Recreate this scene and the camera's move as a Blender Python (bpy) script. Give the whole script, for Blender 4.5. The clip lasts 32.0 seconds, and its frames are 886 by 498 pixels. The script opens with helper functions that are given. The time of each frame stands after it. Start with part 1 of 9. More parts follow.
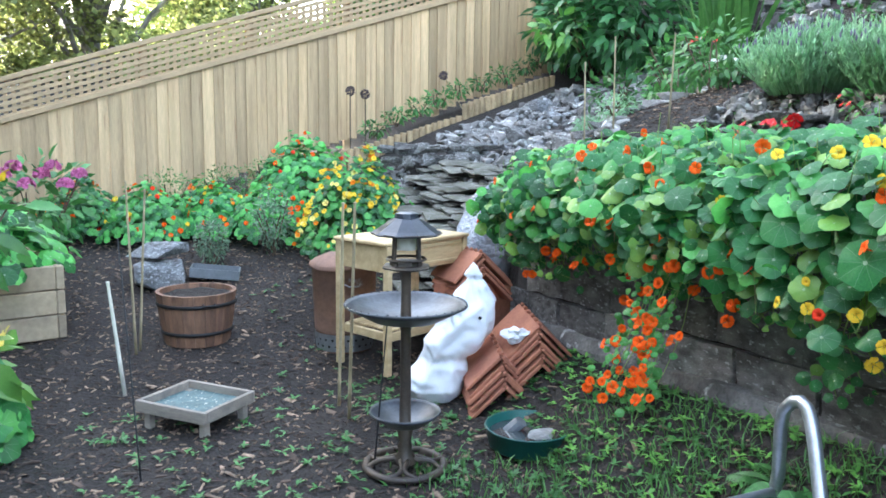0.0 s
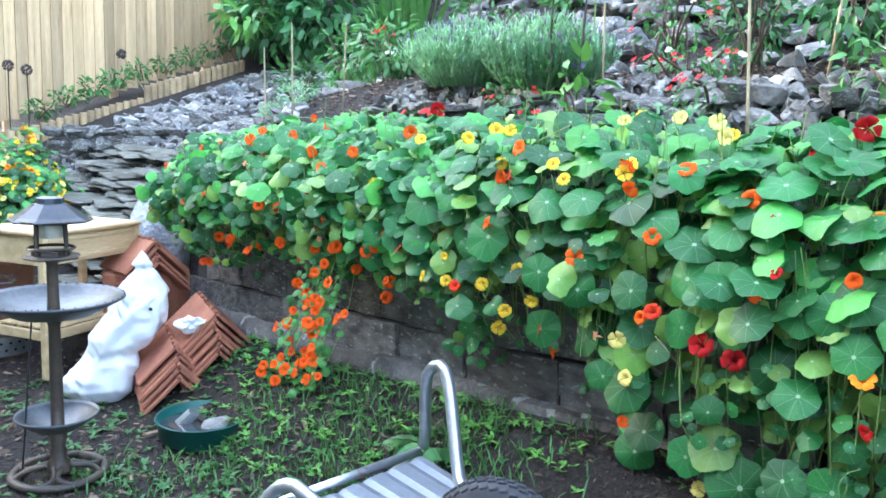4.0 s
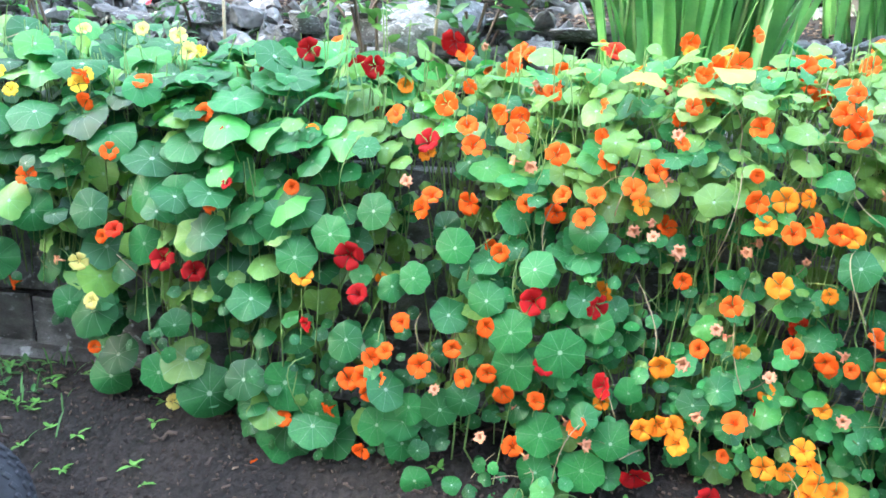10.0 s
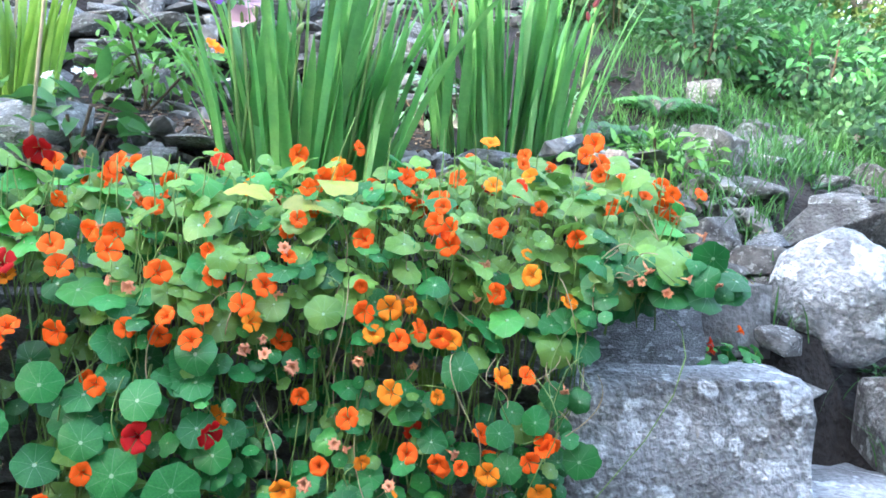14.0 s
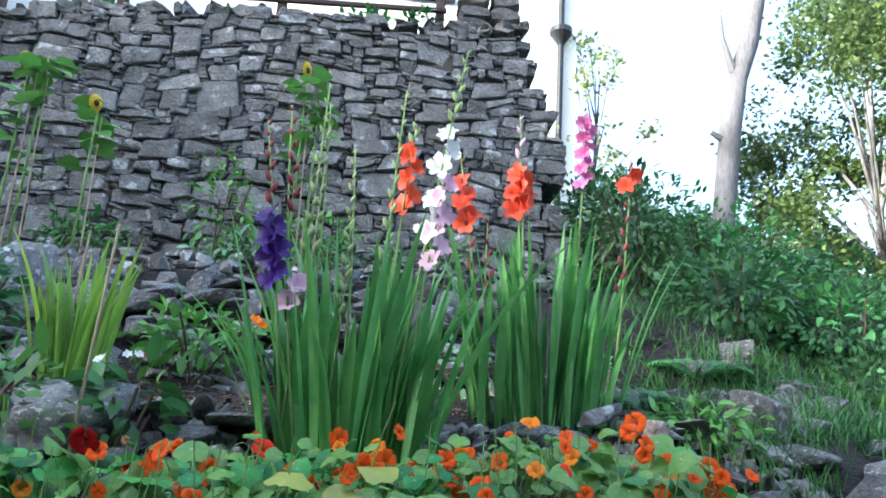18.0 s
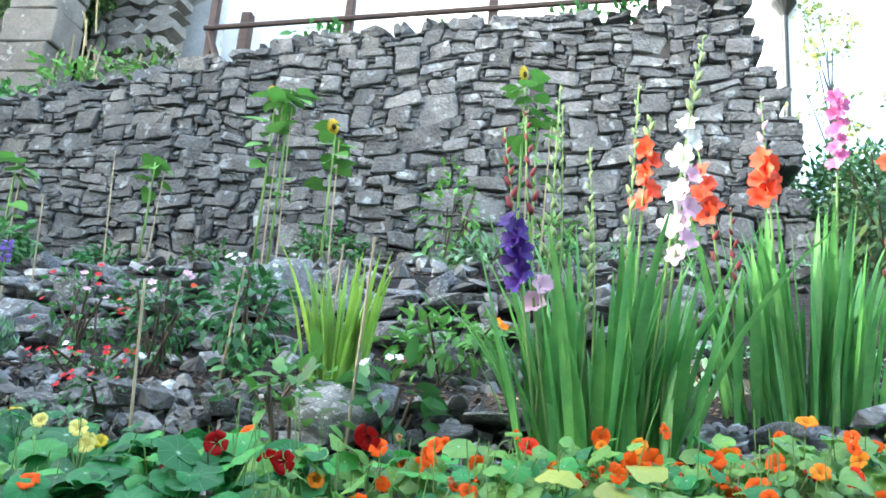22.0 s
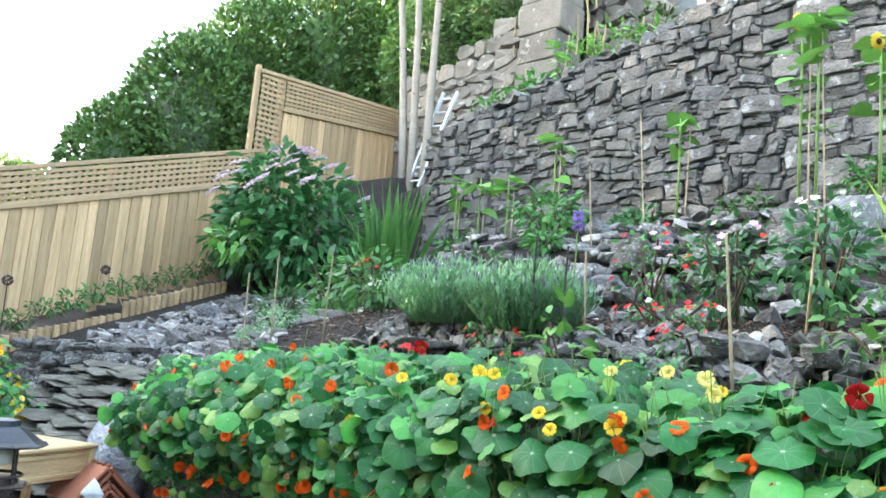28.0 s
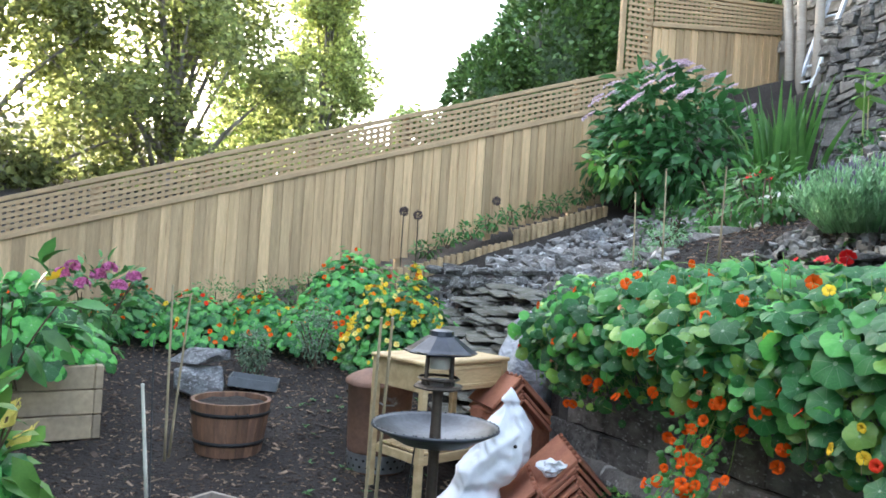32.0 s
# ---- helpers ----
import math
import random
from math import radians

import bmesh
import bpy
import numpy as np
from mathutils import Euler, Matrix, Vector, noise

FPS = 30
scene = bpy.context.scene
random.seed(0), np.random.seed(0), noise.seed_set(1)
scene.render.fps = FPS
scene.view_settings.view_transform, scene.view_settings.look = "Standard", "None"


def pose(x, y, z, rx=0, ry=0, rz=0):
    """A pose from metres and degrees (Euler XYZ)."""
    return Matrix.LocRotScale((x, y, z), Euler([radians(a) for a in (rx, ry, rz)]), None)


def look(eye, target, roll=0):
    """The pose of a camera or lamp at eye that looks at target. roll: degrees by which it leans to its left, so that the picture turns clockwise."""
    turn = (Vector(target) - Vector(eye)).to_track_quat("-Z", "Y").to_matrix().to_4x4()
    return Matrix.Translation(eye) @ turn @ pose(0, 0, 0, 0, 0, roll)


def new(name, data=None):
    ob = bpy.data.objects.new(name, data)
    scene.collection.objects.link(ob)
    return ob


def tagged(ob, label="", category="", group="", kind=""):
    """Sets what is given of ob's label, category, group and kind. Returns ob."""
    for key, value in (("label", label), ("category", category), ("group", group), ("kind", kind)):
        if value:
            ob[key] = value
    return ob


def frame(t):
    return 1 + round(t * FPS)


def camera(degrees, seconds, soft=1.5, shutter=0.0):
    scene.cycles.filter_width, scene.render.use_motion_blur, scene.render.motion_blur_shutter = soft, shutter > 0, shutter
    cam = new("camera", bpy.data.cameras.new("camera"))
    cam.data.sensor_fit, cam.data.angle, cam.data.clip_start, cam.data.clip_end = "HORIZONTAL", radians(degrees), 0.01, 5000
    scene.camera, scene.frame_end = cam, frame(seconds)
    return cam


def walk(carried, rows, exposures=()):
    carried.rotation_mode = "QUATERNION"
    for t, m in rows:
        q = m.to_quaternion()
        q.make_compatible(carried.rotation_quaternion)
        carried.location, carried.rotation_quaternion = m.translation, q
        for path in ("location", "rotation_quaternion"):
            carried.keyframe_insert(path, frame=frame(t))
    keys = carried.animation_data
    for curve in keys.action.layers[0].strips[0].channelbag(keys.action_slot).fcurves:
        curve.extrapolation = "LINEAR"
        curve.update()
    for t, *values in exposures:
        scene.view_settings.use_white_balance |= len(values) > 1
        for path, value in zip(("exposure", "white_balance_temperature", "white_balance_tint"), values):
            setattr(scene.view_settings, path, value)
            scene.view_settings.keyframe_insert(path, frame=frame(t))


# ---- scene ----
EXPOSURES = [(0, 3.34, 5490, 9), (4, 3.69, 5240, 9), (7, 3.96, 5040, 8), (9, 3.99, 5240, 9), (11, 3.99, 5340, 10), (12, 3.89, 5340, 10), (13, 3.54, 5290, 10), (14, 3.39, 5190, 10), (17, 2.49, 4990, 8), (19, 1.82, 4890, 8), (21, 2.54, 5090, 5), (23, 3.09, 5340, 3), (26, 3.24, 5590, 4), (28, 3.19, 5690, 6), (30, 2.89, 5790, 10), (32, 2.89, 5790, 10)]
cam = camera(58.66, 32.0, soft=1.7)

# seconds, eye x, y, z, heading (clockwise from +y), pitch, roll in degrees
PATH = [
    (0, -0.188, -0.116, 1.366, -68.30, -8.26, 0.82),
    (0.5, -0.181, -0.103, 1.362, -66.24, -8.43, 0.59),
    (1, -0.165, -0.086, 1.363, -63.53, -8.76, 0.19),
    (1.5, -0.144, -0.076, 1.359, -60.50, -8.90, 0.51),
    (2, -0.123, -0.057, 1.357, -57.21, -8.87, 1.00),
    (2.5, -0.112, -0.033, 1.358, -54.30, -8.73, 1.69),
    (4.5, -0.056, 0.035, 1.345, -44.87, -8.48, 2.06),
    (5, -0.038, 0.047, 1.349, -41.88, -8.55, 1.98),
    (5.5, -0.023, 0.063, 1.336, -38.75, -8.61, 2.14),
    (6, 0.005, 0.075, 1.338, -35.25, -9.00, 2.12),
    (6.5, 0.026, 0.085, 1.335, -32.01, -9.27, 1.78),
    (7, 0.038, 0.089, 1.339, -28.85, -9.32, 1.45),
    (7.5, 0.038, 0.087, 1.343, -27.38, -9.03, 1.83),
    (8, 0.054, 0.095, 1.337, -25.53, -8.50, 2.35),
    (8.5, 0.074, 0.111, 1.330, -23.53, -8.39, 3.01),
    (9, 0.087, 0.112, 1.321, -20.77, -9.16, 3.90),
    (9.5, 0.108, 0.125, 1.312, -18.47, -10.04, 4.54),
    (10, 0.112, 0.124, 1.307, -15.06, -10.96, 5.08),
    (10.5, 0.147, 0.141, 1.294, -12.29, -11.64, 5.53),
    (11, 0.172, 0.158, 1.298, -8.85, -12.28, 5.82),
    (11.5, 0.187, 0.171, 1.313, -5.68, -12.29, 5.70),
    (12, 0.199, 0.182, 1.319, -2.24, -9.99, 5.37),
    (12.5, 0.210, 0.183, 1.322, 1.11, -8.12, 5.21),
    (13, 0.222, 0.192, 1.327, 4.75, -6.11, 5.06),
    (13.5, 0.232, 0.202, 1.332, 7.49, -4.63, 4.74),
    (14, 0.221, 0.203, 1.351, 7.99, -2.21, 4.28),
    (14.5, 0.212, 0.195, 1.360, 7.92, 0.69, 3.91),
    (16.5, 0.201, 0.187, 1.398, 7.17, 10.28, 3.85),
    (17, 0.201, 0.184, 1.404, 6.54, 12.43, 3.80),
    (17.5, 0.201, 0.179, 1.409, 5.63, 14.00, 3.58),
    (18, 0.195, 0.176, 1.415, 4.48, 15.71, 3.71),
    (18.5, 0.187, 0.175, 1.417, 3.43, 17.09, 3.85),
    (19, 0.177, 0.175, 1.415, 2.33, 17.34, 3.98),
    (19.5, 0.162, 0.169, 1.411, 0.65, 16.85, 3.62),
    (20, 0.153, 0.169, 1.409, -2.39, 16.37, 3.50),
    (20.5, 0.146, 0.167, 1.406, -4.71, 15.62, 3.83),
    (21, 0.138, 0.166, 1.405, -7.03, 15.07, 4.22),
    (21.5, 0.129, 0.159, 1.406, -9.03, 14.81, 4.52),
    (22, 0.107, 0.149, 1.406, -11.36, 14.56, 4.61),
    (22.5, 0.081, 0.137, 1.404, -13.92, 14.41, 4.43),
    (23, 0.056, 0.121, 1.399, -17.40, 14.01, 4.42),
    (23.5, 0.043, 0.116, 1.396, -21.04, 13.54, 4.70),
    (24, 0.030, 0.099, 1.398, -24.93, 12.98, 5.02),
    (24.5, 0.021, 0.086, 1.399, -28.28, 12.61, 5.17),
    (25, 0.003, 0.076, 1.399, -31.21, 12.27, 5.19),
    (25.5, -0.006, 0.069, 1.392, -33.15, 11.94, 4.98),
    (27.5, -0.116, 0.040, 1.397, -43.24, 8.78, 5.28),
    (28, -0.131, 0.028, 1.386, -46.53, 8.05, 5.15),
    (28.5, -0.138, 0.029, 1.381, -49.81, 7.17, 4.35),
    (29, -0.151, 0.010, 1.377, -53.25, 6.17, 3.99),
    (29.5, -0.168, -0.011, 1.377, -56.27, 5.22, 3.79),
    (30, -0.179, -0.014, 1.368, -59.55, 4.35, 3.68),
    (30.5, -0.183, -0.035, 1.358, -62.46, 3.56, 3.35),
    (31, -0.194, -0.039, 1.353, -65.94, 2.58, 3.77),
    (31.5, -0.207, -0.041, 1.347, -69.19, 1.65, 4.09),
    (32, -0.214, -0.042, 1.341, -72.50, 0.62, 3.81),
]


def aim(x, y, z, heading, pitch, roll):
    h, p = radians(heading), radians(pitch)
    way = Vector((math.sin(h) * math.cos(p), math.cos(h) * math.cos(p), math.sin(p)))
    return look((x, y, z), Vector((x, y, z)) + way, roll)


walk(cam, [(t, aim(*r)) for t, *r in PATH], EXPOSURES)

# ---- world and sun ----
SUN_AZ, SUN_EL = radians(-118), radians(13)      # clockwise from +y
world = bpy.data.worlds.new("sky")
scene.world = world
world.use_nodes = True
wn = world.node_tree.nodes
sky = wn.new("ShaderNodeTexSky")
sky.sky_type, sky.sun_disc, sky.sun_elevation, sky.sun_rotation = "NISHITA", False, SUN_EL, SUN_AZ
sky.air_density, sky.dust_density, sky.ozone_density = 1.0, 5.0, 1.0
wn["Background"].inputs[1].default_value = 0.15
haze = wn.new("ShaderNodeVectorMath")          # thin pale haze over the whole sky
haze.inputs[1].default_value = (1.3, 1.24, 1.1)
world.node_tree.links.new(sky.outputs[0], haze.inputs[0])
world.node_tree.links.new(haze.outputs[0], wn["Background"].inputs[0])
sun = new("sun", bpy.data.lights.new("sun", "SUN"))
sun.data.energy, sun.data.angle, sun.data.color = 4.0, radians(0.6), (1.0, 0.86, 0.62)
sun.matrix_world = look((math.sin(SUN_AZ) * 50, math.cos(SUN_AZ) * 50, math.tan(SUN_EL) * 50), (0, 0, 0))


# ---- materials ----
def mat(name, base, rough=0.8, metal=0.0, var=0.25, scale=8.0, fine=60.0, bump=0.3, depth=0.01, second=None, spots=None,
        per_object=0.0, per_island=0.0, spec=0.5, trans=0.0, stretch=(1, 1, 1), coords="Object"):
    """A two-scale mottled surface. second: a colour mixed in by the coarse noise. spots: (colour, scale, threshold)."""
    m = bpy.data.materials.new(name)
    m.use_nodes = True
    n, l = m.node_tree.nodes, m.node_tree.links
    b = n["Principled BSDF"]
    b.inputs["Roughness"].default_value, b.inputs["Metallic"].default_value = rough, metal
    b.inputs["Specular IOR Level"].default_value = spec
    tc = n.new("ShaderNodeTexCoord")
    mp = n.new("ShaderNodeMapping")
    mp.inputs["Scale"].default_value = stretch
    l.new(tc.outputs[coords], mp.inputs[0])
    vec = mp.outputs[0]
    info = n.new("ShaderNodeObjectInfo")
    geo = n.new("ShaderNodeNewGeometry")
    if per_object or per_island:
        add = n.new("ShaderNodeVectorMath")
        add.operation = "MULTIPLY_ADD"
        add.inputs[1].default_value = (37, 23, 51)
        l.new(info.outputs["Random"], add.inputs[0])
        l.new(vec, add.inputs[2])
        vec = add.outputs[0]
    big, small = n.new("ShaderNodeTexNoise"), n.new("ShaderNodeTexNoise")
    for t, s, d in ((big, scale, 3), (small, fine, 4)):
        t.inputs["Scale"].default_value, t.inputs["Detail"].default_value = s, d
        l.new(vec, t.inputs["Vector"])
    def mix(kind, fac, a, c):
        x = n.new("ShaderNodeMix")
        x.data_type, x.blend_type = "RGBA", kind
        for sock, v in ((x.inputs[0], fac), (x.inputs[6], a), (x.inputs[7], c)):
            if hasattr(v, "links"):
                l.new(v, sock)
            else:
                sock.default_value = v if sock is x.inputs[0] else (*v, 1)
        return x.outputs[2]
    def ramp(src, lo, hi, a=0.0, c=1.0):
        x = n.new("ShaderNodeMapRange")
        x.inputs[1].default_value, x.inputs[2].default_value, x.inputs[3].default_value, x.inputs[4].default_value = lo, hi, a, c
        l.new(src, x.inputs[0])
        return x.outputs[0]
    col = mix("MIX", ramp(big.outputs[0], 0.35, 0.65), base, second or tuple(c * (1 - var) for c in base))
    if spots:
        sp = n.new("ShaderNodeTexNoise")
        sp.inputs["Scale"].default_value, sp.inputs["Detail"].default_value = spots[1], 5
        l.new(vec, sp.inputs["Vector"])
        col = mix("MIX", ramp(sp.outputs[0], spots[2], spots[2] + 0.06), col, spots[0])
    def scaled(col, src, lo, hi):
        x = n.new("ShaderNodeVectorMath")
        x.operation = "SCALE"
        l.new(col, x.inputs[0])
        l.new(ramp(src, 0, 1, lo, hi), x.inputs["Scale"])
        return x.outputs[0]
    col = scaled(col, small.outputs[0], 1 - var * 1.3, 1 + var * 1.3)
    if per_object:
        col = scaled(col, info.outputs["Random"], 1 - per_object, 1 + per_object)
    if per_island:
        col = scaled(col, geo.outputs["Random Per Island"], 1 - per_island, 1 + per_island)
    l.new(col, b.inputs["Base Color"])
    if bump:
        bp = n.new("ShaderNodeBump")
        bp.inputs["Strength"].default_value, bp.inputs["Distance"].default_value = bump, depth
        h = n.new("ShaderNodeMath")
        h.operation = "ADD"
        l.new(big.outputs[0], h.inputs[0]), l.new(small.outputs[0], h.inputs[1])
        l.new(h.outputs[0], bp.inputs["Height"])
        l.new(bp.outputs[0], b.inputs["Normal"])
    if trans:
        tr, ms = n.new("ShaderNodeBsdfTranslucent"), n.new("ShaderNodeMixShader")
        l.new(col, tr.inputs[0])
        ms.inputs[0].default_value = trans
        l.new(b.outputs[0], ms.inputs[1]), l.new(tr.outputs[0], ms.inputs[2])
        l.new(ms.outputs[0], n["Material Output"].inputs[0])
    return m


SOIL = mat("bark mulch soil", (0.027, 0.02, 0.016), 0.95, var=0.55, scale=2.5, fine=45, bump=1.0, depth=0.03, second=(0.015, 0.011, 0.009))
STONE = mat("grey rubble stone", (0.225, 0.217, 0.207), 0.85, var=0.4, scale=7, fine=45, bump=1.0, depth=0.02, second=(0.135, 0.127, 0.12),
            spots=((0.38, 0.385, 0.385), 10, 0.6), per_object=0.3, per_island=0.3)
ROCKY = mat("angular slate rock", (0.241, 0.23, 0.216), 0.82, var=0.45, scale=5, fine=45, bump=0.9, depth=0.015, second=(0.1, 0.092, 0.086), spots=((0.42, 0.42, 0.405), 12, 0.57), per_object=0.35, per_island=0.35)
JOINT = mat("dark earth joints", (0.085, 0.077, 0.07), 0.95, var=0.4, scale=6, bump=0.5)
BLOCK = mat("weathered concrete block", (0.21, 0.2, 0.188), 0.9, var=0.5, scale=5, fine=70, bump=0.9, depth=0.012, second=(0.075, 0.069, 0.064),
            spots=((0.36, 0.36, 0.35), 14, 0.6), per_object=0.32)
GRANITE = mat("pale lichened granite", (0.44, 0.445, 0.46), 0.85, var=0.6, scale=8, fine=70, bump=1.0, depth=0.03, second=(0.19, 0.185, 0.18),
              spots=((0.66, 0.67, 0.69), 16, 0.55), per_object=0.12)
FENCE = mat("new pine board", (0.62, 0.445, 0.25), 0.75, var=0.24, scale=1.2, fine=14, bump=0.3, depth=0.004, second=(0.47, 0.33, 0.18), spots=((0.33, 0.19, 0.1), 2.4, 0.66), per_object=0.26,
            stretch=(14, 14, 0.9))
TRELLIS = mat("pine trellis", (0.47, 0.335, 0.19), 0.8, var=0.15, scale=4, fine=30, bump=0.2, per_object=0.08)


# ---- mesh helpers ----
def part(name, bm, material, parent=None, label="", smooth=False):
    me = bpy.data.meshes.new(name)
    bm.to_mesh(me)
    bm.free()
    me.materials.append(material)
    if smooth:
        me.polygons.foreach_set("use_smooth", [True] * len(me.polygons))
    ob = new(name, me)
    ob.parent = parent
    if label:
        ob["label"] = label
    return ob


def raw(name, verts, faces, material, parent=None, smooth=False):
    me = bpy.data.meshes.new(name)
    me.from_pydata([tuple(v) for v in verts], [], faces)
    me.materials.append(material)
    if smooth:
        me.polygons.foreach_set("use_smooth", [True] * len(me.polygons))
    ob = new(name, me)
    ob.parent = parent
    return ob


def thing(name, m, label, category, group="", kind=""):
    ob = new(name)
    ob.empty_display_size = 0.1
    ob.matrix_basis = m
    return tagged(ob, label, category, group, kind)


def box(bm, sx, sy, sz, m=None, bevel=0.0, taper=1.0):
    """A box with its base centre at m."""
    r = bmesh.ops.create_cube(bm, size=1)["verts"]
    for v in r:
        k = taper if v.co.z > 0 else 1.0
        v.co = Vector((v.co.x * sx * k, v.co.y * sy * k, (v.co.z + 0.5) * sz))
    if bevel:
        es = {e for v in r for e in v.link_edges}
        g = bmesh.ops.bevel(bm, geom=list(es), offset=bevel, segments=1, affect="EDGES")
        r = list({v for f in g["faces"] for v in f.verts} | {v for v in r if v.is_valid})
    if m is not None:
        bmesh.ops.transform(bm, matrix=m, verts=r)
    return r


def lathe(bm, prof, seg=24, m=None, closed=False):
    """Turns (radius, height) pairs round z."""
    rings = []
    for r, z in prof:
        rings.append([bm.verts.new((r * math.cos(2 * math.pi * k / seg), r * math.sin(2 * math.pi * k / seg), z)) for k in range(seg)])
    for a, b in zip(rings, rings[1:]):
        for k in range(seg):
            bm.faces.new((a[k], a[(k + 1) % seg], b[(k + 1) % seg], b[k]))
    if closed:
        bm.faces.new(rings[0][::-1])
        bm.faces.new(rings[-1])
    if m is not None:
        bmesh.ops.transform(bm, matrix=m, verts=[v for g in rings for v in g])


def tube(bm, pts, radii, seg=8):
    """A round bar along points."""
    pts = [Vector(p) for p in pts]
    if isinstance(radii, (int, float)):
        radii = [radii] * len(pts)
    rings, side = [], None
    for i, p in enumerate(pts):
        d = (pts[min(i + 1, len(pts) - 1)] - pts[max(i - 1, 0)]).normalized()
        if side is None:
            side = d.orthogonal().normalized()
        side = (side - d * side.dot(d)).normalized()
        up = d.cross(side)
        rings.append([bm.verts.new(p + (side * math.cos(2 * math.pi * k / seg) + up * math.sin(2 * math.pi * k / seg)) * radii[i]) for k in range(seg)])
    for a, b in zip(rings, rings[1:]):
        for k in range(seg):
            bm.faces.new((a[k], a[(k + 1) % seg], b[(k + 1) % seg], b[k]))
    bm.faces.new(rings[0][::-1])
    bm.faces.new(rings[-1])


def smooth01(a, b, x):
    t = min(1.0, max(0.0, (x - a) / (b - a)))
    return t * t * (3 - 2 * t)


def lerp_table(tab, x):
    if x <= tab[0][0]:
        return tab[0][1]
    for (a, u), (b, v) in zip(tab, tab[1:]):
        if x <= b:
            return u + (v - u) * (x - a) / (b - a)
    return tab[-1][1]


# ---- the lie of the land ----
WALL_Y = 1.98            # face of the low block wall
BANK = [(2.1, 1.1), (2.45, 1.24), (2.6, 1.42), (2.8, 1.55), (3.6, 1.75), (3.95, 2.05), (4.25, 2.3), (5.6, 2.55), (5.75, 2.6)]

UPPER = [(-7.6, 3.3), (-6.6, 3.5), (-5.3, 3.8), (-3.65, 4.1), (-2.2, 4.4), (0, 4.5)]   # level ground behind the tall wall


def ground_z(x, y):
    low = 0.02 + max(0.0, -4.3 - x) * 0.165 + 0.06 * noise.noise((x * 0.5, y * 0.5, 0))
    low += smooth01(1.3, 1.9, y) * min(0.6, max(0.03, 0.42 + 0.07 * (x + 1.6))) * smooth01(-4.6, -4.0, x)
    # the planted bank above the block wall
    up = lerp_table(BANK, y)
    up += 0.04 * noise.noise((x * 1.3, y * 1.3, 3))
    # the steps and slope beside the fence
    left = 0.3 + 0.36 * (y - 0.2) + 0.1 * max(0.0, -6.0 - x)
    left = min(left, 2.7)
    if y > 5.75:
        left += 0.2 * (y - 5.75)
    left += 0.85 * smooth01(4.2, 6.2, y) * smooth01(-6.4, -7.8, x)
    k = smooth01(-4.2, -5.2, x)
    up += 0.14 * smooth01(-2.6, -0.4, x) * smooth01(4.0, 5.2, y)
    high = up * (1 - k) + left * k
    # the bank falls away past the granite stones
    r = smooth01(1.4, 2.6, x)
    slope = 1.2 + 0.48 * (y - 2.0) - 0.25 * (x - 1.6)
    slope = min(max(slope, 0.5), 3.3)
    high = high * (1 - r) + slope * r
    edge = 2.02 + 0.02 * (x > 1.5)
    s = smooth01(edge, edge + 0.06, y) if -4.6 < x < 1.6 else smooth01(1.3 - 1.6 * smooth01(-4.4, -5.6, x), 2.9, y)
    z = low * (1 - s) + high * s
    # upper level behind the tall wall
    if y > 5.85 and -7.6 < x < 1.3:
        z += (lerp_table(UPPER, x) - z) * smooth01(5.85, 6.1, y) * smooth01(1.3, 1.1, x)
    d = max(0.0, math.hypot(x, y) - 18)
    return z - 0.03 * d


def terrain():
    xs = np.concatenate([[-900, -300, -120, -60, -35, -24, -18], np.arange(-14, 6.01, 0.125), [7, 9, 12, 18, 30, 60, 150, 400, 900]])
    ys = np.concatenate([[-900, -300, -100, -40, -20, -10, -6, -4], np.arange(-3, 8.01, 0.1), [9, 10, 12, 15, 20, 30, 60, 150, 400, 900]])
    vs = [(x, y, ground_z(x, y)) for y in ys for x in xs]
    w = len(xs)
    fs = [(j * w + i, j * w + i + 1, (j + 1) * w + i + 1, (j + 1) * w + i) for j in range(len(ys) - 1) for i in range(w - 1)]
    return tagged(raw("ground", vs, fs, SOIL, smooth=True), "dark bark-mulched garden soil on a terraced slope", "ground", kind="structure")


terrain()


# ---- stones ----
def stone_shape(rng, sides=8, rough=0.16):
    """A rough-hewn block, unit size, its face towards -y, in 40 triangles or so."""
    back, front, face = [], [], []
    for k in range(sides):
        a = 2 * math.pi * (k + 0.5) / sides
        c, s = math.cos(a), math.sin(a)
        m = max(abs(c), abs(s)) ** 0.95
        u, w = 0.5 * c / m * rng.uniform(1 - rough, 1.03), 0.5 * s / m * rng.uniform(1 - rough, 1.03)
        back.append((u, 0.5, w))
        front.append((u * 1.0, -0.25 + rng.uniform(-0.06, 0.06), w * 1.0))
        face.append((u * rng.uniform(0.86, 0.97), -0.46 + rng.uniform(-0.1, 0.06), w * rng.uniform(0.8, 0.95)))
    vs = back + front + face + [(rng.uniform(-0.1, 0.1), -0.5 + rng.uniform(-0.06, 0.08), rng.uniform(-0.1, 0.1))]
    fs = []
    for k in range(sides):
        j = (k + 1) % sides
        fs.append((k, j, sides + j, sides + k))
        fs.append((sides + k, sides + j, 2 * sides + j, 2 * sides + k))
        fs.append((2 * sides + k, 2 * sides + j, 3 * sides))
    return np.array(vs), fs


def mesh_of(name, vs, fs, material, smooth=False):
    me = bpy.data.meshes.new(name)
    me.from_pydata([tuple(map(float, v)) for v in vs], [], fs)
    me.materials.append(material)
    if smooth:
        me.polygons.foreach_set("use_smooth", [True] * len(me.polygons))
    return me


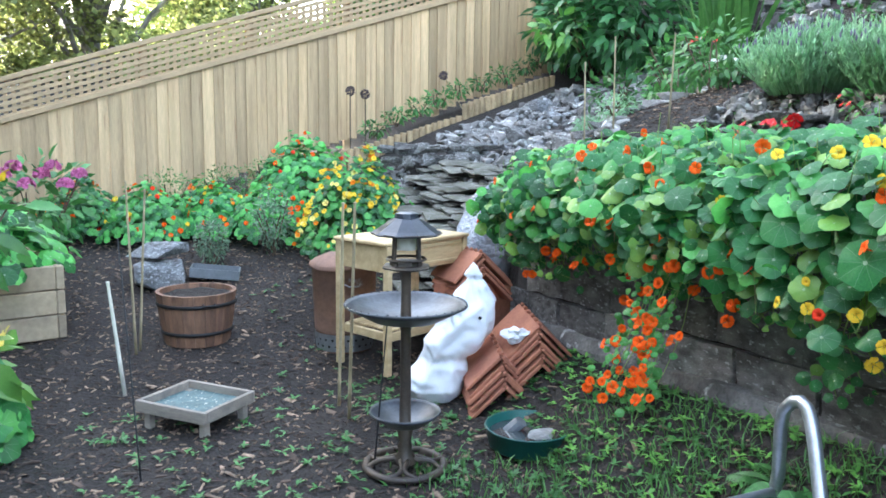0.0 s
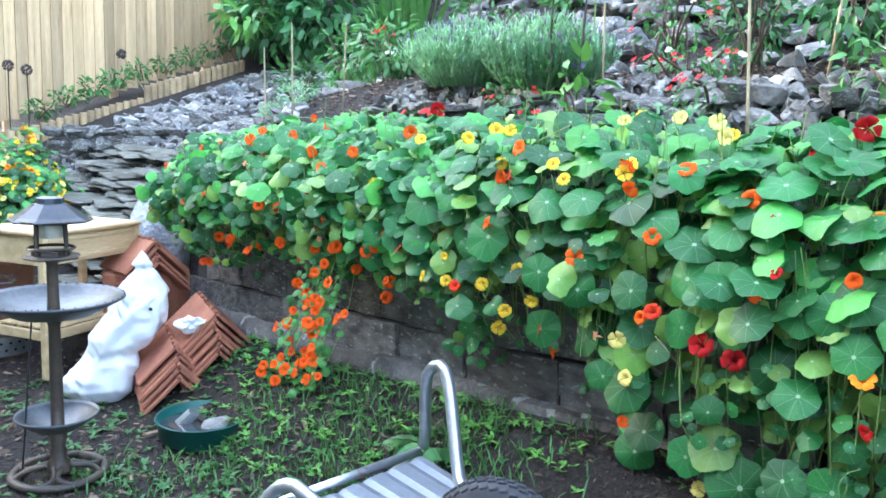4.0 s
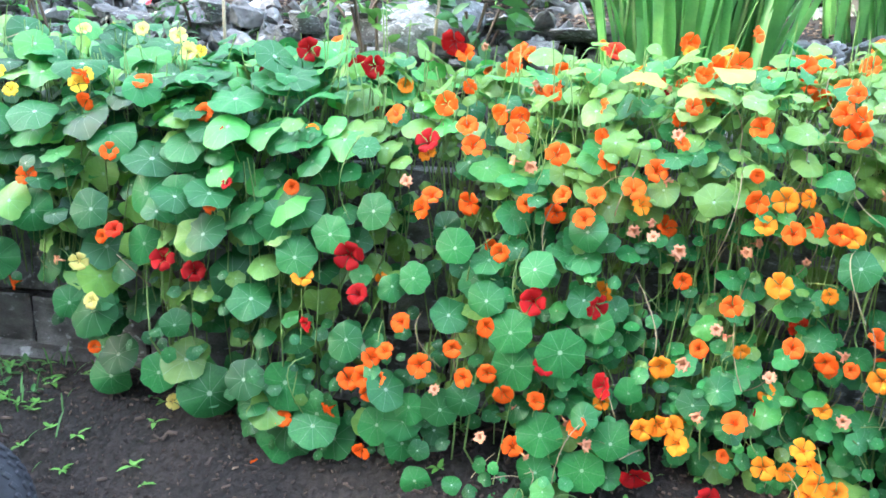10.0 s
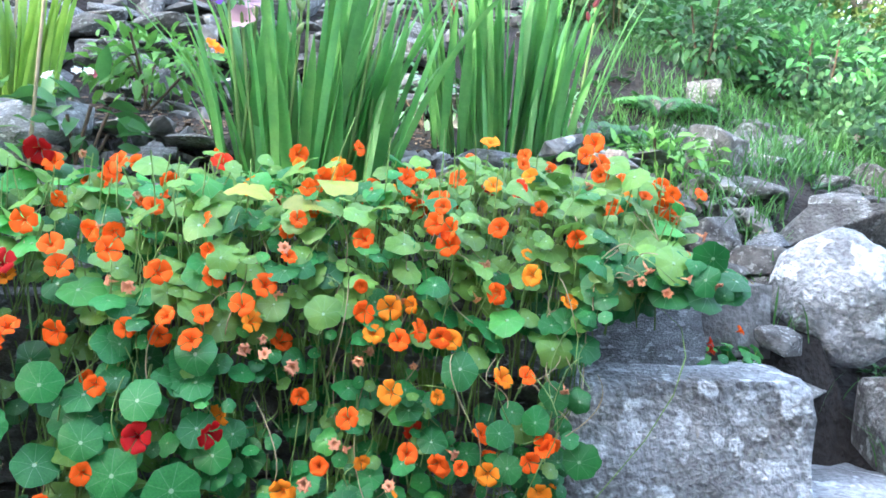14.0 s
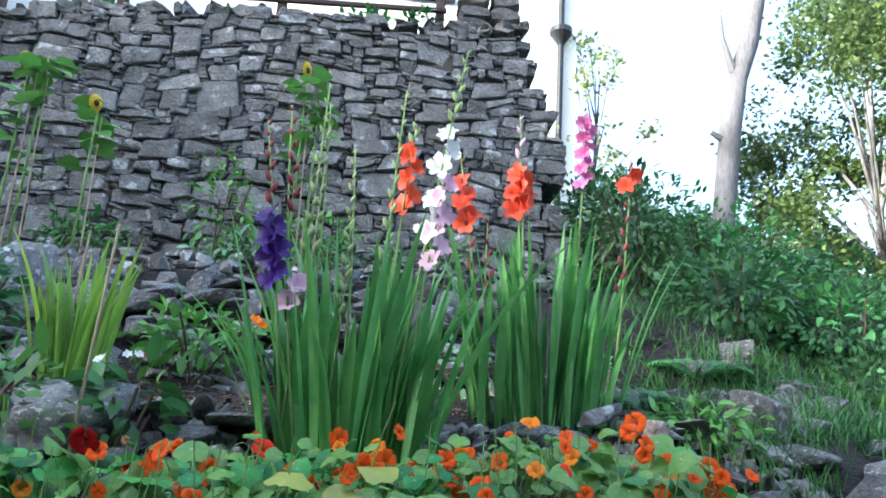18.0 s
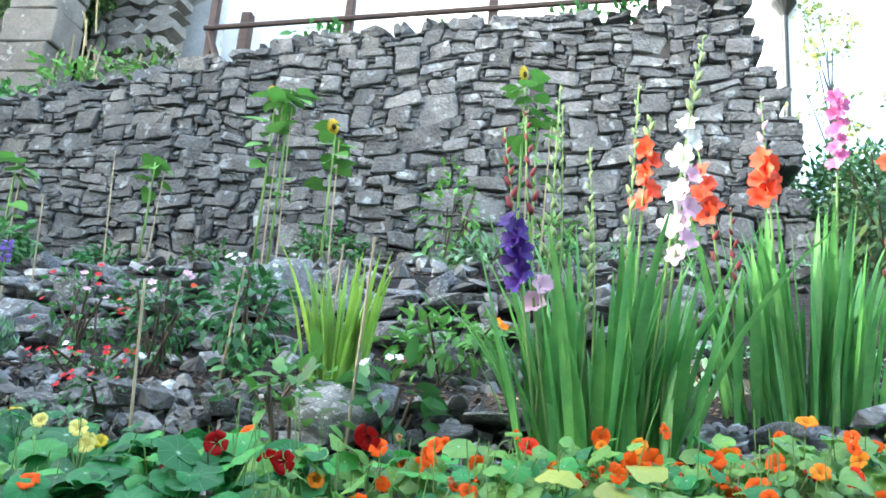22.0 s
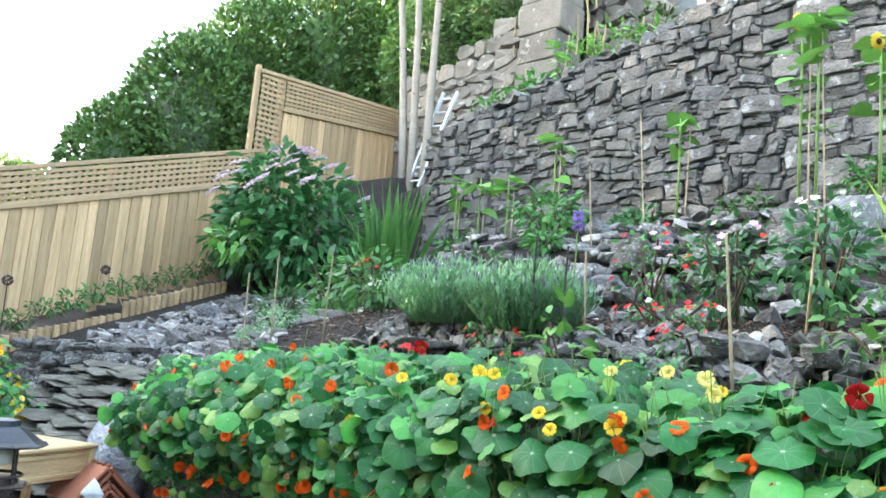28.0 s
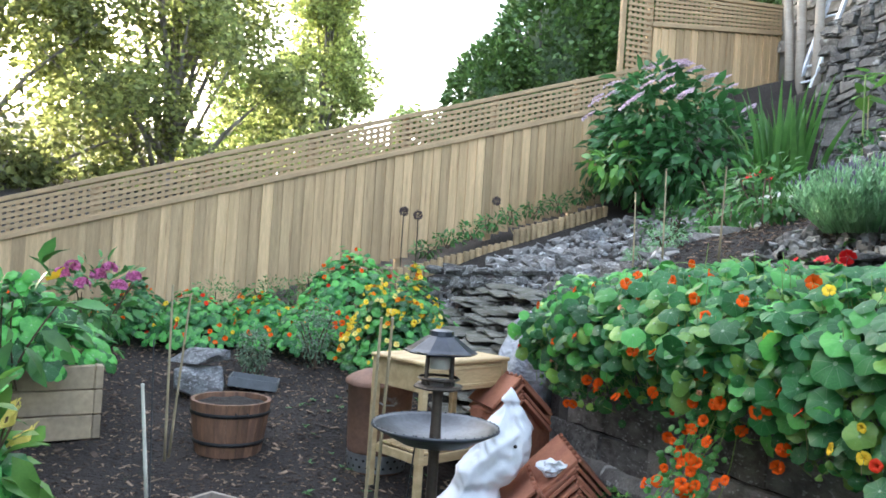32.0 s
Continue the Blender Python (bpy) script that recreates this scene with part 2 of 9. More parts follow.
def put(name, me, m, parent=None, label=""):
    ob = new(name, me)
    ob.parent = parent
    ob.matrix_basis = m
    if label:
        ob["label"] = label
    return ob


class Heap:
    """Gathers many small pieces into one mesh, with flat leaf coordinates for the leaf materials."""
    def __init__(self):
        self.v, self.f, self.uv = [], [], []

    def add(self, vs, fs, m=None, uv=None):
        b = len(self.v)
        if m is not None:
            a = np.array(m)
            vs = np.asarray(vs) @ a[:3, :3].T + a[:3, 3]
        self.v.extend(map(tuple, np.asarray(vs, float)))
        self.f.extend([tuple(b + i for i in f) for f in fs])
        if uv is not None:
            self.uv.extend([uv[i] for f in fs for i in f])
        else:
            self.uv.extend([(0.5, 0.5)] * sum(len(f) for f in fs))

    def mesh(self, name, material, smooth=True):
        me = mesh_of(name, self.v, self.f, material, smooth)
        lay = me.uv_layers.new(name="leaf")
        lay.data.foreach_set("uv", [c for p in self.uv for c in p])
        return me

    def put(self, name, material, parent=None, label="", kind="stuff", smooth=True):
        ob = new(name, self.mesh(name, material, smooth))
        ob.parent = parent
        return tagged(ob, label, kind=kind)


SHAPES = [stone_shape(random.Random(40 + i), random.Random(i).choice((7, 8, 9)), 0.3) for i in range(16)]
STONE_MESHES = [mesh_of("stone", v, f, STONE) for v, f in SHAPES]

# ---- tall dry-stone wall ----
TALL_Y = 5.6
TALL_TOP = [(-6.4, 3.76), (-5.3, 4.0), (-3.65, 4.28), (-3.0, 4.42), (-2.2, 4.58), (-0.8, 4.7), (0.9, 4.74), (1.2, 4.84)]


def tall_end(z):
    """Where the tall wall ends, a ragged corner that steps out towards its foot."""
    return lerp_table([(2.4, 1.6), (3.2, 1.56), (3.9, 1.48), (4.1, 1.44), (4.4, 1.3), (4.8, 1.2)], z)


def rubble_stones(rng, cw=0.03, ch=0.024):
    """Close-fitted angular rubble of mixed sizes. Blocks are packed on a fine grid, large ones first, and the grid is bent, so that courses wander; each block's corners are knocked out of square."""
    x0, z0 = -7.1, 2.2
    nx, nz = int(8.75 / cw), int(2.75 / ch)
    taken = np.zeros((nx, nz), bool)
    def warp(i, j):
        x, z = x0 + i * cw, z0 + j * ch
        return x + 0.06 * noise.noise((x * 1.3, z * 1.8, 3)) + 0.032 * noise.noise((x * 6, z * 7, 1)), z + 0.12 * noise.noise((x * 0.9, z * 1.2, 9)) + 0.05 * noise.noise((x * 4, z * 4, 4)) + 0.05 * (x + 3) * smooth01(2.4, 4.4, z) * 0.5
    blocks = []
    sizes = ((11, 8, 8), (9, 7, 30), (10, 5, 70), (7, 6, 120), (8, 4, 320), (6, 5, 600), (6, 4, 1000), (7, 3, 1300), (5, 4, 2200), (4, 3, 4200), (5, 2, 4200), (3, 3, 9000), (3, 2, 16000))
    for w, h, tries in sizes:
        for t in range(tries):
            ww, hh = max(2, w + rng.choice((-1, 0, 0, 1))), h
            i, j = rng.randrange(0, nx - ww), rng.randrange(0, nz - hh)
            if not taken[i:i + ww, j:j + hh].any():
                taken[i:i + ww, j:j + hh] = True
                blocks.append((i, j, ww, hh))
    for j in range(nz):                      # the gaps, filled with pinning stones
        i = 0
        while i < nx:
            k = i
            while k < nx and not taken[k, j] and k - i < 5:
                k += 1
            if k > i:
                blocks.append((i, j, k - i, 1))
                taken[i:k, j] = True
            i = max(k, i + 1)
    for i, j, w, h in blocks:
        cx, cz = warp(i + w / 2, j + h / 2)
        if cz > lerp_table(TALL_TOP, cx) + rng.uniform(-0.03, 0.03) or cx + 0.4 * w * cw > tall_end(cz) + rng.uniform(-0.03, 0.03) or cz < 2.25 or cx - 0.5 * w * cw < -6.45 + 0.12 * noise.noise((0, cz * 4, 0)):
            continue
        corner = cx + w * cw + 0.25 > tall_end(cz)
        c = Vector((cx, cz))
        quad = [Vector(warp(*q)) for q in ((i, j), (i + w, j), (i + w, j + h), (i, j + h))]
        ring = []
        gap = 0.001 if h < 2 else 0.002
        kx, kz = 0.15 * w * cw, 0.19 * h * ch
        quad = [q + Vector((rng.uniform(-kx, kx), rng.uniform(-kz, kz))) * 0.7 for q in quad]
        for p, q in zip(quad, quad[1:] + quad[:1]):
            cut = rng.choice((0.04, 0.08, 0.16, 0.28))
            ring.append(p.lerp(q, cut))
            if (q - p).length > 0.09:
                n = Vector((q.y - p.y, p.x - q.x)).normalized()
                ring.append(p.lerp(q, rng.uniform(0.35, 0.65)) + n * rng.uniform(-0.007, 0.004))
            ring.append(p.lerp(q, 1 - rng.choice((0.04, 0.08, 0.16))))
        sag = 0.05 * noise.noise((c.x * 0.7, c.y * 0.9, 0)) + 0.02 * noise.noise((c.x * 3, c.y * 3, 5))
        y = TALL_Y + sag * 0.7 + rng.uniform(-0.026, 0.016) + (0.012 if h < 2 else 0)
        tx, tz = rng.gauss(0, 0.07), rng.gauss(0, 0.1)
        deep = 0.5 if corner else 0.15
        back, edge, face = [], [], []
        for p in ring:
            d = p - c
            e = d * max(0.5, 1 - gap / max(d.length, 0.01))
            back.append((c.x + e.x, y + deep, c.y + e.y))
            out = y + tx * e.x + tz * e.y + rng.uniform(-0.004, 0.004)
            edge.append((c.x + e.x, out + 0.008 + rng.uniform(0, 0.006), c.y + e.y))
            k = rng.uniform(0.84, 0.95)
            face.append((c.x + e.x * k, out, c.y + e.y * k))
        n = len(ring)
        vs = back + edge + face + [(c.x + rng.uniform(-0.2, 0.2) * w * cw, y + rng.uniform(-0.01, 0.004), c.y + rng.uniform(-0.2, 0.2) * h * ch)]
        fs = []
        for k in range(n):
            m = (k + 1) % n
            fs += [(k, m, n + m, n + k), (n + k, n + m, 2 * n + m, 2 * n + k), (2 * n + k, 2 * n + m, 3 * n)]
        yield vs, fs, c.x, c.y, w * h


def tall_wall():
    top = [(x, z - 0.06) for x, z in TALL_TOP if x < 1.0] + [(1.1, 4.7)]
    vs, fs = [], []
    for x, z in top:
        vs += [(x, TALL_Y + 0.035, 2.0), (x, TALL_Y + 0.035, z), (x, TALL_Y + 0.55, z), (x, TALL_Y + 0.55, 2.0)]
    for i in range(len(top) - 1):
        a = 4 * i
        fs += [(a, a + 4, a + 5, a + 1), (a + 1, a + 5, a + 6, a + 2), (a + 2, a + 6, a + 7, a + 3)]
    e = 4 * (len(top) - 1)
    fs += [(e, e + 3, e + 2, e + 1), (0, 1, 2, 3)]
    wall = tagged(raw("wall_tall", vs, fs, JOINT), "tall dry-stone retaining wall of grey rubble", "wall", kind="structure")
    far = Heap()
    near = 0
    for me_v, me_f, cx, cz, area in rubble_stones(random.Random(5)):
        if near < 300 and cx > -2.6 and cz > 2.5 and area >= 12:
            put("stone", mesh_of("stone", me_v, me_f, STONE), Matrix(), wall)
            near += 1
        else:
            far.add(me_v, me_f)
    rng = random.Random(6)
    # loose stones along the coping
    x = -6.35
    while x < 1.1:
        w = rng.uniform(0.08, 0.3)
        z = lerp_table(TALL_TOP, x + w / 2)
        far.add(*SHAPES[rng.randrange(16)], pose(x + w / 2, TALL_Y + 0.2, z + 0.02, 0, rng.uniform(-14, 14), rng.uniform(-20, 20)) @ Matrix.Diagonal((w, 0.4, rng.uniform(0.06, 0.16), 1)))
        x += w * 0.9
    far.put("rubble", STONE, wall, "smaller grey rubble stones", smooth=False)
    return wall


# ---- low block wall ----
def low_wall():
    wall = tagged(raw("wall_low", [(x, y, z) for x in (-4.35, 1.12) for y in (2.03, 2.2) for z in (-0.1, 1.12 + 0.06 * (x - 0.9))],
                      [(0, 1, 3, 2), (4, 6, 7, 5), (0, 4, 5, 1), (2, 3, 7, 6), (1, 5, 7, 3), (0, 2, 6, 4)], JOINT),
                  "low retaining wall of weathered concrete blocks", "wall", kind="structure")
    rng = random.Random(8)
    protos = []
    for i in range(6):
        v, f = stone_shape(random.Random(70 + i), 12, 0.05)
        v = v.copy()
        v[:24] *= (1.05, 1, 1.05)
        v[24:36, 0] *= 1.12
        v[24:36, 2] *= 1.17
        v[24:, 1] = -0.4 + 0.3 * (v[24:, 1] + 0.5)
        protos.append(mesh_of("block", v, f, BLOCK))
    GRANITE_PROTOS = []
    for me in protos:
        g = me.copy()
        g.materials[0] = GRANITE
        GRANITE_PROTOS.append(g)
    for row, (z0, z1) in enumerate(((0.19, 0.36), (0.37, 0.565), (0.575, 0.775), (0.785, 0.99), (1.0, 1.205))):
        x = -4.4 + 0.22 * (row % 2)
        while x < 1.0:
            w = min(rng.choice((0.44, 0.44, 0.4, 0.3)), 1.13 - x)
            if w > 0.12:
                m = pose(x + w / 2, WALL_Y + 0.1 + rng.uniform(-0.008, 0.008), (z0 + z1) / 2 + 0.06 * (x + w / 2 - 0.9), 0, rng.uniform(-0.8, 0.8) - 3.4, rng.uniform(-1, 1))
                put("block", (GRANITE_PROTOS if x > 0.45 else protos)[rng.randrange(6)], m @ Matrix.Diagonal((w * 0.965, 0.22, (z1 - z0) * 0.97, 1)), wall)
            x += w
    # the rough footing that stands out at the foot
    bm = bmesh.new()
    n = 60
    rows = []
    for i in range(n + 1):
        x = -4.4 + 5.3 * i / n
        d = 0.05 + 0.02 * noise.noise((x * 2, 0, 0)) + 0.015 * noise.noise((x * 9, 0, 0))
        t = 0.47 + 0.05 * (x + 1.6) + 0.02 * noise.noise((x * 3, 5, 0))
        rows.append([bm.verts.new(p) for p in ((x, WALL_Y - d - 0.03, t - 0.5), (x, WALL_Y - d, t - 0.05), (x, WALL_Y - d + 0.03, t), (x, WALL_Y + 0.06, t + 0.01))])
    for a, b in zip(rows, rows[1:]):
        for k in range(3):
            bm.faces.new((a[k], b[k], b[k + 1], a[k + 1]))
    part("footing", bm, BLOCK, wall, "rough cast concrete footing")


# ---- fence ----
FX = -8.4


def fence_low(y):
    return 0.66 + 0.33 * y if y > 0.2 else 0.726 - 0.1 * (0.2 - y)


def lattice(parent, y0, y1, low, high, x, pitch=0.07):
    """Trellis between two sloping edges on the plane x."""
    slope = (low(y1) - low(y0)) / (y1 - y0)
    up = bmesh.new()
    y = y0 + pitch / 2
    k = 0
    while y < y1:
        box(up, 0.012, 0.034, high(y) - low(y) - 0.02, pose(x + 0.006, y, low(y) + 0.01))
        y += pitch
    part("upright_slats", up, TRELLIS, parent)["kind"] = "stuff"
    n = max(2, round((high(y0) - low(y0)) / pitch))
    for i in range(n + 1):
        f = (i + 0.5) / (n + 1)
        bm = bmesh.new()
        a, b = low(y0) + f * (high(y0) - low(y0)), low(y1) + f * (high(y1) - low(y1))
        ln = math.hypot(y1 - y0, b - a)
        box(bm, 0.012, ln, 0.034, pose(x + 0.02, (y0 + y1) / 2, (a + b) / 2 - 0.015, math.degrees(math.atan2(b - a, y1 - y0))))
        part("cross_slat", bm, TRELLIS, parent)


def sloped(parent, name, y0, z0, y1, z1, x, w, h, m):
    bm = bmesh.new()
    box(bm, w, math.hypot(y1 - y0, z1 - z0), h, pose(x, (y0 + y1) / 2, (z0 + z1) / 2 - h / 2, math.degrees(math.atan2(z1 - z0, y1 - y0))), bevel=0.004)
    return part(name, bm, m, parent)


def fence():
    top = lambda y: 1.77 + 0.315 * y
    crown = lambda y: 2.17 + 0.32 * y
    f = thing("fence", pose(0, 0, 0), "new pine feather-edge board fence with trellis top", "fence", kind="structure")
    rng = random.Random(3)
    widths = (0.098, 0.105, 0.112)
    protos = {}
    y = -4.6
    while y < 4.95:
        w = rng.choice(widths)
        h = round(top(y) - fence_low(y) + rng.uniform(0, 0.03), 2)
        key = (w, round(h, 1))
        if key not in protos:
            bm = bmesh.new()
            vs = [bm.verts.new(p) for p in ((0, 0, 0), (0, w + 0.012, 0), (0.006, w + 0.012, 0), (0.028, 0, 0), (0, 0, 1), (0, w + 0.012, 1), (0.006, w + 0.012, 1), (0.028, 0, 1))]
            for q in ((0, 1, 5, 4), (1, 2, 6, 5), (2, 3, 7, 6), (3, 0, 4, 7), (4, 5, 6, 7), (3, 2, 1, 0)):
                bm.faces.new([vs[i] for i in q])
            me = bpy.data.meshes.new("board")
            bm.to_mesh(me)
            bm.free()
            me.materials.append(FENCE)
            protos[key] = me
        put("board", protos[key], pose(FX + rng.uniform(0, 0.004), y, top(y) - h, rng.uniform(-0.3, 0.3)) @ Matrix.Diagonal((1, 1, h + 0.045, 1)), f)
        y += w
    sloped(f, "capping_rail", -4.6, top(-4.6) + 0.03, 5.0, top(5.0) + 0.03, FX + 0.02, 0.06, 0.05, TRELLIS)
    sloped(f, "top_rail", -4.6, crown(-4.6), 5.0, crown(5.0), FX + 0.01, 0.05, 0.045, TRELLIS)
    lattice(f, -4.6, 5.0, lambda y: top(y) + 0.03, lambda y: crown(y) - 0.03, FX)
    for k in range(-4, 5):
        y = k * 1.0 + 0.05
        bm = bmesh.new()
        box(bm, 0.075, 0.075, crown(y) - 0.3, pose(FX - 0.05, y, 0.3), bevel=0.005)
        post = part("post", bm, TRELLIS, f)
        bm = bmesh.new()
        box(bm, 0.095, 0.095, 0.03, pose(FX - 0.05, y, crown(y) + 0.0), bevel=0.008, taper=0.7)
        part("cap", bm, TRELLIS, post)
    # the raised panel further up the slope
    g = thing("fence_panel", pose(0, 0, 0), "raised pine fence panel with trellis top and side", "fence", kind="structure")
    X = -8.6
    t2 = lambda y: 4.29 + 0.09 * (y - 5.05)
    c2 = lambda y: 4.74 + 0.05 * (y - 5.05)
    y = 5.08
    while y < 6.98:
        w = rng.choice(widths)
        put("board", protos[(w, sorted(k[1] for k in protos if k[0] == w)[0])], pose(X, y, 3.3) @ Matrix.Diagonal((1, 1, t2(y) - 3.3, 1)), g)
        y += w
    lattice(g, 5.08, 7.0, lambda y: t2(y) + 0.03, lambda y: c2(y) - 0.03, X)
    lattice(g, 4.72, 5.05, lambda y: 3.62, lambda y: 4.7, X)
    sloped(g, "capping_rail", 5.05, t2(5.05) + 0.03, 7.0, t2(7.0) + 0.03, X + 0.02, 0.06, 0.05, TRELLIS)
    sloped(g, "top_rail", 4.7, c2(4.7), 7.0, c2(7.0), X + 0.01, 0.05, 0.045, TRELLIS)
    for y, z0, z1 in ((4.69, 3.5, 4.8), (5.06, 3.0, 4.78), (6.0, 3.0, 4.84), (7.02, 3.0, 4.88)):
        bm = bmesh.new()
        box(bm, 0.06, 0.06, z1 - z0, pose(X - 0.045, y, z0), bevel=0.005)
        part("post", bm, TRELLIS, g)


WHITE = mat("white house render", (0.82, 0.83, 0.82), 0.85, var=0.05, scale=1.5, fine=30, bump=0.15, depth=0.004)
GLASS = mat("window glass", (0.25, 0.35, 0.45), 0.08, var=0.2, scale=1, bump=0, spec=0.9)
BLACK = mat("black painted iron", (0.02, 0.021, 0.024), 0.4, var=0.3, scale=10, bump=0.2, depth=0.002)
BROWN = mat("brown stained timber", (0.075, 0.042, 0.032), 0.7, var=0.3, scale=5, fine=40, bump=0.3, depth=0.003, stretch=(1, 1, 6))
OLD = mat("old mortared stone", (0.29, 0.262, 0.225), 0.9, var=0.3, scale=4, fine=40, bump=0.6, second=(0.2, 0.18, 0.155), spots=((0.48, 0.45, 0.4), 8, 0.62),
          per_object=0.2, per_island=0.25)
SLATE = mat("grey roof slate", (0.1, 0.1, 0.11), 0.7, var=0.3, scale=3, bump=0.3)


def house():
    h = thing("house", pose(0, 0, 0), "white rendered house above the garden wall", "house")
    x0, x1, y0, y1, z0, z1 = -6.4, 2.75, 10.3, 17.0, 3.0, 10.2
    wins = ((-1.7, -0.72, 8.08, 9.3), (-0.15, 0.85, 8.08, 9.3))
    xs = sorted({x0, x1, *[w[0] for w in wins], *[w[1] for w in wins]})
    zs = [z0, 8.08, 9.3, z1]
    bm = bmesh.new()
    for a, b in zip(xs, xs[1:]):
        for c, d in zip(zs, zs[1:]):
            if any(a >= w[0] - 1e-6 and b <= w[1] + 1e-6 and c >= w[2] - 1e-6 and d <= w[3] + 1e-6 for w in wins):
                continue
            box(bm, b - a, 0.3, d - c, pose((a + b) / 2, y0 + 0.15, c))
            part("wall_panel", bm, WHITE, h)
            bm = bmesh.new()
    box(bm, 0.3, y1 - y0 - 0.3, z1 - z0, pose(x1 - 0.15, (y0 + y1) / 2 + 0.15, z0))
    box(bm, 0.3, y1 - y0 - 0.3, z1 - z0, pose(x0 + 0.15, (y0 + y1) / 2 + 0.15, z0))
    box(bm, x1 - x0 - 0.6, 0.3, z1 - z0, pose((x0 + x1) / 2, y1 - 0.15, z0))
    part("outer_walls", bm, WHITE, h)
    for a, b, c, d in wins:
        bm = bmesh.new()
        box(bm, b - a, 0.01, d - c, pose((a + b) / 2, y0 + 0.14, c))
        win = part("window", bm, GLASS, h, "white framed sash window")
        for s in (a + 0.04, (a + b) / 2, b - 0.04):
            bm = bmesh.new()
            box(bm, 0.07, 0.07, d - c, pose(s, y0 + 0.12, c))
            part("frame_upright", bm, WHITE, win)
        for s in (c, (c + d) / 2, d - 0.07):
            bm = bmesh.new()
            box(bm, b - a, 0.06, 0.07, pose((a + b) / 2, y0 + 0.12, s))
            part("frame_rail", bm, WHITE, win)
        bm = bmesh.new()
        box(bm, b - a + 0.16, 0.2, 0.07, pose((a + b) / 2, y0 - 0.02, c - 0.07), bevel=0.01)
        part("sill", bm, SLATE, win)
    bm = bmesh.new()
    v = [bm.verts.new(p) for p in ((x0 - 0.3, y0 - 0.3, z1), (x1 + 0.3, y0 - 0.3, z1), (x1 + 0.3, y1 + 0.3, z1), (x0 - 0.3, y1 + 0.3, z1), (x0 - 0.3, 13.6, z1 + 2), (x1 + 0.3, 13.6, z1 + 2))]
    for q in ((0, 1, 5, 4), (2, 3, 4, 5), (1, 2, 5), (3, 0, 4), (3, 2, 1, 0)):
        bm.faces.new([v[i] for i in q])
    part("roof", bm, SLATE, h)
    p = thing("drainpipe", pose(2.5, 10.22, 0), "black iron drainpipe with a hopper head on the house", "drainpipe")
    bm = bmesh.new()
    tube(bm, [(0, 0, 4.2), (0, 0, 7.5)], 0.045, 12)
    part("lower_pipe", bm, BLACK, p)
    bm = bmesh.new()
    tube(bm, [(0, 0, 7.72), (0, 0, 10.1)], 0.045, 12)
    part("upper_pipe", bm, BLACK, p)
    bm = bmesh.new()
    lathe(bm, [(0.05, 7.46), (0.08, 7.52), (0.15, 7.62), (0.165, 7.64), (0.165, 7.72), (0.05, 7.76)], 16, closed=True)
    part("hopper", bm, BLACK, p)
    bm = bmesh.new()
    tube(bm, [(-0.1, 0.02, 7.68), (-0.8, 0.04, 7.98)], 0.022, 8)
    part("waste_pipe", bm, WHITE, p, "thin white waste pipe")


def railing():
    """The timber rail on top of the tall wall, with the stub of stone pier at its end."""
    r = thing("railing", pose(0, 0, 0), "brown stained timber railing on the tall wall", "railing")
    posts = ((-3.37, 4.25, 5.62), (-2.08, 4.4, 5.7), (-0.81, 4.5, 5.75), (0.5, 4.5, 5.8))
    for x, a, b in posts:
        bm = bmesh.new()
        box(bm, 0.075, 0.075, b - a, pose(x, 6.05, a), bevel=0.008)
        part("post", bm, BROWN, r)
    for z0, z1, tag in ((4.97, 5.13, "lower_rail"), (5.45, 5.6, "upper_rail")):
        bm = bmesh.new()
        tube(bm, [(-3.42, 6.0, z0 - 0.02), (-2.08, 6.0, z0 + 0.04), (0.55, 6.0, z1)], 0.026, 6)
        part(tag, bm, BROWN, r)
    bm = bmesh.new()
    tube(bm, [(-3.12, 6.0, 4.35), (-3.37, 6.0, 4.9)], 0.035, 6)
    part("brace", bm, BROWN, r)
    bm = bmesh.new()
    box(bm, 0.1, 0.1, 1.2, pose(-3.2, 6.35, 4.1), bevel=0.008)
    part("back_post", bm, BROWN, r)
    p = thing("stone_pier", pose(0.9, 6.05, 4.62), "square rubble stone pier at the end of the railing", "pier")
    rng = random.Random(9)
    z = 0
    while z < 1.3:
        h = rng.uniform(0.07, 0.14)
        for sx in (-1, 1):
            for sy in (0, 1):
                w = rng.uniform(0.22, 0.3)
                put("stone", STONE_MESHES[rng.randrange(16)], pose(sx * 0.13, sy * 0.25 - 0.12, z + h / 2, 0, rng.uniform(-4, 4), rng.uniform(-6, 6)) @ Matrix.Diagonal((w, 0.3, h * 1.05, 1)), p)
        z += h


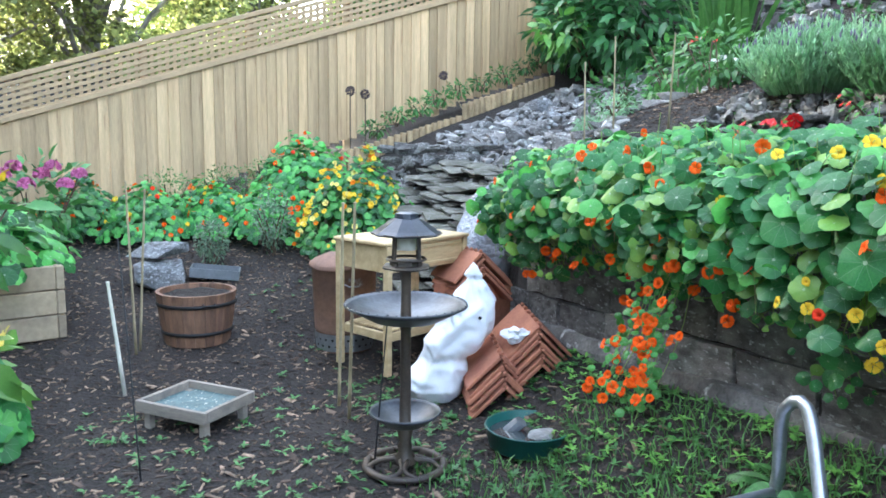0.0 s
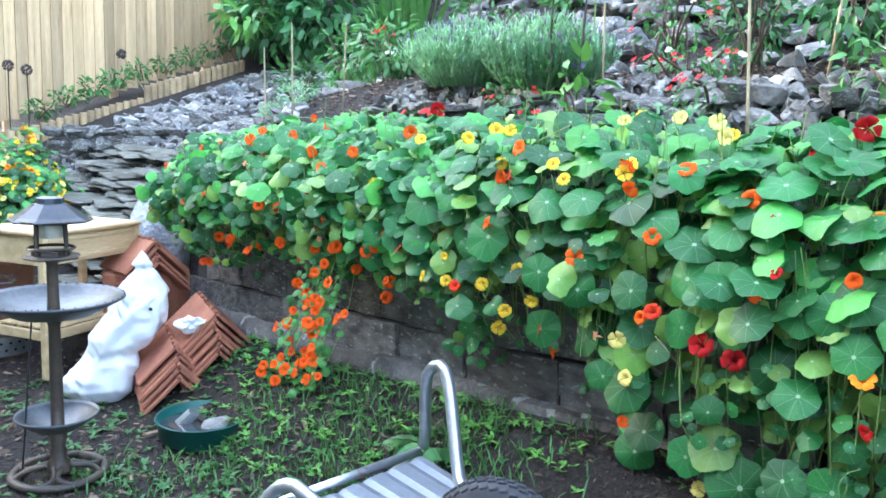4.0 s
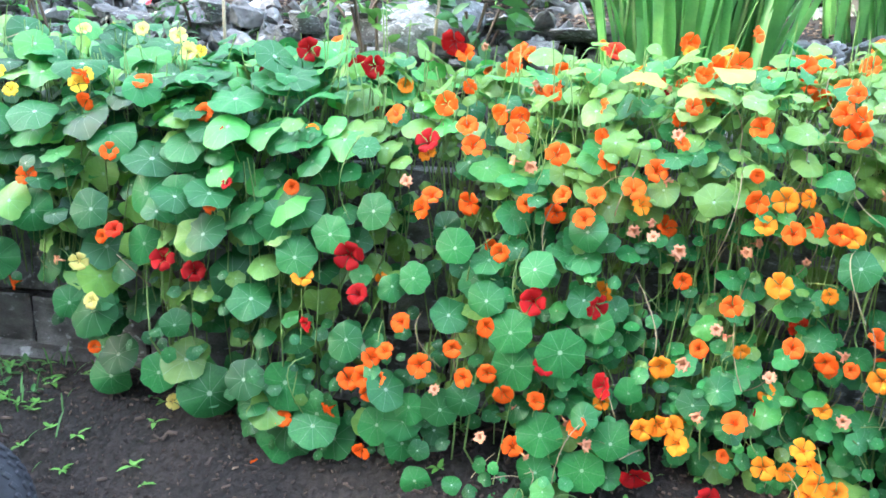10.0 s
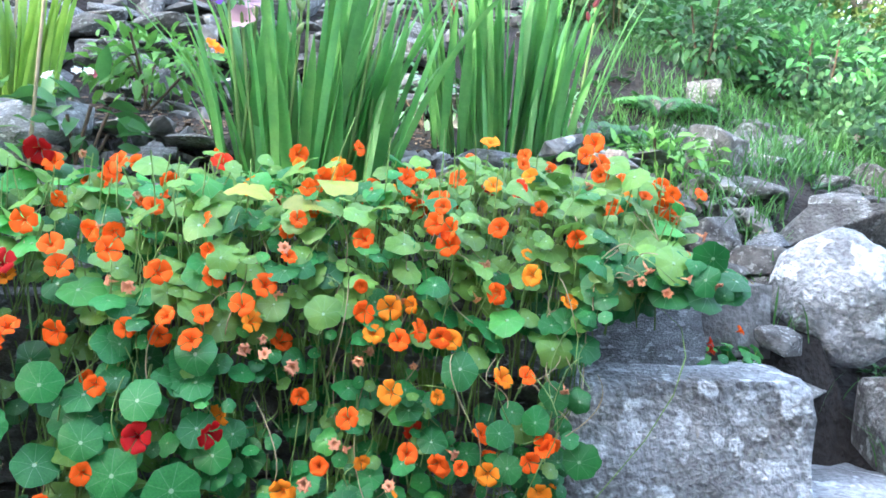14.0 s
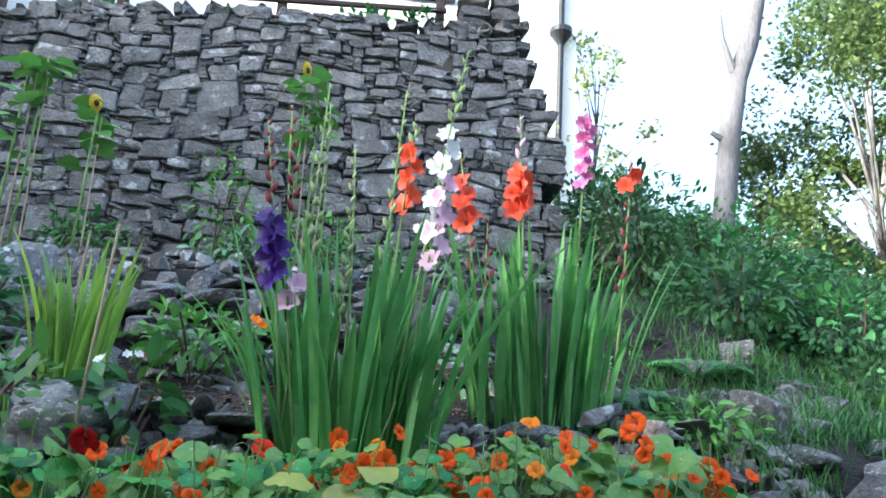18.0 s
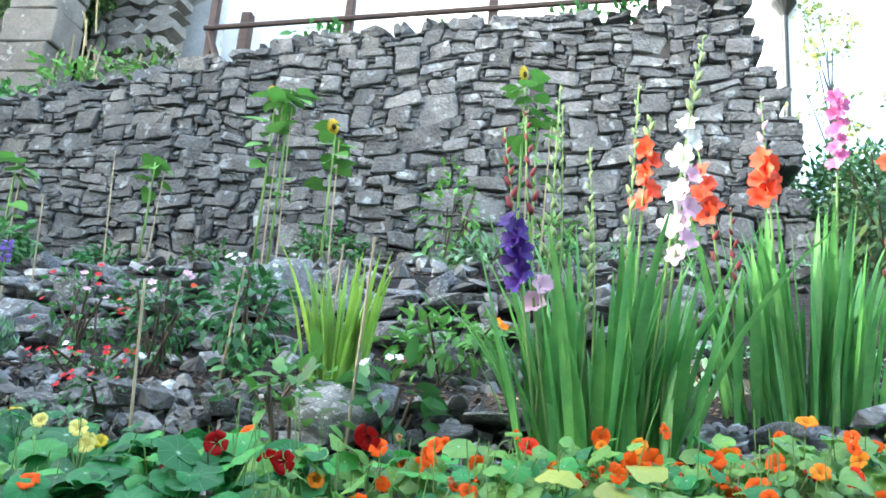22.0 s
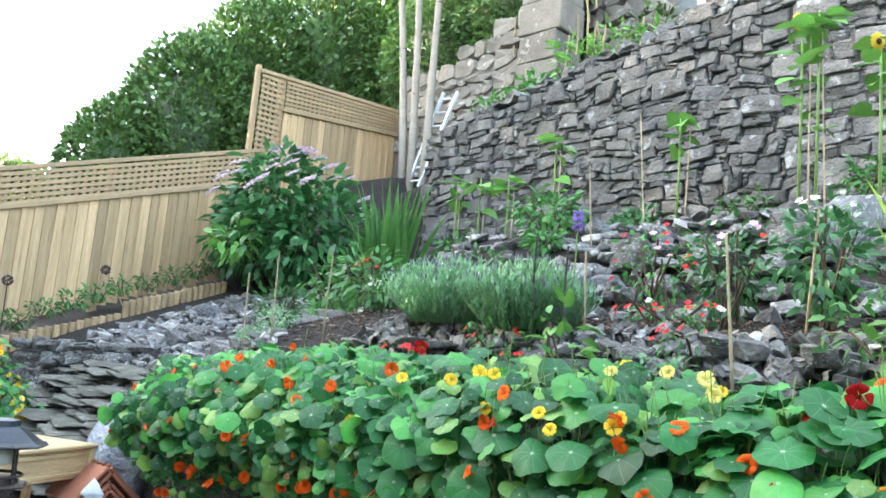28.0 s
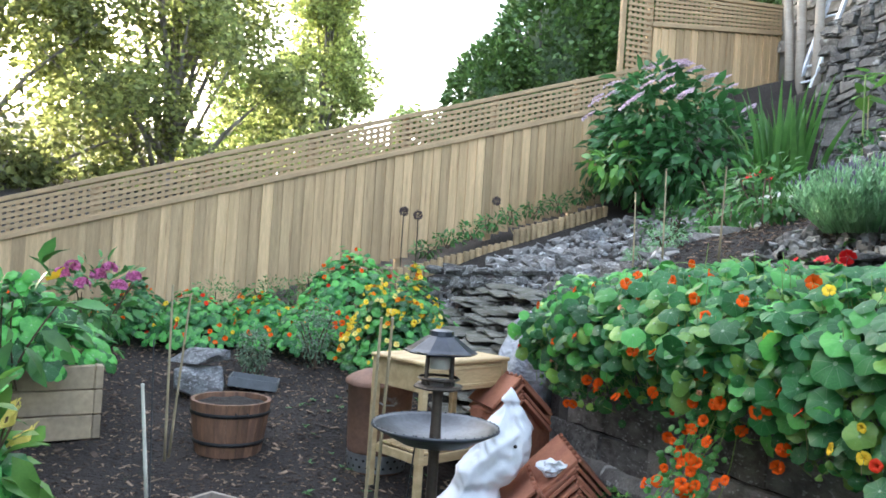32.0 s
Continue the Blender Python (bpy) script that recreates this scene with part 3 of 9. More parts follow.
def old_wall():
    """The older mortared walls beyond the tall wall's lower end."""
    w = thing("wall_old", pose(0, 0, 0), "old mortared stone wall and corner pier, ivy above", "wall", kind="structure")
    rng = random.Random(12)
    bm = bmesh.new()
    box(bm, 2.6, 0.4, 3.05, pose(-7.3, 7.14, 2.2))
    box(bm, 1.0, 0.4, 4.6, pose(-5.6, 8.16, 2.8))
    part("core", bm, mat("buff lime mortar", (0.24, 0.215, 0.175), 0.95, var=0.3, scale=5, fine=60, bump=0.6), w)
    heap = Heap()
    for x0, x1, yy, zt in ((-8.6, -6.1, 7.05, lambda x: 5.5 + 0.25 * (x + 8)), (-6.1, -5.2, 8.0, lambda x: 7.4)):
        z = 2.6 if yy < 8 else 4.0
        while z < 7.2:
            h = rng.uniform(0.12, 0.24)
            x = x0 + rng.uniform(0, 0.2)
            while x < x1:
                ww = rng.uniform(0.15, 0.45)
                if z + h < zt(x):
                    heap.add(*SHAPES[rng.randrange(16)], pose(x + ww / 2, yy + rng.uniform(-0.03, 0.03), z + h / 2, 0, rng.uniform(-4, 4), 0) @ Matrix.Diagonal((ww * 1.22, 0.3, h * 1.25, 1)))
                x += ww
            z += h
    heap.put("rubble", OLD, w, smooth=False)
    bm = bmesh.new()
    z = 3.6
    k = 0
    while z < 7.6:
        h = 0.3 + 0.05 * (k % 3)
        box(bm, 0.55 + 0.06 * (k % 2), 0.5, h - 0.008, pose(-5.93, 6.98, z, 0, 0, 4 * (k % 2)), bevel=0.014)
        z += h
        k += 1
    part("quoins", bm, OLD, w, "large dressed corner stones")
    bm = bmesh.new()
    box(bm, 1.3, 0.4, 4.2, pose(-5.75, 9.1, 4.0))
    part("rendered_face", bm, mat("stained old whitewash", (0.72, 0.72, 0.7), 0.9, var=0.2, scale=1.2, fine=20, bump=0.3, second=(0.4, 0.4, 0.4), spots=((0.3, 0.27, 0.24), 2.5, 0.58)), w,
         "peeling whitewashed wall face")


low_wall()
tall_wall()
fence()
house()
railing()
old_wall()


# ---- leaf and flower materials ----
def leaf_mat(name, base, second, vein=(0.45, 0.62, 0.4), veins=9, rough=0.42, trans=0.3, vary=0.25, spec=0.5):
    """A leaf with pale ribs that spread from its middle."""
    m = mat(name, base, rough, var=0.12, scale=14, fine=120, bump=0.12, depth=0.002, second=second, per_object=vary, per_island=vary, trans=trans, spec=spec)
    if not veins:
        return m
    n, l = m.node_tree.nodes, m.node_tree.links
    b = n["Principled BSDF"]
    col = b.inputs["Base Color"].links[0].from_socket
    uv = n.new("ShaderNodeUVMap")
    uv.uv_map = "leaf"
    sep = n.new("ShaderNodeSeparateXYZ")
    l.new(uv.outputs[0], sep.inputs[0])
    def calc(op, a, c=None):
        x = n.new("ShaderNodeMath")
        x.operation = op
        for s, v in zip(x.inputs, (a, c)):
            if v is None:
                continue
            if hasattr(v, "links"):
                l.new(v, s)
            else:
                s.default_value = v
        return x.outputs[0]
    u, v = calc("SUBTRACT", sep.outputs[0], 0.5), calc("SUBTRACT", sep.outputs[1], 0.5)
    r = calc("SQRT", calc("ADD", calc("MULTIPLY", u, u), calc("MULTIPLY", v, v)))
    a = calc("MULTIPLY", calc("ARCTAN2", v, u), veins / (2 * math.pi))
    f = calc("ABSOLUTE", calc("SUBTRACT", calc("FRACT", calc("ADD", a, 20.25)), 0.5))
    line = calc("LESS_THAN", calc("MULTIPLY", f, r), 0.0065)
    eye = calc("LESS_THAN", r, 0.045)
    fac = calc("MAXIMUM", calc("MULTIPLY", line, 0.3), calc("MULTIPLY", eye, 0.8))
    x = n.new("ShaderNodeMix")
    x.data_type = "RGBA"
    l.new(fac, x.inputs[0]), l.new(col, x.inputs[6])
    x.inputs[7].default_value = (*vein, 1)
    l.new(x.outputs[2], b.inputs["Base Color"])
    return m


def petal_mat(name, base, throat, rough=0.7):
    """A petal whose throat, near the middle, has its own colour."""
    m = mat(name, base, rough, var=0.06, scale=20, fine=150, bump=0.1, depth=0.002, per_object=0.1, trans=0.25, spec=0.2)
    n, l = m.node_tree.nodes, m.node_tree.links
    b = n["Principled BSDF"]
    col = b.inputs["Base Color"].links[0].from_socket
    uv = n.new("ShaderNodeUVMap")
    uv.uv_map = "leaf"
    d = n.new("ShaderNodeVectorMath")
    d.operation = "DISTANCE"
    l.new(uv.outputs[0], d.inputs[0])
    d.inputs[1].default_value = (0.5, 0.5, 0)
    r = n.new("ShaderNodeMapRange")
    r.inputs[1].default_value, r.inputs[2].default_value, r.inputs[3].default_value, r.inputs[4].default_value = 0.03, 0.13, 1, 0
    l.new(d.outputs["Value"], r.inputs[0])
    x = n.new("ShaderNodeMix")
    x.data_type = "RGBA"
    l.new(r.outputs[0], x.inputs[0]), l.new(col, x.inputs[6])
    x.inputs[7].default_value = (*throat, 1)
    l.new(x.outputs[2], b.inputs["Base Color"])
    return m


# base darkened for shaded lower leaves; the light copy carries the crest's sky brightness
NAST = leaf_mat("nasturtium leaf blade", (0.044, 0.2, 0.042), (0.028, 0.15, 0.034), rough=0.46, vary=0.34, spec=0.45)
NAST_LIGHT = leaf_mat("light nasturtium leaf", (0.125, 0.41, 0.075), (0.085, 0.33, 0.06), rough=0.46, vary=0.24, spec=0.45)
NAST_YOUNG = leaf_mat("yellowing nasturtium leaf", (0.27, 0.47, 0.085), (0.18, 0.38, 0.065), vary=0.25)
NAST_PALE = leaf_mat("dying pale leaf", (0.42, 0.42, 0.08), (0.32, 0.38, 0.07), veins=0)
STEM = mat("pale green stem", (0.26, 0.4, 0.11), 0.6, var=0.2, scale=8, bump=0, trans=0.2)
DRY = mat("dry straw stem", (0.45, 0.36, 0.2), 0.8, var=0.25, scale=8, bump=0)
ORANGE = petal_mat("orange petal", (0.92, 0.125, 0.003), (0.38, 0.03, 0.005))
AMBER = petal_mat("amber petal", (0.92, 0.27, 0.008), (0.4, 0.05, 0.01))
CRIMSON = petal_mat("crimson petal", (0.36, 0.004, 0.005), (0.12, 0.002, 0.004))
YELLOW = petal_mat("yellow petal", (0.9, 0.62, 0.04), (0.35, 0.03, 0.01))
LEMON = petal_mat("pale lemon petal", (0.92, 0.78, 0.22), (0.5, 0.1, 0.03))
SCARLET = petal_mat("scarlet petal", (0.78, 0.045, 0.01), (0.3, 0.01, 0.004))


def round_leaf(rng, sides=20):
    """A shield leaf, radius 1, lying on z = 0 and facing up: a round blade with shallow lobes, dished round its stalk."""
    lobes, ph = rng.choice((5, 6, 7)), rng.uniform(0, 6)
    deep = rng.uniform(0.04, 0.11)
    bend, fold = rng.choice((0.05, 0.14, 0.25, 0.42)), rng.uniform(0, math.pi)
    wave = rng.uniform(0.04, 0.1)
    cx, cy = rng.uniform(-0.12, 0.12), rng.uniform(0.0, 0.16)
    vs, uv = [(cx, cy, -0.05)], [(0.5, 0.5)]
    for r in (0.5, 1.0):
        for k in range(sides):
            a = 2 * math.pi * k / sides
            q = r * (1 + deep * r * (abs(math.cos(lobes * a / 2 + ph)) * 2 - 1) + 0.04 * r * math.cos(a * 2 + ph * 2) + rng.uniform(-0.012, 0.012))
            x, y = q * math.cos(a) + cx * (1 - r), q * math.sin(a) + cy * (1 - r)
            z = 0.1 * r - 0.17 * r * r + wave * r * r * math.cos(lobes * a + ph) - bend * (math.cos(a - fold) * q) ** 2
            vs.append((x, y, z))
            uv.append((0.5 + 0.5 * r * math.cos(a), 0.5 + 0.5 * r * math.sin(a)))
    fs = []
    for k in range(sides):
        j = (k + 1) % sides
        fs += [(0, 1 + k, 1 + j), (1 + k, 1 + sides + k, 1 + sides + j, 1 + j)]
    return np.array(vs), fs, uv


def ragged_leaf(rng, sides=20):
    """An older, torn and curled leaf with a notch."""
    vs, fs, uv = round_leaf(rng, sides)
    vs = vs.copy()
    ph = rng.uniform(0, 6)
    r = np.hypot(vs[:, 0], vs[:, 1])
    a = np.arctan2(vs[:, 1], vs[:, 0])
    k = 1 - 0.38 * np.maximum(0, np.cos(a - ph)) ** 8 * r - 0.2 * np.maximum(0, np.cos(a - ph - 2.3)) ** 6 * r
    vs[:, :2] *= k[:, None]
    vs[:, 2] += 0.22 * r * r * np.sin(2 * a + ph)
    return vs, fs, uv


def trumpet(rng, open_=1.0):
    """A five-petalled open flower, radius 1, facing up."""
    vs, fs, uv = [], [], []
    for p in range(5):
        a0 = 2 * math.pi * p / 5 + rng.uniform(-0.08, 0.08)
        tip = rng.uniform(0.88, 1.1)
        lift = rng.uniform(-0.12, 0.18)
        b = len(vs)
        twist = rng.uniform(-0.25, 0.25)
        for r, half, z in ((0.1, 0.05, -0.45), (0.3, 0.17, -0.06), (0.6, 0.43, 0.1), (0.86, 0.5, 0.14), (1.03, 0.33, 0.02)):
            for s in (-1, 0, 1):
                x, y = r * tip * open_, s * half
                zz = z + lift * r * r + twist * s * r * 0.4 - 0.07 * abs(s) * r + rng.uniform(-0.06, 0.06) * r + 0.35 * (1 - open_)
                px, py = x * math.cos(a0) - y * math.sin(a0), x * math.sin(a0) + y * math.cos(a0)
                vs.append((px, py, zz))
                uv.append((0.5 + 0.5 * px, 0.5 + 0.5 * py))
        for i in range(4):
            for j in range(2):
                q = b + 3 * i + j
                fs.append((q, q + 1, q + 4, q + 3))
    # the spur and calyx behind
    b = len(vs)
    for k in range(5):
        a = 2 * math.pi * k / 5
        vs.append((0.16 * math.cos(a), 0.16 * math.sin(a), -0.25))
        uv.append((0.5, 0.75))
    vs.append((0.1, 0, -1.0))
    uv.append((0.5, 0.8))
    fs += [(b + k, b + (k + 1) % 5, b + 5) for k in range(5)]
    return np.array(vs), fs, uv


LEAVES = [round_leaf(random.Random(i)) for i in range(10)]
RAGGED = [ragged_leaf(random.Random(30 + i)) for i in range(5)]
BLOOMS = [trumpet(random.Random(100 + i), (1, 1, 0.92, 0.8)[i]) for i in range(4)]


def uv_mesh(name, shape, material):
    h = Heap()
    h.add(shape[0], shape[1], None, shape[2])
    return h.mesh(name, material)


LEAF_MESHES = [uv_mesh("leaf", s, NAST) for s in LEAVES]
LEAF_YOUNG = [uv_mesh("leaf", s, NAST_YOUNG) for s in LEAVES[:3]]
FLOWERS = {}
for key, m in dict(orange=ORANGE, amber=AMBER, crimson=CRIMSON, yellow=YELLOW, lemon=LEMON, scarlet=SCARLET).items():
    FLOWERS[key] = [uv_mesh("flower", s, m) for s in BLOOMS]
    FLOWERS[key][0].name = key + "_flower"


def facing(p, n, spin, size):
    """A pose at p whose z points along n."""
    q = Vector(n).normalized().to_track_quat("Z", "Y").to_matrix().to_4x4()
    return Matrix.Translation(p) @ q @ Matrix.Rotation(spin, 4, "Z") @ Matrix.Diagonal((size, size, size, 1))


def stalk(heap, a, b, r, bow=0.3, seg=4, rng=random):
    """A thin bowed stem from a to b, three-sided."""
    a, b = Vector(a), Vector(b)
    mid = (a + b) / 2 + Vector((rng.uniform(-1, 1), rng.uniform(-1, 1), rng.uniform(-0.4, 1))) * (b - a).length * bow * 0.4
    pts = [a * (1 - t) ** 2 + mid * 2 * t * (1 - t) + b * t * t for t in (i / seg for i in range(seg + 1))]
    vs, fs = [], []
    d = (b - a).normalized()
    s = d.orthogonal().normalized()
    u = d.cross(s)
    for p in pts:
        vs += [p + s * r, p + (u * 0.87 - s * 0.5) * r, p - (u * 0.87 + s * 0.5) * r]
    for i in range(seg):
        for k in range(3):
            j = (k + 1) % 3
            fs.append((3 * i + k, 3 * i + j, 3 * i + 3 + j, 3 * i + 3 + k))
    heap.add([tuple(v) for v in vs], fs)


FADED = [uv_mesh("faded_flower", trumpet(random.Random(110 + i), 0.45), petal_mat("withered salmon petal", (0.78, 0.36, 0.2), (0.6, 0.3, 0.15))) for i in range(2)]


# ---- the nasturtiums that hang over the low wall ----
FOOT = [(-4.5, 0.66), (-4.1, 0.64), (-3.6, 0.66), (-3.0, 0.74), (-2.42, 0.78), (-2.13, 0.7), (-1.95, 0.56), (-1.7, 0.63), (-1.43, 0.57), (-1.24, 0.43), (-1.03, 0.36), (-0.85, 0.28), (-0.5, 0.18), (0.0, 0.16),
        (0.4, 0.24), (0.62, 0.4), (0.72, 0.55), (0.76, 1.16), (0.92, 1.2), (1.05, 1.27), (1.2, 1.25)]
CREST = [(-4.35, 1.08), (-4.05, 1.26), (-3.2, 1.33), (-2.0, 1.355), (-1.0, 1.33), (0.0, 1.36), (0.5, 1.41), (0.8, 1.43), (0.95, 1.4), (1.06, 1.33)]
LEAF_SIZE = [(-4.4, 0.04), (-2.4, 0.043), (-1.7, 0.05), (-1.3, 0.056), (-0.7, 0.054), (-0.45, 0.042), (-0.1, 0.034), (0.4, 0.03), (0.7, 0.034), (1.0, 0.038)]
# blooms that can be told apart: colour, then where each one stands
BLOOM_MARKS = (
    ("orange", ((-3.91, 1.76, 0.78), (-3.91, 1.87, 0.63), (-3.84, 1.87, 0.64), (-3.49, 1.75, 0.82), (-3.41, 1.76, 0.82), (-3.32, 1.88, 1.32), (-3.25, 1.78, 1.28), (-3.00, 1.87, 0.67), (-2.96, 1.76, 0.86), (-2.88, 1.87, 0.73), (-2.87, 1.70, 1.02), (-2.74, 1.77, 1.25), (-2.70, 1.71, 1.08), (-2.57, 1.76, 0.89), (-2.53, 1.75, 0.90), (-2.51, 1.83, 0.81), (-2.48, 1.78, 1.26), (-2.37, 1.87, 0.72), (-2.33, 1.74, 0.91), (-2.30, 1.90, 1.35), (-2.28, 1.81, 0.80), (-2.27, 1.73, 0.93), (-2.26, 1.87, 1.34), (-1.70, 1.76, 1.22))),
    ("orange", ((-1.67, 1.80, 1.31), (-1.37, 1.71, 1.03), (-1.27, 1.78, 1.28), (-1.25, 1.77, 1.22), (-1.15, 1.73, 1.11), (-1.10, 1.78, 1.28), (-0.93, 1.78, 1.22), (-0.87, 1.72, 1.02), (-0.67, 1.74, 0.53), (-0.50, 1.71, 0.67), (-0.47, 1.74, 0.49), (-0.47, 1.71, 0.68), (-0.46, 1.78, 1.26), (-0.45, 1.71, 0.73), (-0.45, 1.71, 0.65), (-0.43, 1.71, 0.68), (-0.42, 1.71, 0.75), (-0.39, 1.71, 0.82), (-0.37, 1.73, 1.07), (-0.37, 1.98, 1.41), (-0.35, 1.78, 1.29), (-0.35, 1.73, 1.10), (-0.34, 1.71, 0.73), (-0.30, 1.78, 1.25), (-0.28, 1.77, 1.21))),
    ("orange", ((-0.27, 1.74, 1.09), (-0.27, 1.71, 0.78), (-0.24, 1.98, 1.42), (-0.24, 1.71, 0.72), (-0.23, 1.78, 1.28), (-0.20, 1.71, 0.84), (-0.19, 1.71, 0.74), (-0.19, 1.72, 1.00), (-0.19, 1.79, 1.28), (-0.16, 2.12, 1.39), (-0.15, 1.71, 0.70), (-0.12, 1.73, 0.58), (-0.10, 1.77, 1.21), (-0.08, 1.75, 1.13), (-0.08, 1.71, 0.70), (-0.07, 2.01, 1.38), (-0.03, 1.74, 1.09), (-0.03, 1.81, 1.31), (-0.00, 1.77, 1.21), (0.01, 1.71, 0.66), (0.06, 1.75, 1.16), (0.10, 1.76, 1.20), (0.18, 1.87, 1.35), (0.19, 1.98, 1.42))),
    ("orange", ((0.24, 1.98, 1.43), (0.27, 1.71, 0.96), (0.28, 1.78, 1.30), (0.29, 1.74, 1.16), (0.31, 1.71, 0.73), (0.36, 1.73, 1.11), (0.39, 1.70, 0.90), (0.40, 1.74, 1.13), (0.42, 1.79, 1.34), (0.44, 1.73, 1.12), (0.44, 1.91, 1.39), (0.45, 1.70, 0.88), (0.45, 1.78, 1.30), (0.45, 1.78, 1.33), (0.49, 1.98, 1.44), (0.55, 1.75, 1.21), (0.55, 1.78, 1.34), (0.63, 1.70, 0.89), (0.66, 1.71, 0.92), (0.66, 1.73, 0.74), (0.67, 1.71, 0.92), (0.80, 1.98, 1.55), (0.84, 1.91, 1.41), (0.97, 1.98, 1.46), (1.01, 1.98, 1.41))),
    ("amber", ((-0.04, 2.06, 1.38), (0.04, 1.98, 1.39), (0.08, 1.75, 1.13), (0.14, 1.71, 0.68), (0.16, 1.70, 0.82), (0.17, 1.72, 0.69), (0.20, 1.71, 0.70), (0.21, 1.72, 0.66), (0.31, 1.74, 1.12), (0.34, 1.75, 1.17), (0.35, 1.72, 1.01), (0.38, 1.73, 0.64), (0.42, 1.73, 0.64), (0.44, 1.71, 0.70), (0.46, 1.73, 0.66), (0.47, 1.74, 0.60), (0.48, 1.74, 0.62), (0.52, 1.75, 0.61), (0.55, 1.71, 0.86), (0.62, 1.76, 1.25), (0.66, 1.72, 0.82))),
    ("crimson", ((-2.24, 1.98, 1.43), (-0.98, 1.70, 0.88), (-0.90, 1.71, 0.86), (-0.84, 1.91, 1.34), (-0.81, 2.11, 1.38), (-0.77, 1.98, 1.39), (-0.64, 1.99, 1.36), (-0.59, 1.96, 1.36), (-0.52, 1.71, 0.95), (-0.49, 1.70, 0.87), (-0.40, 1.98, 1.43), (-0.38, 1.77, 1.21), (-0.11, 1.71, 0.91), (-0.07, 1.71, 0.78), (0.02, 1.71, 0.92), (0.05, 1.70, 0.76), (0.14, 1.74, 0.56), (0.29, 1.75, 0.54))),
    ("faded", ((-0.41, 1.74, 1.12), (-0.30, 1.71, 0.68), (-0.19, 1.72, 0.59), (-0.15, 1.76, 1.18), (0.03, 1.72, 0.62), (0.07, 1.73, 1.08), (0.11, 1.73, 1.07), (0.13, 1.78, 1.27), (0.16, 1.73, 1.05), (0.20, 1.71, 0.83), (0.24, 1.71, 0.73), (0.25, 1.71, 0.91), (0.36, 1.71, 0.83), (0.50, 1.71, 0.77))),
    ("scarlet", ((-1.12, 1.71, 0.93),)),
    ("yellow", ((-2.27, 1.72, 1.16), (-2.12, 1.80, 1.32), (-1.91, 1.82, 1.33), (-1.88, 1.72, 0.88), (-1.84, 1.94, 1.36), (-1.72, 1.78, 1.26), (-1.71, 1.71, 0.90), (-1.69, 1.77, 0.76), (-1.63, 1.73, 0.83), (-1.52, 1.72, 0.88), (-1.52, 1.78, 1.27), (-1.47, 1.77, 1.23), (-1.28, 1.78, 1.26))),
    ("lemon", ((-1.43, 1.98, 1.40), (-1.25, 1.98, 1.41), (-1.21, 1.70, 0.84), (-1.19, 1.72, 0.74), (-1.16, 2.06, 1.37), (-1.14, 1.98, 1.40), (-1.13, 2.01, 1.36), (-1.00, 1.79, 0.49))),
)
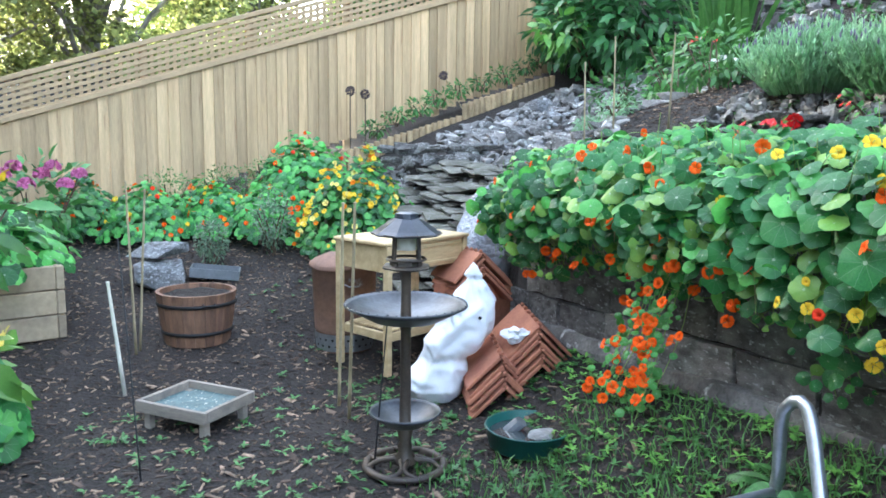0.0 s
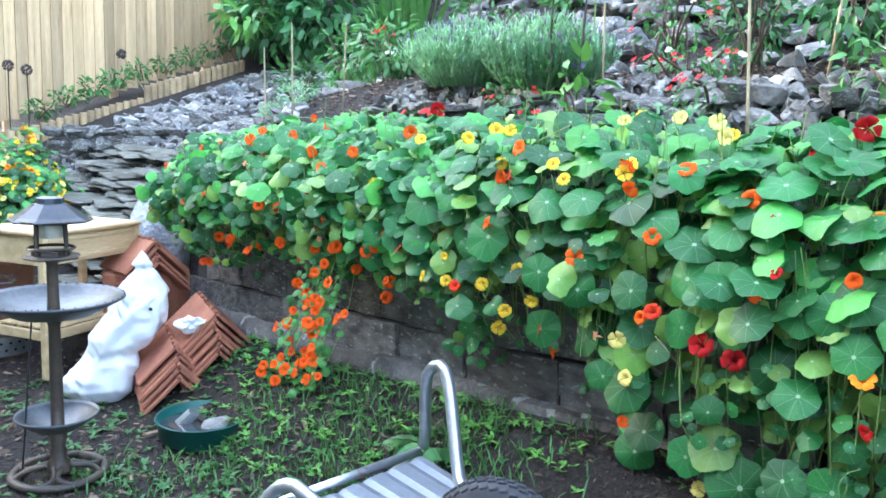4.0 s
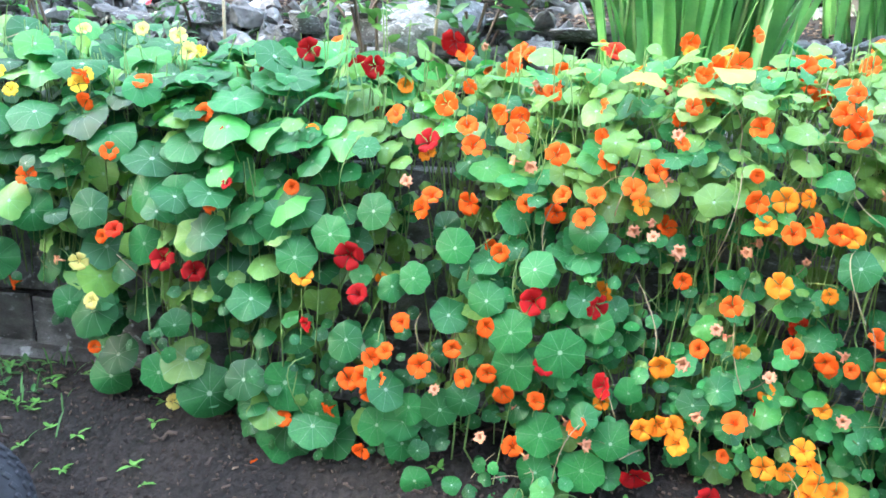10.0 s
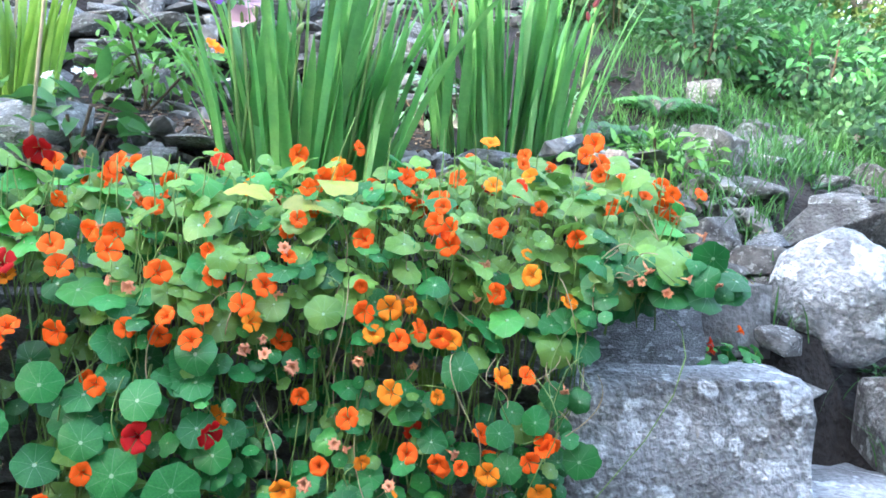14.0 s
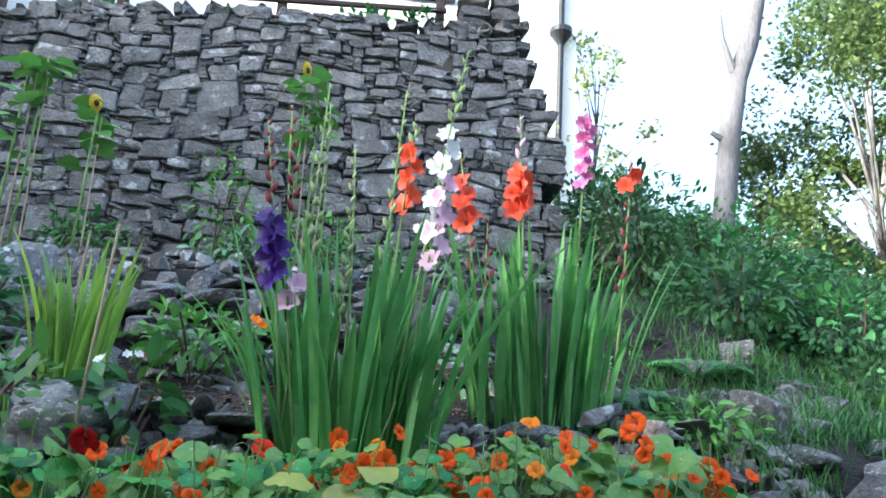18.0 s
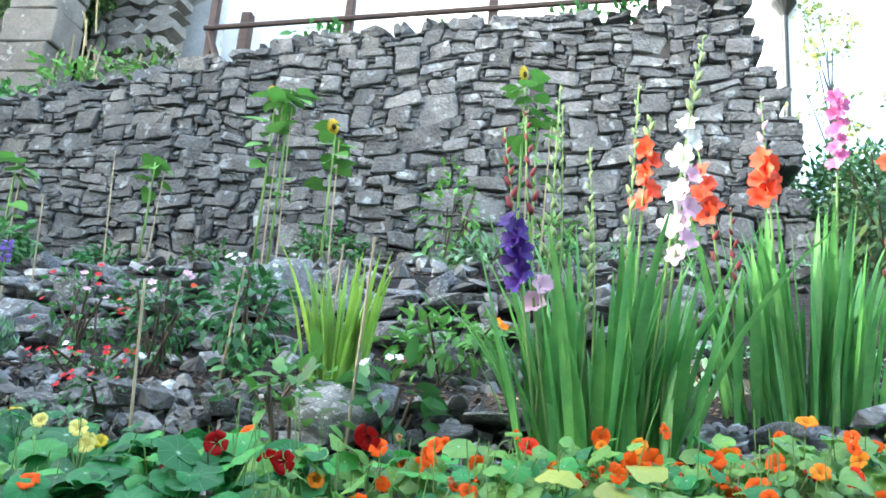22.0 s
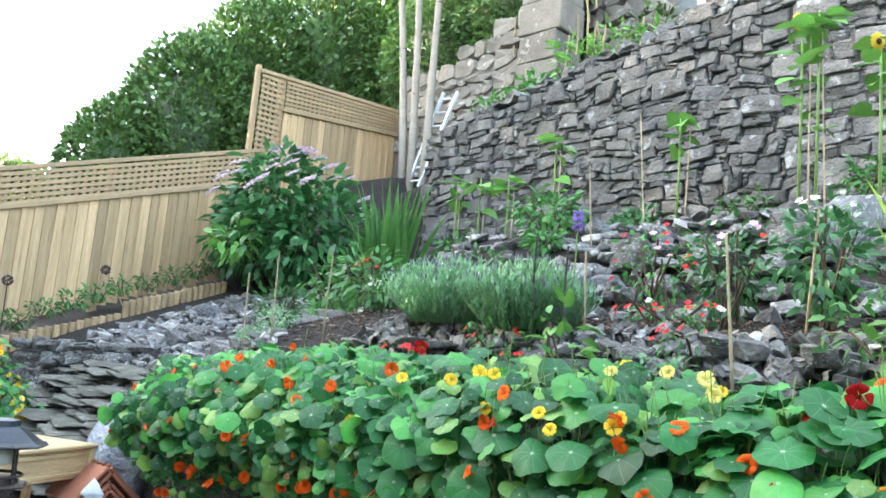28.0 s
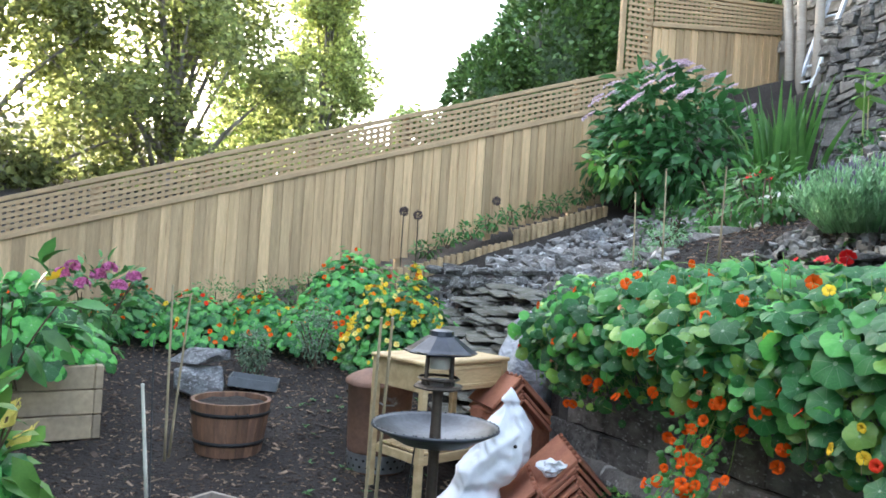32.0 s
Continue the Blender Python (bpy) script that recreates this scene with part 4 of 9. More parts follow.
# the large leaves that hang clear of the mass: place and radius
LEAF_MARKS = (
    ((-3.78, 1.84, 1.27, 0.073), (-3.15, 1.72, 1.12, 0.070), (-2.84, 1.74, 1.19, 0.064), (-2.50, 1.72, 1.16, 0.067), (-2.31, 1.77, 1.24, 0.060), (-2.09, 1.74, 1.19, 0.067), (-2.00, 1.72, 1.11, 0.071), (-1.89, 1.73, 1.16, 0.058), (-1.71, 1.71, 1.04, 0.067), (-1.65, 1.75, 1.19, 0.068), (-1.50, 1.73, 1.16, 0.057), (-1.50, 1.74, 0.80, 0.055), (-1.49, 1.70, 0.97, 0.053), (-1.39, 1.74, 1.18, 0.058), (-1.36, 1.70, 0.95, 0.056), (-1.31, 1.81, 1.31, 0.063), (-1.28, 1.74, 0.72, 0.044), (-1.23, 2.06, 1.38, 0.070), (-1.21, 1.80, 0.52, 0.057), (-1.20, 1.71, 0.97, 0.049), (-1.16, 1.74, 1.15, 0.061), (-1.05, 1.71, 0.90, 0.047)),
    ((-1.03, 1.71, 1.03, 0.056), (-1.03, 1.76, 0.57, 0.049), (-0.98, 1.87, 1.32, 0.056), (-0.96, 1.75, 1.15, 0.056), (-0.96, 1.72, 0.72, 0.036), (-0.95, 1.71, 1.02, 0.058), (-0.91, 1.71, 0.92, 0.041), (-0.89, 1.75, 0.55, 0.074), (-0.86, 1.79, 1.26, 0.062), (-0.77, 1.72, 0.99, 0.050), (-0.75, 1.85, 1.32, 0.062), (-0.71, 1.77, 1.20, 0.059), (-0.70, 1.72, 1.00, 0.052), (-0.68, 1.76, 0.47, 0.065), (-0.67, 1.73, 0.61, 0.058), (-0.66, 1.73, 1.04, 0.058), (-0.65, 1.71, 0.93, 0.047), (-0.59, 1.74, 0.55, 0.055), (-0.57, 1.71, 0.99, 0.044), (-0.52, 1.71, 0.75, 0.043), (-0.48, 1.73, 1.05, 0.041), (-0.44, 1.73, 0.56, 0.042)),
    ((-0.42, 1.71, 0.89, 0.031), (-0.37, 1.71, 0.92, 0.035), (-0.36, 1.72, 0.62, 0.036), (-0.29, 1.71, 0.64, 0.043), (-0.29, 1.72, 1.00, 0.040), (-0.24, 1.71, 0.67, 0.037), (-0.21, 1.71, 0.90, 0.039), (-0.15, 1.70, 0.84, 0.046), (-0.14, 1.71, 0.76, 0.050), (-0.11, 1.71, 0.98, 0.040), (-0.07, 1.72, 0.62, 0.049), (-0.04, 1.70, 0.81, 0.051), (-0.02, 1.73, 1.07, 0.041), (0.03, 1.73, 0.55, 0.047), (0.08, 1.71, 0.64, 0.040), (0.42, 1.75, 1.22, 0.032), (0.48, 1.71, 1.06, 0.037), (0.57, 1.70, 0.94, 0.029), (0.59, 1.71, 0.87, 0.029), (0.64, 1.70, 0.97, 0.029), (0.67, 1.70, 1.02, 0.029), (0.74, 1.71, 0.89, 0.037)),
)


def curtain(x, s, rng):
    """A place on the mass of leaves and the way it faces. s: 0 at the foot, 1 at the back of the crest."""
    zf, zc = lerp_table(FOOT, x), lerp_table(CREST, x)
    bulge = 0.065 * noise.noise((x * 1.7, s * 3, 7)) + 0.06 * noise.noise((x * 4, s * 7, 2))
    sway = 0.5 * noise.noise((x * 3, s * 4, 11))
    turn = -0.45 * max(-1.6, min(0.0, x + 1.2))
    if s < 0.72:
        k = s / 0.72
        z = zf + (zc - 0.08 - zf) * k
        y = 1.9 - 0.17 * math.sin(math.pi * max(0.0, min(1.0, k * 0.85))) ** 0.8 - bulge
        wild = 0.3 + 0.3 * smooth01(-1.6, -2.4, x)
        n = Vector((rng.gauss(0, wild) + turn + sway, -0.9 + rng.gauss(0, wild * 0.6), 0.5 + 0.8 * k * k + rng.gauss(0, wild * 1.1)))
    else:
        k = (s - 0.72) / 0.28
        z = zc - 0.06 + 0.08 * math.sin(k * math.pi * 0.8) + bulge * 0.5
        y = 1.8 + 0.6 * k
        n = Vector((rng.gauss(0, 0.5) + turn * 0.6 + sway * 0.8, -0.55 + 0.3 * k + rng.gauss(0, 0.42), 1))
    return Vector((x, y + rng.gauss(0, 0.025), z + rng.gauss(0, 0.03 if s > 0.7 else 0.015))), n


def leaf_share(x, s, z):
    """How thickly the leaves stand."""
    d = 1.0
    if s < 0.3 and x < -1.4:
        d *= 0.5
    if -2.1 < x < 0.2 and s < 0.45:
        d *= 0.6
    if -1.8 < x < -0.9 and s < 0.5:
        d *= 0.6
    if x > -0.6 and s < 0.62:
        d *= 0.75
    if x > 0.5 and 0.88 < z < 1.1:
        d *= 0.25
    if -1.3 < x < -0.3 and 0.3 < s < 0.66:
        d *= 0.55
    return d


def bloom_colour(x, s, rng):
    if x < -2.4:
        return rng.choices(("orange", "scarlet", "yellow"), (8, 1, 1))[0]
    if x < -1.25:
        return rng.choices(("orange", "yellow", "amber", "scarlet"), (3, 5, 2, 2))[0]
    if x < -0.7:
        return rng.choices(("crimson", "orange", "yellow", "lemon", "amber"), (3, 5, 2, 1, 2))[0]
    if s < 0.4:
        return rng.choices(("orange", "amber", "crimson"), (6, 4, 1))[0]
    return rng.choices(("orange", "amber", "crimson", "scarlet"), (12, 4, 0.4, 1))[0]


def bloom_count(x):
    return lerp_table([(-4.4, 24), (-3.0, 26), (-2.3, 22), (-1.5, 16), (-1.0, 10), (-0.5, 36), (0.0, 92), (0.6, 110), (0.95, 60), (1.3, 16)], x)


def wall_nasturtiums():
    rng = random.Random(21)
    step = 0.8
    x0 = -4.2
    lone = 0
    plants = []
    while x0 < 1.0:
        x1 = min(x0 + step, 1.03)
        tint = "orange" if x0 < -2.5 else ("yellow and orange" if x0 < -1.2 else "orange and crimson")
        plant = thing("nasturtium", pose((x0 + x1) / 2, 2.1, 1.05), f"trailing green nasturtium with {tint} flowers over the wall", "flower plant", "nasturtiums on the low wall")
        plants.append(plant)
        inv = plant.matrix_basis.inverted()
        green, young, light, stems, dry = Heap(), Heap(), Heap(), Heap(), Heap()
        size = lerp_table(LEAF_SIZE, (x0 + x1) / 2)
        count = int(4.2 * 1.6 * (x1 - x0) / (math.pi * size * size))
        for i in range(count):
            x, s = rng.uniform(x0, x1), rng.random() ** 0.85
            p, n = curtain(x, s, rng)
            if rng.random() > leaf_share(x, s, p.z):
                continue
            back = rng.random() < 0.42
            if back:
                p.y += rng.uniform(0.03, 0.12)
                p.z -= 0.03 * (s > 0.72)
            r = lerp_table(LEAF_SIZE, x) * rng.choice((0.42, 0.5, 0.6, 0.7, 0.8, 0.9, 1.0, 1.12)) * (0.8 if back else 1)
            if s < 0.25 and x < -0.6:
                r *= rng.choice((0.5, 0.7, 1.0))
            m = inv @ facing(p, n, rng.uniform(0, 6.28), r)
            old = rng.random() < (0.06 if x < -0.6 else 0.22)
            shape = RAGGED[rng.randrange(5)] if old else LEAVES[rng.randrange(10)]
            k = rng.randrange(10)
            # light and young leaves thicken towards the crest, painting its brighter sky light
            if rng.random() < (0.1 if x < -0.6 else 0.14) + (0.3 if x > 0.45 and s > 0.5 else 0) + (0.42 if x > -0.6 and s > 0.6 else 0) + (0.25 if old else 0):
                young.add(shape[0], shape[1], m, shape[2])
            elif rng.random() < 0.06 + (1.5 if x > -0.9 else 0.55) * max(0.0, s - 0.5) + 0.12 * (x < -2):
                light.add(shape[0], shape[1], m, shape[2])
            elif -1.5 < x < 0.75 and not back and not old and lone < 230 and rng.random() < 0.5:
                put("leaf", LEAF_MESHES[k], m, plant)
                lone += 1
            else:
                green.add(shape[0], shape[1], m, shape[2])
            if not back or rng.random() < 0.4:
                drop = rng.uniform(0.06, 0.22) if s > 0.4 else rng.uniform(-0.05, 0.08)
                root = Vector((p.x + rng.gauss(0, 0.03), max(p.y + rng.uniform(0.03, 0.09), 1.84), max(p.z - drop, lerp_table(FOOT, x))))
                stalk(stems, inv @ root, inv @ p, 0.0017, 0.25, 4, rng)
        for i in range(int(8 * (x1 - x0))):
            x = rng.uniform(x0, x1)
            if x > 0.7:
                continue
            pts = [curtain(x + 0.07 * math.sin(4 * q + i), 0.75 - 0.68 * q, rng)[0] + Vector((0, 0.04, 0)) for q in (0, 0.25, 0.5, 0.75, 1)]
            for a, b in zip(pts, pts[1:]):
                stalk(stems, inv @ a, inv @ b, 0.0026, 0.2, 3, rng)
        # older yellow-green leaves and upright stalks deep in the mass
        for i in range(int((60 if x0 < -1.9 else 230) * (x1 - x0))):
            x, k = rng.uniform(x0, x1), rng.uniform(0.3, 0.8)
            p, n = curtain(x, k, rng)
            if p.z < lerp_table(FOOT, x) + 0.1 or (x > 0.5 and p.z < 1.1):
                continue
            p.y += rng.uniform(0.05, 0.12)
            q = RAGGED[rng.randrange(5)]
            (young if rng.random() < 0.75 else green).add(q[0], q[1], inv @ facing(p, n + Vector((rng.gauss(0, 0.5), 0, rng.gauss(0, 0.5))), rng.uniform(0, 6), lerp_table(LEAF_SIZE, x) * rng.uniform(0.5, 0.9)), q[2])
            a = p + Vector((rng.gauss(0, 0.02), -0.02, rng.uniform(0.04, 0.14)))
            stalk(stems, inv @ (p - Vector((rng.gauss(0, 0.03), 0.01, rng.uniform(0.06, 0.2)))), inv @ a, 0.0018, 0.15, 4, rng)
        # small clover-like leaves low on the wall
        for i in range(int((30 if x0 < -1.2 else 260) * (x1 - x0))):
            x = rng.uniform(x0, min(x1, 0.72))
            p, n = curtain(x, rng.uniform(-0.06, 0.42), rng)
            q = LEAVES[rng.randrange(10)]
            green.add(q[0], q[1], inv @ facing(p + Vector((0, rng.uniform(-0.01, 0.05), 0)), n, rng.uniform(0, 6), rng.uniform(0.01, 0.02)), q[2])
        for i in range(int((14 if x0 < -1.0 else 170) * (x1 - x0))):
            x, s = rng.uniform(x0, x1), rng.uniform(0.15, 0.85)
            a = curtain(x, s, rng)[0]
            b = curtain(x + rng.gauss(0, 0.05), max(0.0, s - rng.uniform(0.02, 0.14)), rng)[0]
            stalk(dry if rng.random() < 0.4 else stems, inv @ (a + Vector((0, -0.015, 0))), inv @ b, 0.0014, 1.4, 7, rng)
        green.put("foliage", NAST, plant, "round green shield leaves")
        light.put("light_foliage", NAST_LIGHT, plant, "light green upper leaves, sky brightness put into their colour")
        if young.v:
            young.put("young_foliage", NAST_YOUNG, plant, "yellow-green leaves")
        stems.put("stem_tangle", STEM, plant)
        if dry.v:
            dry.put("dry_stem_tangle", DRY, plant, "straw-coloured curled stems")
        for i in range(int((3 if x0 < -0.8 else 36) * (x1 - x0))):
            p, nn = curtain(rng.uniform(x0, x1), rng.uniform(0.2, 0.95), rng)
            put("faded_flower", FADED[rng.randrange(2)], inv @ facing(p + Vector((0, -0.03, 0)), (rng.gauss(0, 1), -1, rng.gauss(-0.3, 0.6)), rng.uniform(0, 6), rng.uniform(0.014, 0.022)), plant, "withered pale salmon bloom")
        for i in range(int(bloom_count((x0 + x1) / 2) * (x1 - x0))):
            x = rng.uniform(x0, x1)
            s = rng.random() if x < -2.2 else rng.random() ** 0.6 if x < -0.4 or rng.random() < 0.6 else rng.uniform(0.72, 0.95)
            if s < 0.15 and -2.2 < x < -1.4:
                continue
            if x > 0.75 and s < 0.72:
                s = 0.75 + 0.2 * rng.random()
            col = bloom_colour(x, s, rng)
            p, nn = curtain(x, s, rng)
            p += Vector((rng.gauss(0, 0.02), -0.015 - rng.random() * 0.025, 0.01 + rng.gauss(0, 0.015)))
            nn = Vector((rng.gauss(0, 0.6), -1, 0.4 + rng.gauss(0, 0.45)))
            put("flower", FLOWERS[col][rng.randrange(4)], inv @ facing(p, nn, rng.uniform(0, 6), rng.uniform(0.016, 0.025)), plant)
        x0 = x1
    # the blooms and large leaves that stand out one by one
    def nearest(x):
        return min(plants, key=lambda o: abs(o.matrix_basis.translation.x - x))
    for col, places in BLOOM_MARKS:
        for x, y, z in places:
            near = nearest(x)
            m = near.matrix_basis.inverted() @ facing((x, y - 0.02, z), (-0.3 * x + rng.gauss(0, 0.5), -1, 0.3 + rng.gauss(0, 0.45)), rng.uniform(0, 6), rng.uniform(0.021, 0.026) * (1.2 if col == "crimson" else 0.9 if col in ("lemon", "yellow") else 1.0))
            if col == "faded":
                put("faded_flower", FADED[rng.randrange(2)], m, near, "withered pale salmon bloom")
            else:
                put("flower", FLOWERS[col][rng.randrange(3)], m, near)
    for run in LEAF_MARKS:
        for x, y, z, r in run:
            near = nearest(x)
            up = 0.3 + 1.6 * smooth01(1.0, 1.32, z)
            n = (-0.25 * (x + 0.3) + rng.gauss(0, 0.12), -1, up + rng.gauss(0, 0.1))
            put("leaf", LEAF_MESHES[rng.randrange(10)], near.matrix_basis.inverted() @ facing((x, y - 0.012, z), n, rng.uniform(0, 6), min(r, 0.056 if x < -2 else 0.07)), near)
    # three large yellowed leaves on the crest
    for x, y, z in ((0.05, 1.84, 1.38), (0.17, 1.82, 1.36), (0.22, 1.9, 1.41)):
        near = nearest(x)
        put("leaf", LEAF_YELLOW[rng.randrange(3)], near.matrix_basis.inverted() @ facing((x, y, z), (0.1, -0.3, 1), x * 30, 0.05), near, "large yellowed leaf")


LEAF_YELLOW = [uv_mesh("leaf", q, NAST_PALE) for q in RAGGED[:3]]
wall_nasturtiums()


# ---- things in the lower garden ----
BRONZE = mat("antique bronze resin", (0.085, 0.062, 0.042), 0.5, 0.25, var=0.35, scale=9, fine=70, bump=0.35, depth=0.004, second=(0.05, 0.04, 0.034))
SILVERED = mat("greyed basin resin", (0.085, 0.092, 0.105), 0.36, 0.25, var=0.35, scale=9, fine=60, bump=0.3, depth=0.003, second=(0.05, 0.052, 0.058))
PALEWOOD = mat("pale varnished pine", (0.6, 0.46, 0.25), 0.55, var=0.2, scale=3, fine=25, bump=0.2, depth=0.003, second=(0.46, 0.33, 0.17), stretch=(1, 6, 6))
RUST = mat("rusted galvanised steel", (0.28, 0.16, 0.105), 0.75, 0.3, var=0.3, scale=5, fine=40, bump=0.3, depth=0.003, second=(0.2, 0.12, 0.09), spots=((0.32, 0.33, 0.35), 5, 0.63))
ZINC = mat("bare galvanised steel", (0.45, 0.47, 0.5), 0.4, 0.8, var=0.2, scale=12, fine=60, bump=0.1, depth=0.002)
OAK = mat("weathered barrel oak", (0.22, 0.115, 0.065), 0.7, var=0.3, scale=4, fine=30, bump=0.4, depth=0.004, second=(0.13, 0.07, 0.045), per_object=0.2, stretch=(5, 5, 0.8))
IRON = mat("dark hoop iron", (0.03, 0.028, 0.028), 0.55, 0.5, var=0.3, scale=12, bump=0.2, depth=0.002)
TERRA = mat("terracotta ridge tile", (0.42, 0.17, 0.095), 0.85, var=0.22, scale=6, fine=60, bump=0.3, depth=0.004, second=(0.3, 0.115, 0.07), per_object=0.14)
SACK = mat("white woven sack", (0.83, 0.84, 0.87), 0.6, var=0.08, scale=5, fine=220, bump=0.25, depth=0.004)
GREENPAN = mat("dark green plastic", (0.018, 0.1, 0.085), 0.4, var=0.25, scale=6, fine=50, bump=0.1, depth=0.002)
GREYWOOD = mat("greyed bare timber", (0.32, 0.27, 0.22), 0.85, var=0.25, scale=4, fine=40, bump=0.4, depth=0.003, second=(0.22, 0.19, 0.16), stretch=(1, 5, 5), per_object=0.1)
SLEEPER = mat("pale planter timber", (0.4, 0.31, 0.2), 0.85, var=0.25, scale=4, fine=30, bump=0.4, depth=0.004, second=(0.28, 0.22, 0.15), per_object=0.15)
BAMBOO = mat("bamboo cane", (0.44, 0.36, 0.22), 0.55, var=0.2, scale=10, fine=60, bump=0.15, depth=0.002, per_object=0.15)
RUBBER = mat("black tyre rubber", (0.035, 0.036, 0.042), 0.75, var=0.3, scale=14, fine=90, bump=0.3, depth=0.002)
STEEL = mat("scratched steel tube", (0.5, 0.52, 0.56), 0.38, 0.85, var=0.2, scale=16, fine=80, bump=0.1, depth=0.001, spots=((0.28, 0.14, 0.08), 9, 0.64))
PLASTIC = mat("clear plastic lamp", (0.62, 0.6, 0.52), 0.25, var=0.1, scale=10, bump=0)
WATER = mat("murky water", (0.06, 0.07, 0.075), 0.05, var=0.2, scale=4, bump=0.05, depth=0.002, spec=0.8)
TARP = mat("grey plastic sheet", (0.48, 0.51, 0.56), 0.35, var=0.3, scale=5, fine=40, bump=0.7, depth=0.03, second=(0.14, 0.15, 0.17))


def bird_bath():
    b = thing("bird_bath", pose(-3.02, 0.86, ground_z(-3.02, 0.86) + 0.012) @ Matrix.Scale(0.9, 4), "bronze-coloured bird bath with lantern top on mulch", "bird bath")
    bm = bmesh.new()
    lathe(bm, [(0.155, 0.0), (0.187, 0.004), (0.19, 0.016), (0.18, 0.026), (0.158, 0.024), (0.155, 0.0)], 40)
    base = part("base_ring", bm, BRONZE, b, smooth=True)
    for k in range(8):
        bm = bmesh.new()
        a = k * math.pi / 4
        pts = []
        for i in range(9):
            t = i / 8
            r = 0.04 + 0.13 * t
            w = a + 0.34 * math.sin(t * math.pi) * (1 if k % 2 else -1)
            pts.append((r * math.cos(w), r * math.sin(w), 0.045 - 0.028 * t))
        tube(bm, pts, [0.011] * 9, 6)
        part("scroll", bm, BRONZE, base, smooth=True)
    bm = bmesh.new()
    lathe(bm, [(0.05, 0.02), (0.048, 0.05), (0.03, 0.07), (0.034, 0.1), (0.026, 0.12), (0.04, 0.19), (0.026, 0.2), (0.025, 0.3), (0.022, 0.62), (0.034, 0.66), (0.05, 0.675)], 20)
    part("stem", bm, BRONZE, b, smooth=True)
    def dish(name, r, z, d, n):
        bm = bmesh.new()
        prof = [(0.03, z - d), (r * 0.55, z - d * 0.72), (r * 0.88, z - d * 0.2), (r, z), (r * 0.985, z + 0.008), (r * 0.93, z - 0.004), (r * 0.8, z - d * 0.3), (r * 0.4, z - d * 0.62), (0.02, z - d * 0.7)]
        lathe(bm, prof, n)
        o = part(name, bm, SILVERED, b, "greyed shallow basin", smooth=True)
        return o
    dish("lower_basin", 0.158, 0.255, 0.075, 40)
    main = dish("upper_basin", 0.268, 0.735, 0.09, 56)
    for k in range(40):
        bm = bmesh.new()
        a = k * 2 * math.pi / 40
        bmesh.ops.create_uvsphere(bm, u_segments=5, v_segments=4, radius=0.0036, matrix=Matrix.Translation((0.262 * math.cos(a), 0.262 * math.sin(a), 0.744)))
        part("rim_bead", bm, SILVERED, main, smooth=True)
    bm = bmesh.new()
    lathe(bm, [(0.026, 0.66), (0.022, 0.74), (0.021, 0.87), (0.03, 0.89)], 18)
    part("upper_stem", bm, BRONZE, b, smooth=True)
    bm = bmesh.new()
    lathe(bm, [(0.02, 0.885), (0.1, 0.893), (0.108, 0.9), (0.1, 0.908), (0.075, 0.91), (0.072, 0.925), (0.0, 0.927)], 8)
    part("gallery_plate", bm, BRONZE, b)
    bm = bmesh.new()
    lathe(bm, [(0.082, 0.928), (0.09, 0.933), (0.082, 0.94)], 24)
    part("gallery_ring", bm, BRONZE, b)
    for k in range(4):
        a = k * math.pi / 2 + 0.5
        bm = bmesh.new()
        tube(bm, [(0.075 * math.cos(a), 0.075 * math.sin(a), 0.91), (0.07 * math.cos(a), 0.07 * math.sin(a), 1.055)], 0.009, 8)
        part("lantern_post", bm, BRONZE, b)
    bm = bmesh.new()
    lathe(bm, [(0.045, 0.975), (0.048, 0.98), (0.04, 1.05), (0.0, 1.055)], 16)
    part("lamp_glass", bm, PLASTIC, b, "milky plastic lamp cup", smooth=True)
    bm = bmesh.new()
    lathe(bm, [(0.15, 1.04), (0.156, 1.046), (0.13, 1.06), (0.06, 1.108), (0.052, 1.11), (0.05, 1.13), (0.03, 1.135), (0.0, 1.135)], 10)
    roof = part("roof", bm, mat("dark slate-grey resin", (0.05, 0.055, 0.068), 0.35, 0.3, var=0.3, scale=12, bump=0.2, depth=0.002), b, "dark tiled lantern roof")
    for k in range(8):
        for j in range(1):
            bm = bmesh.new()
            a0, a1 = k * math.pi / 4, (k + 1) * math.pi / 4
            t = j / 5
            r, z = 0.154 - 0.079 * t, 1.048 + 0.069 * t
            tube(bm, [(r * math.cos(a0), r * math.sin(a0), z), (r * math.cos(a1), r * math.sin(a1), z)], 0.003, 4)
            part("ridge_strip", bm, BRONZE, roof)


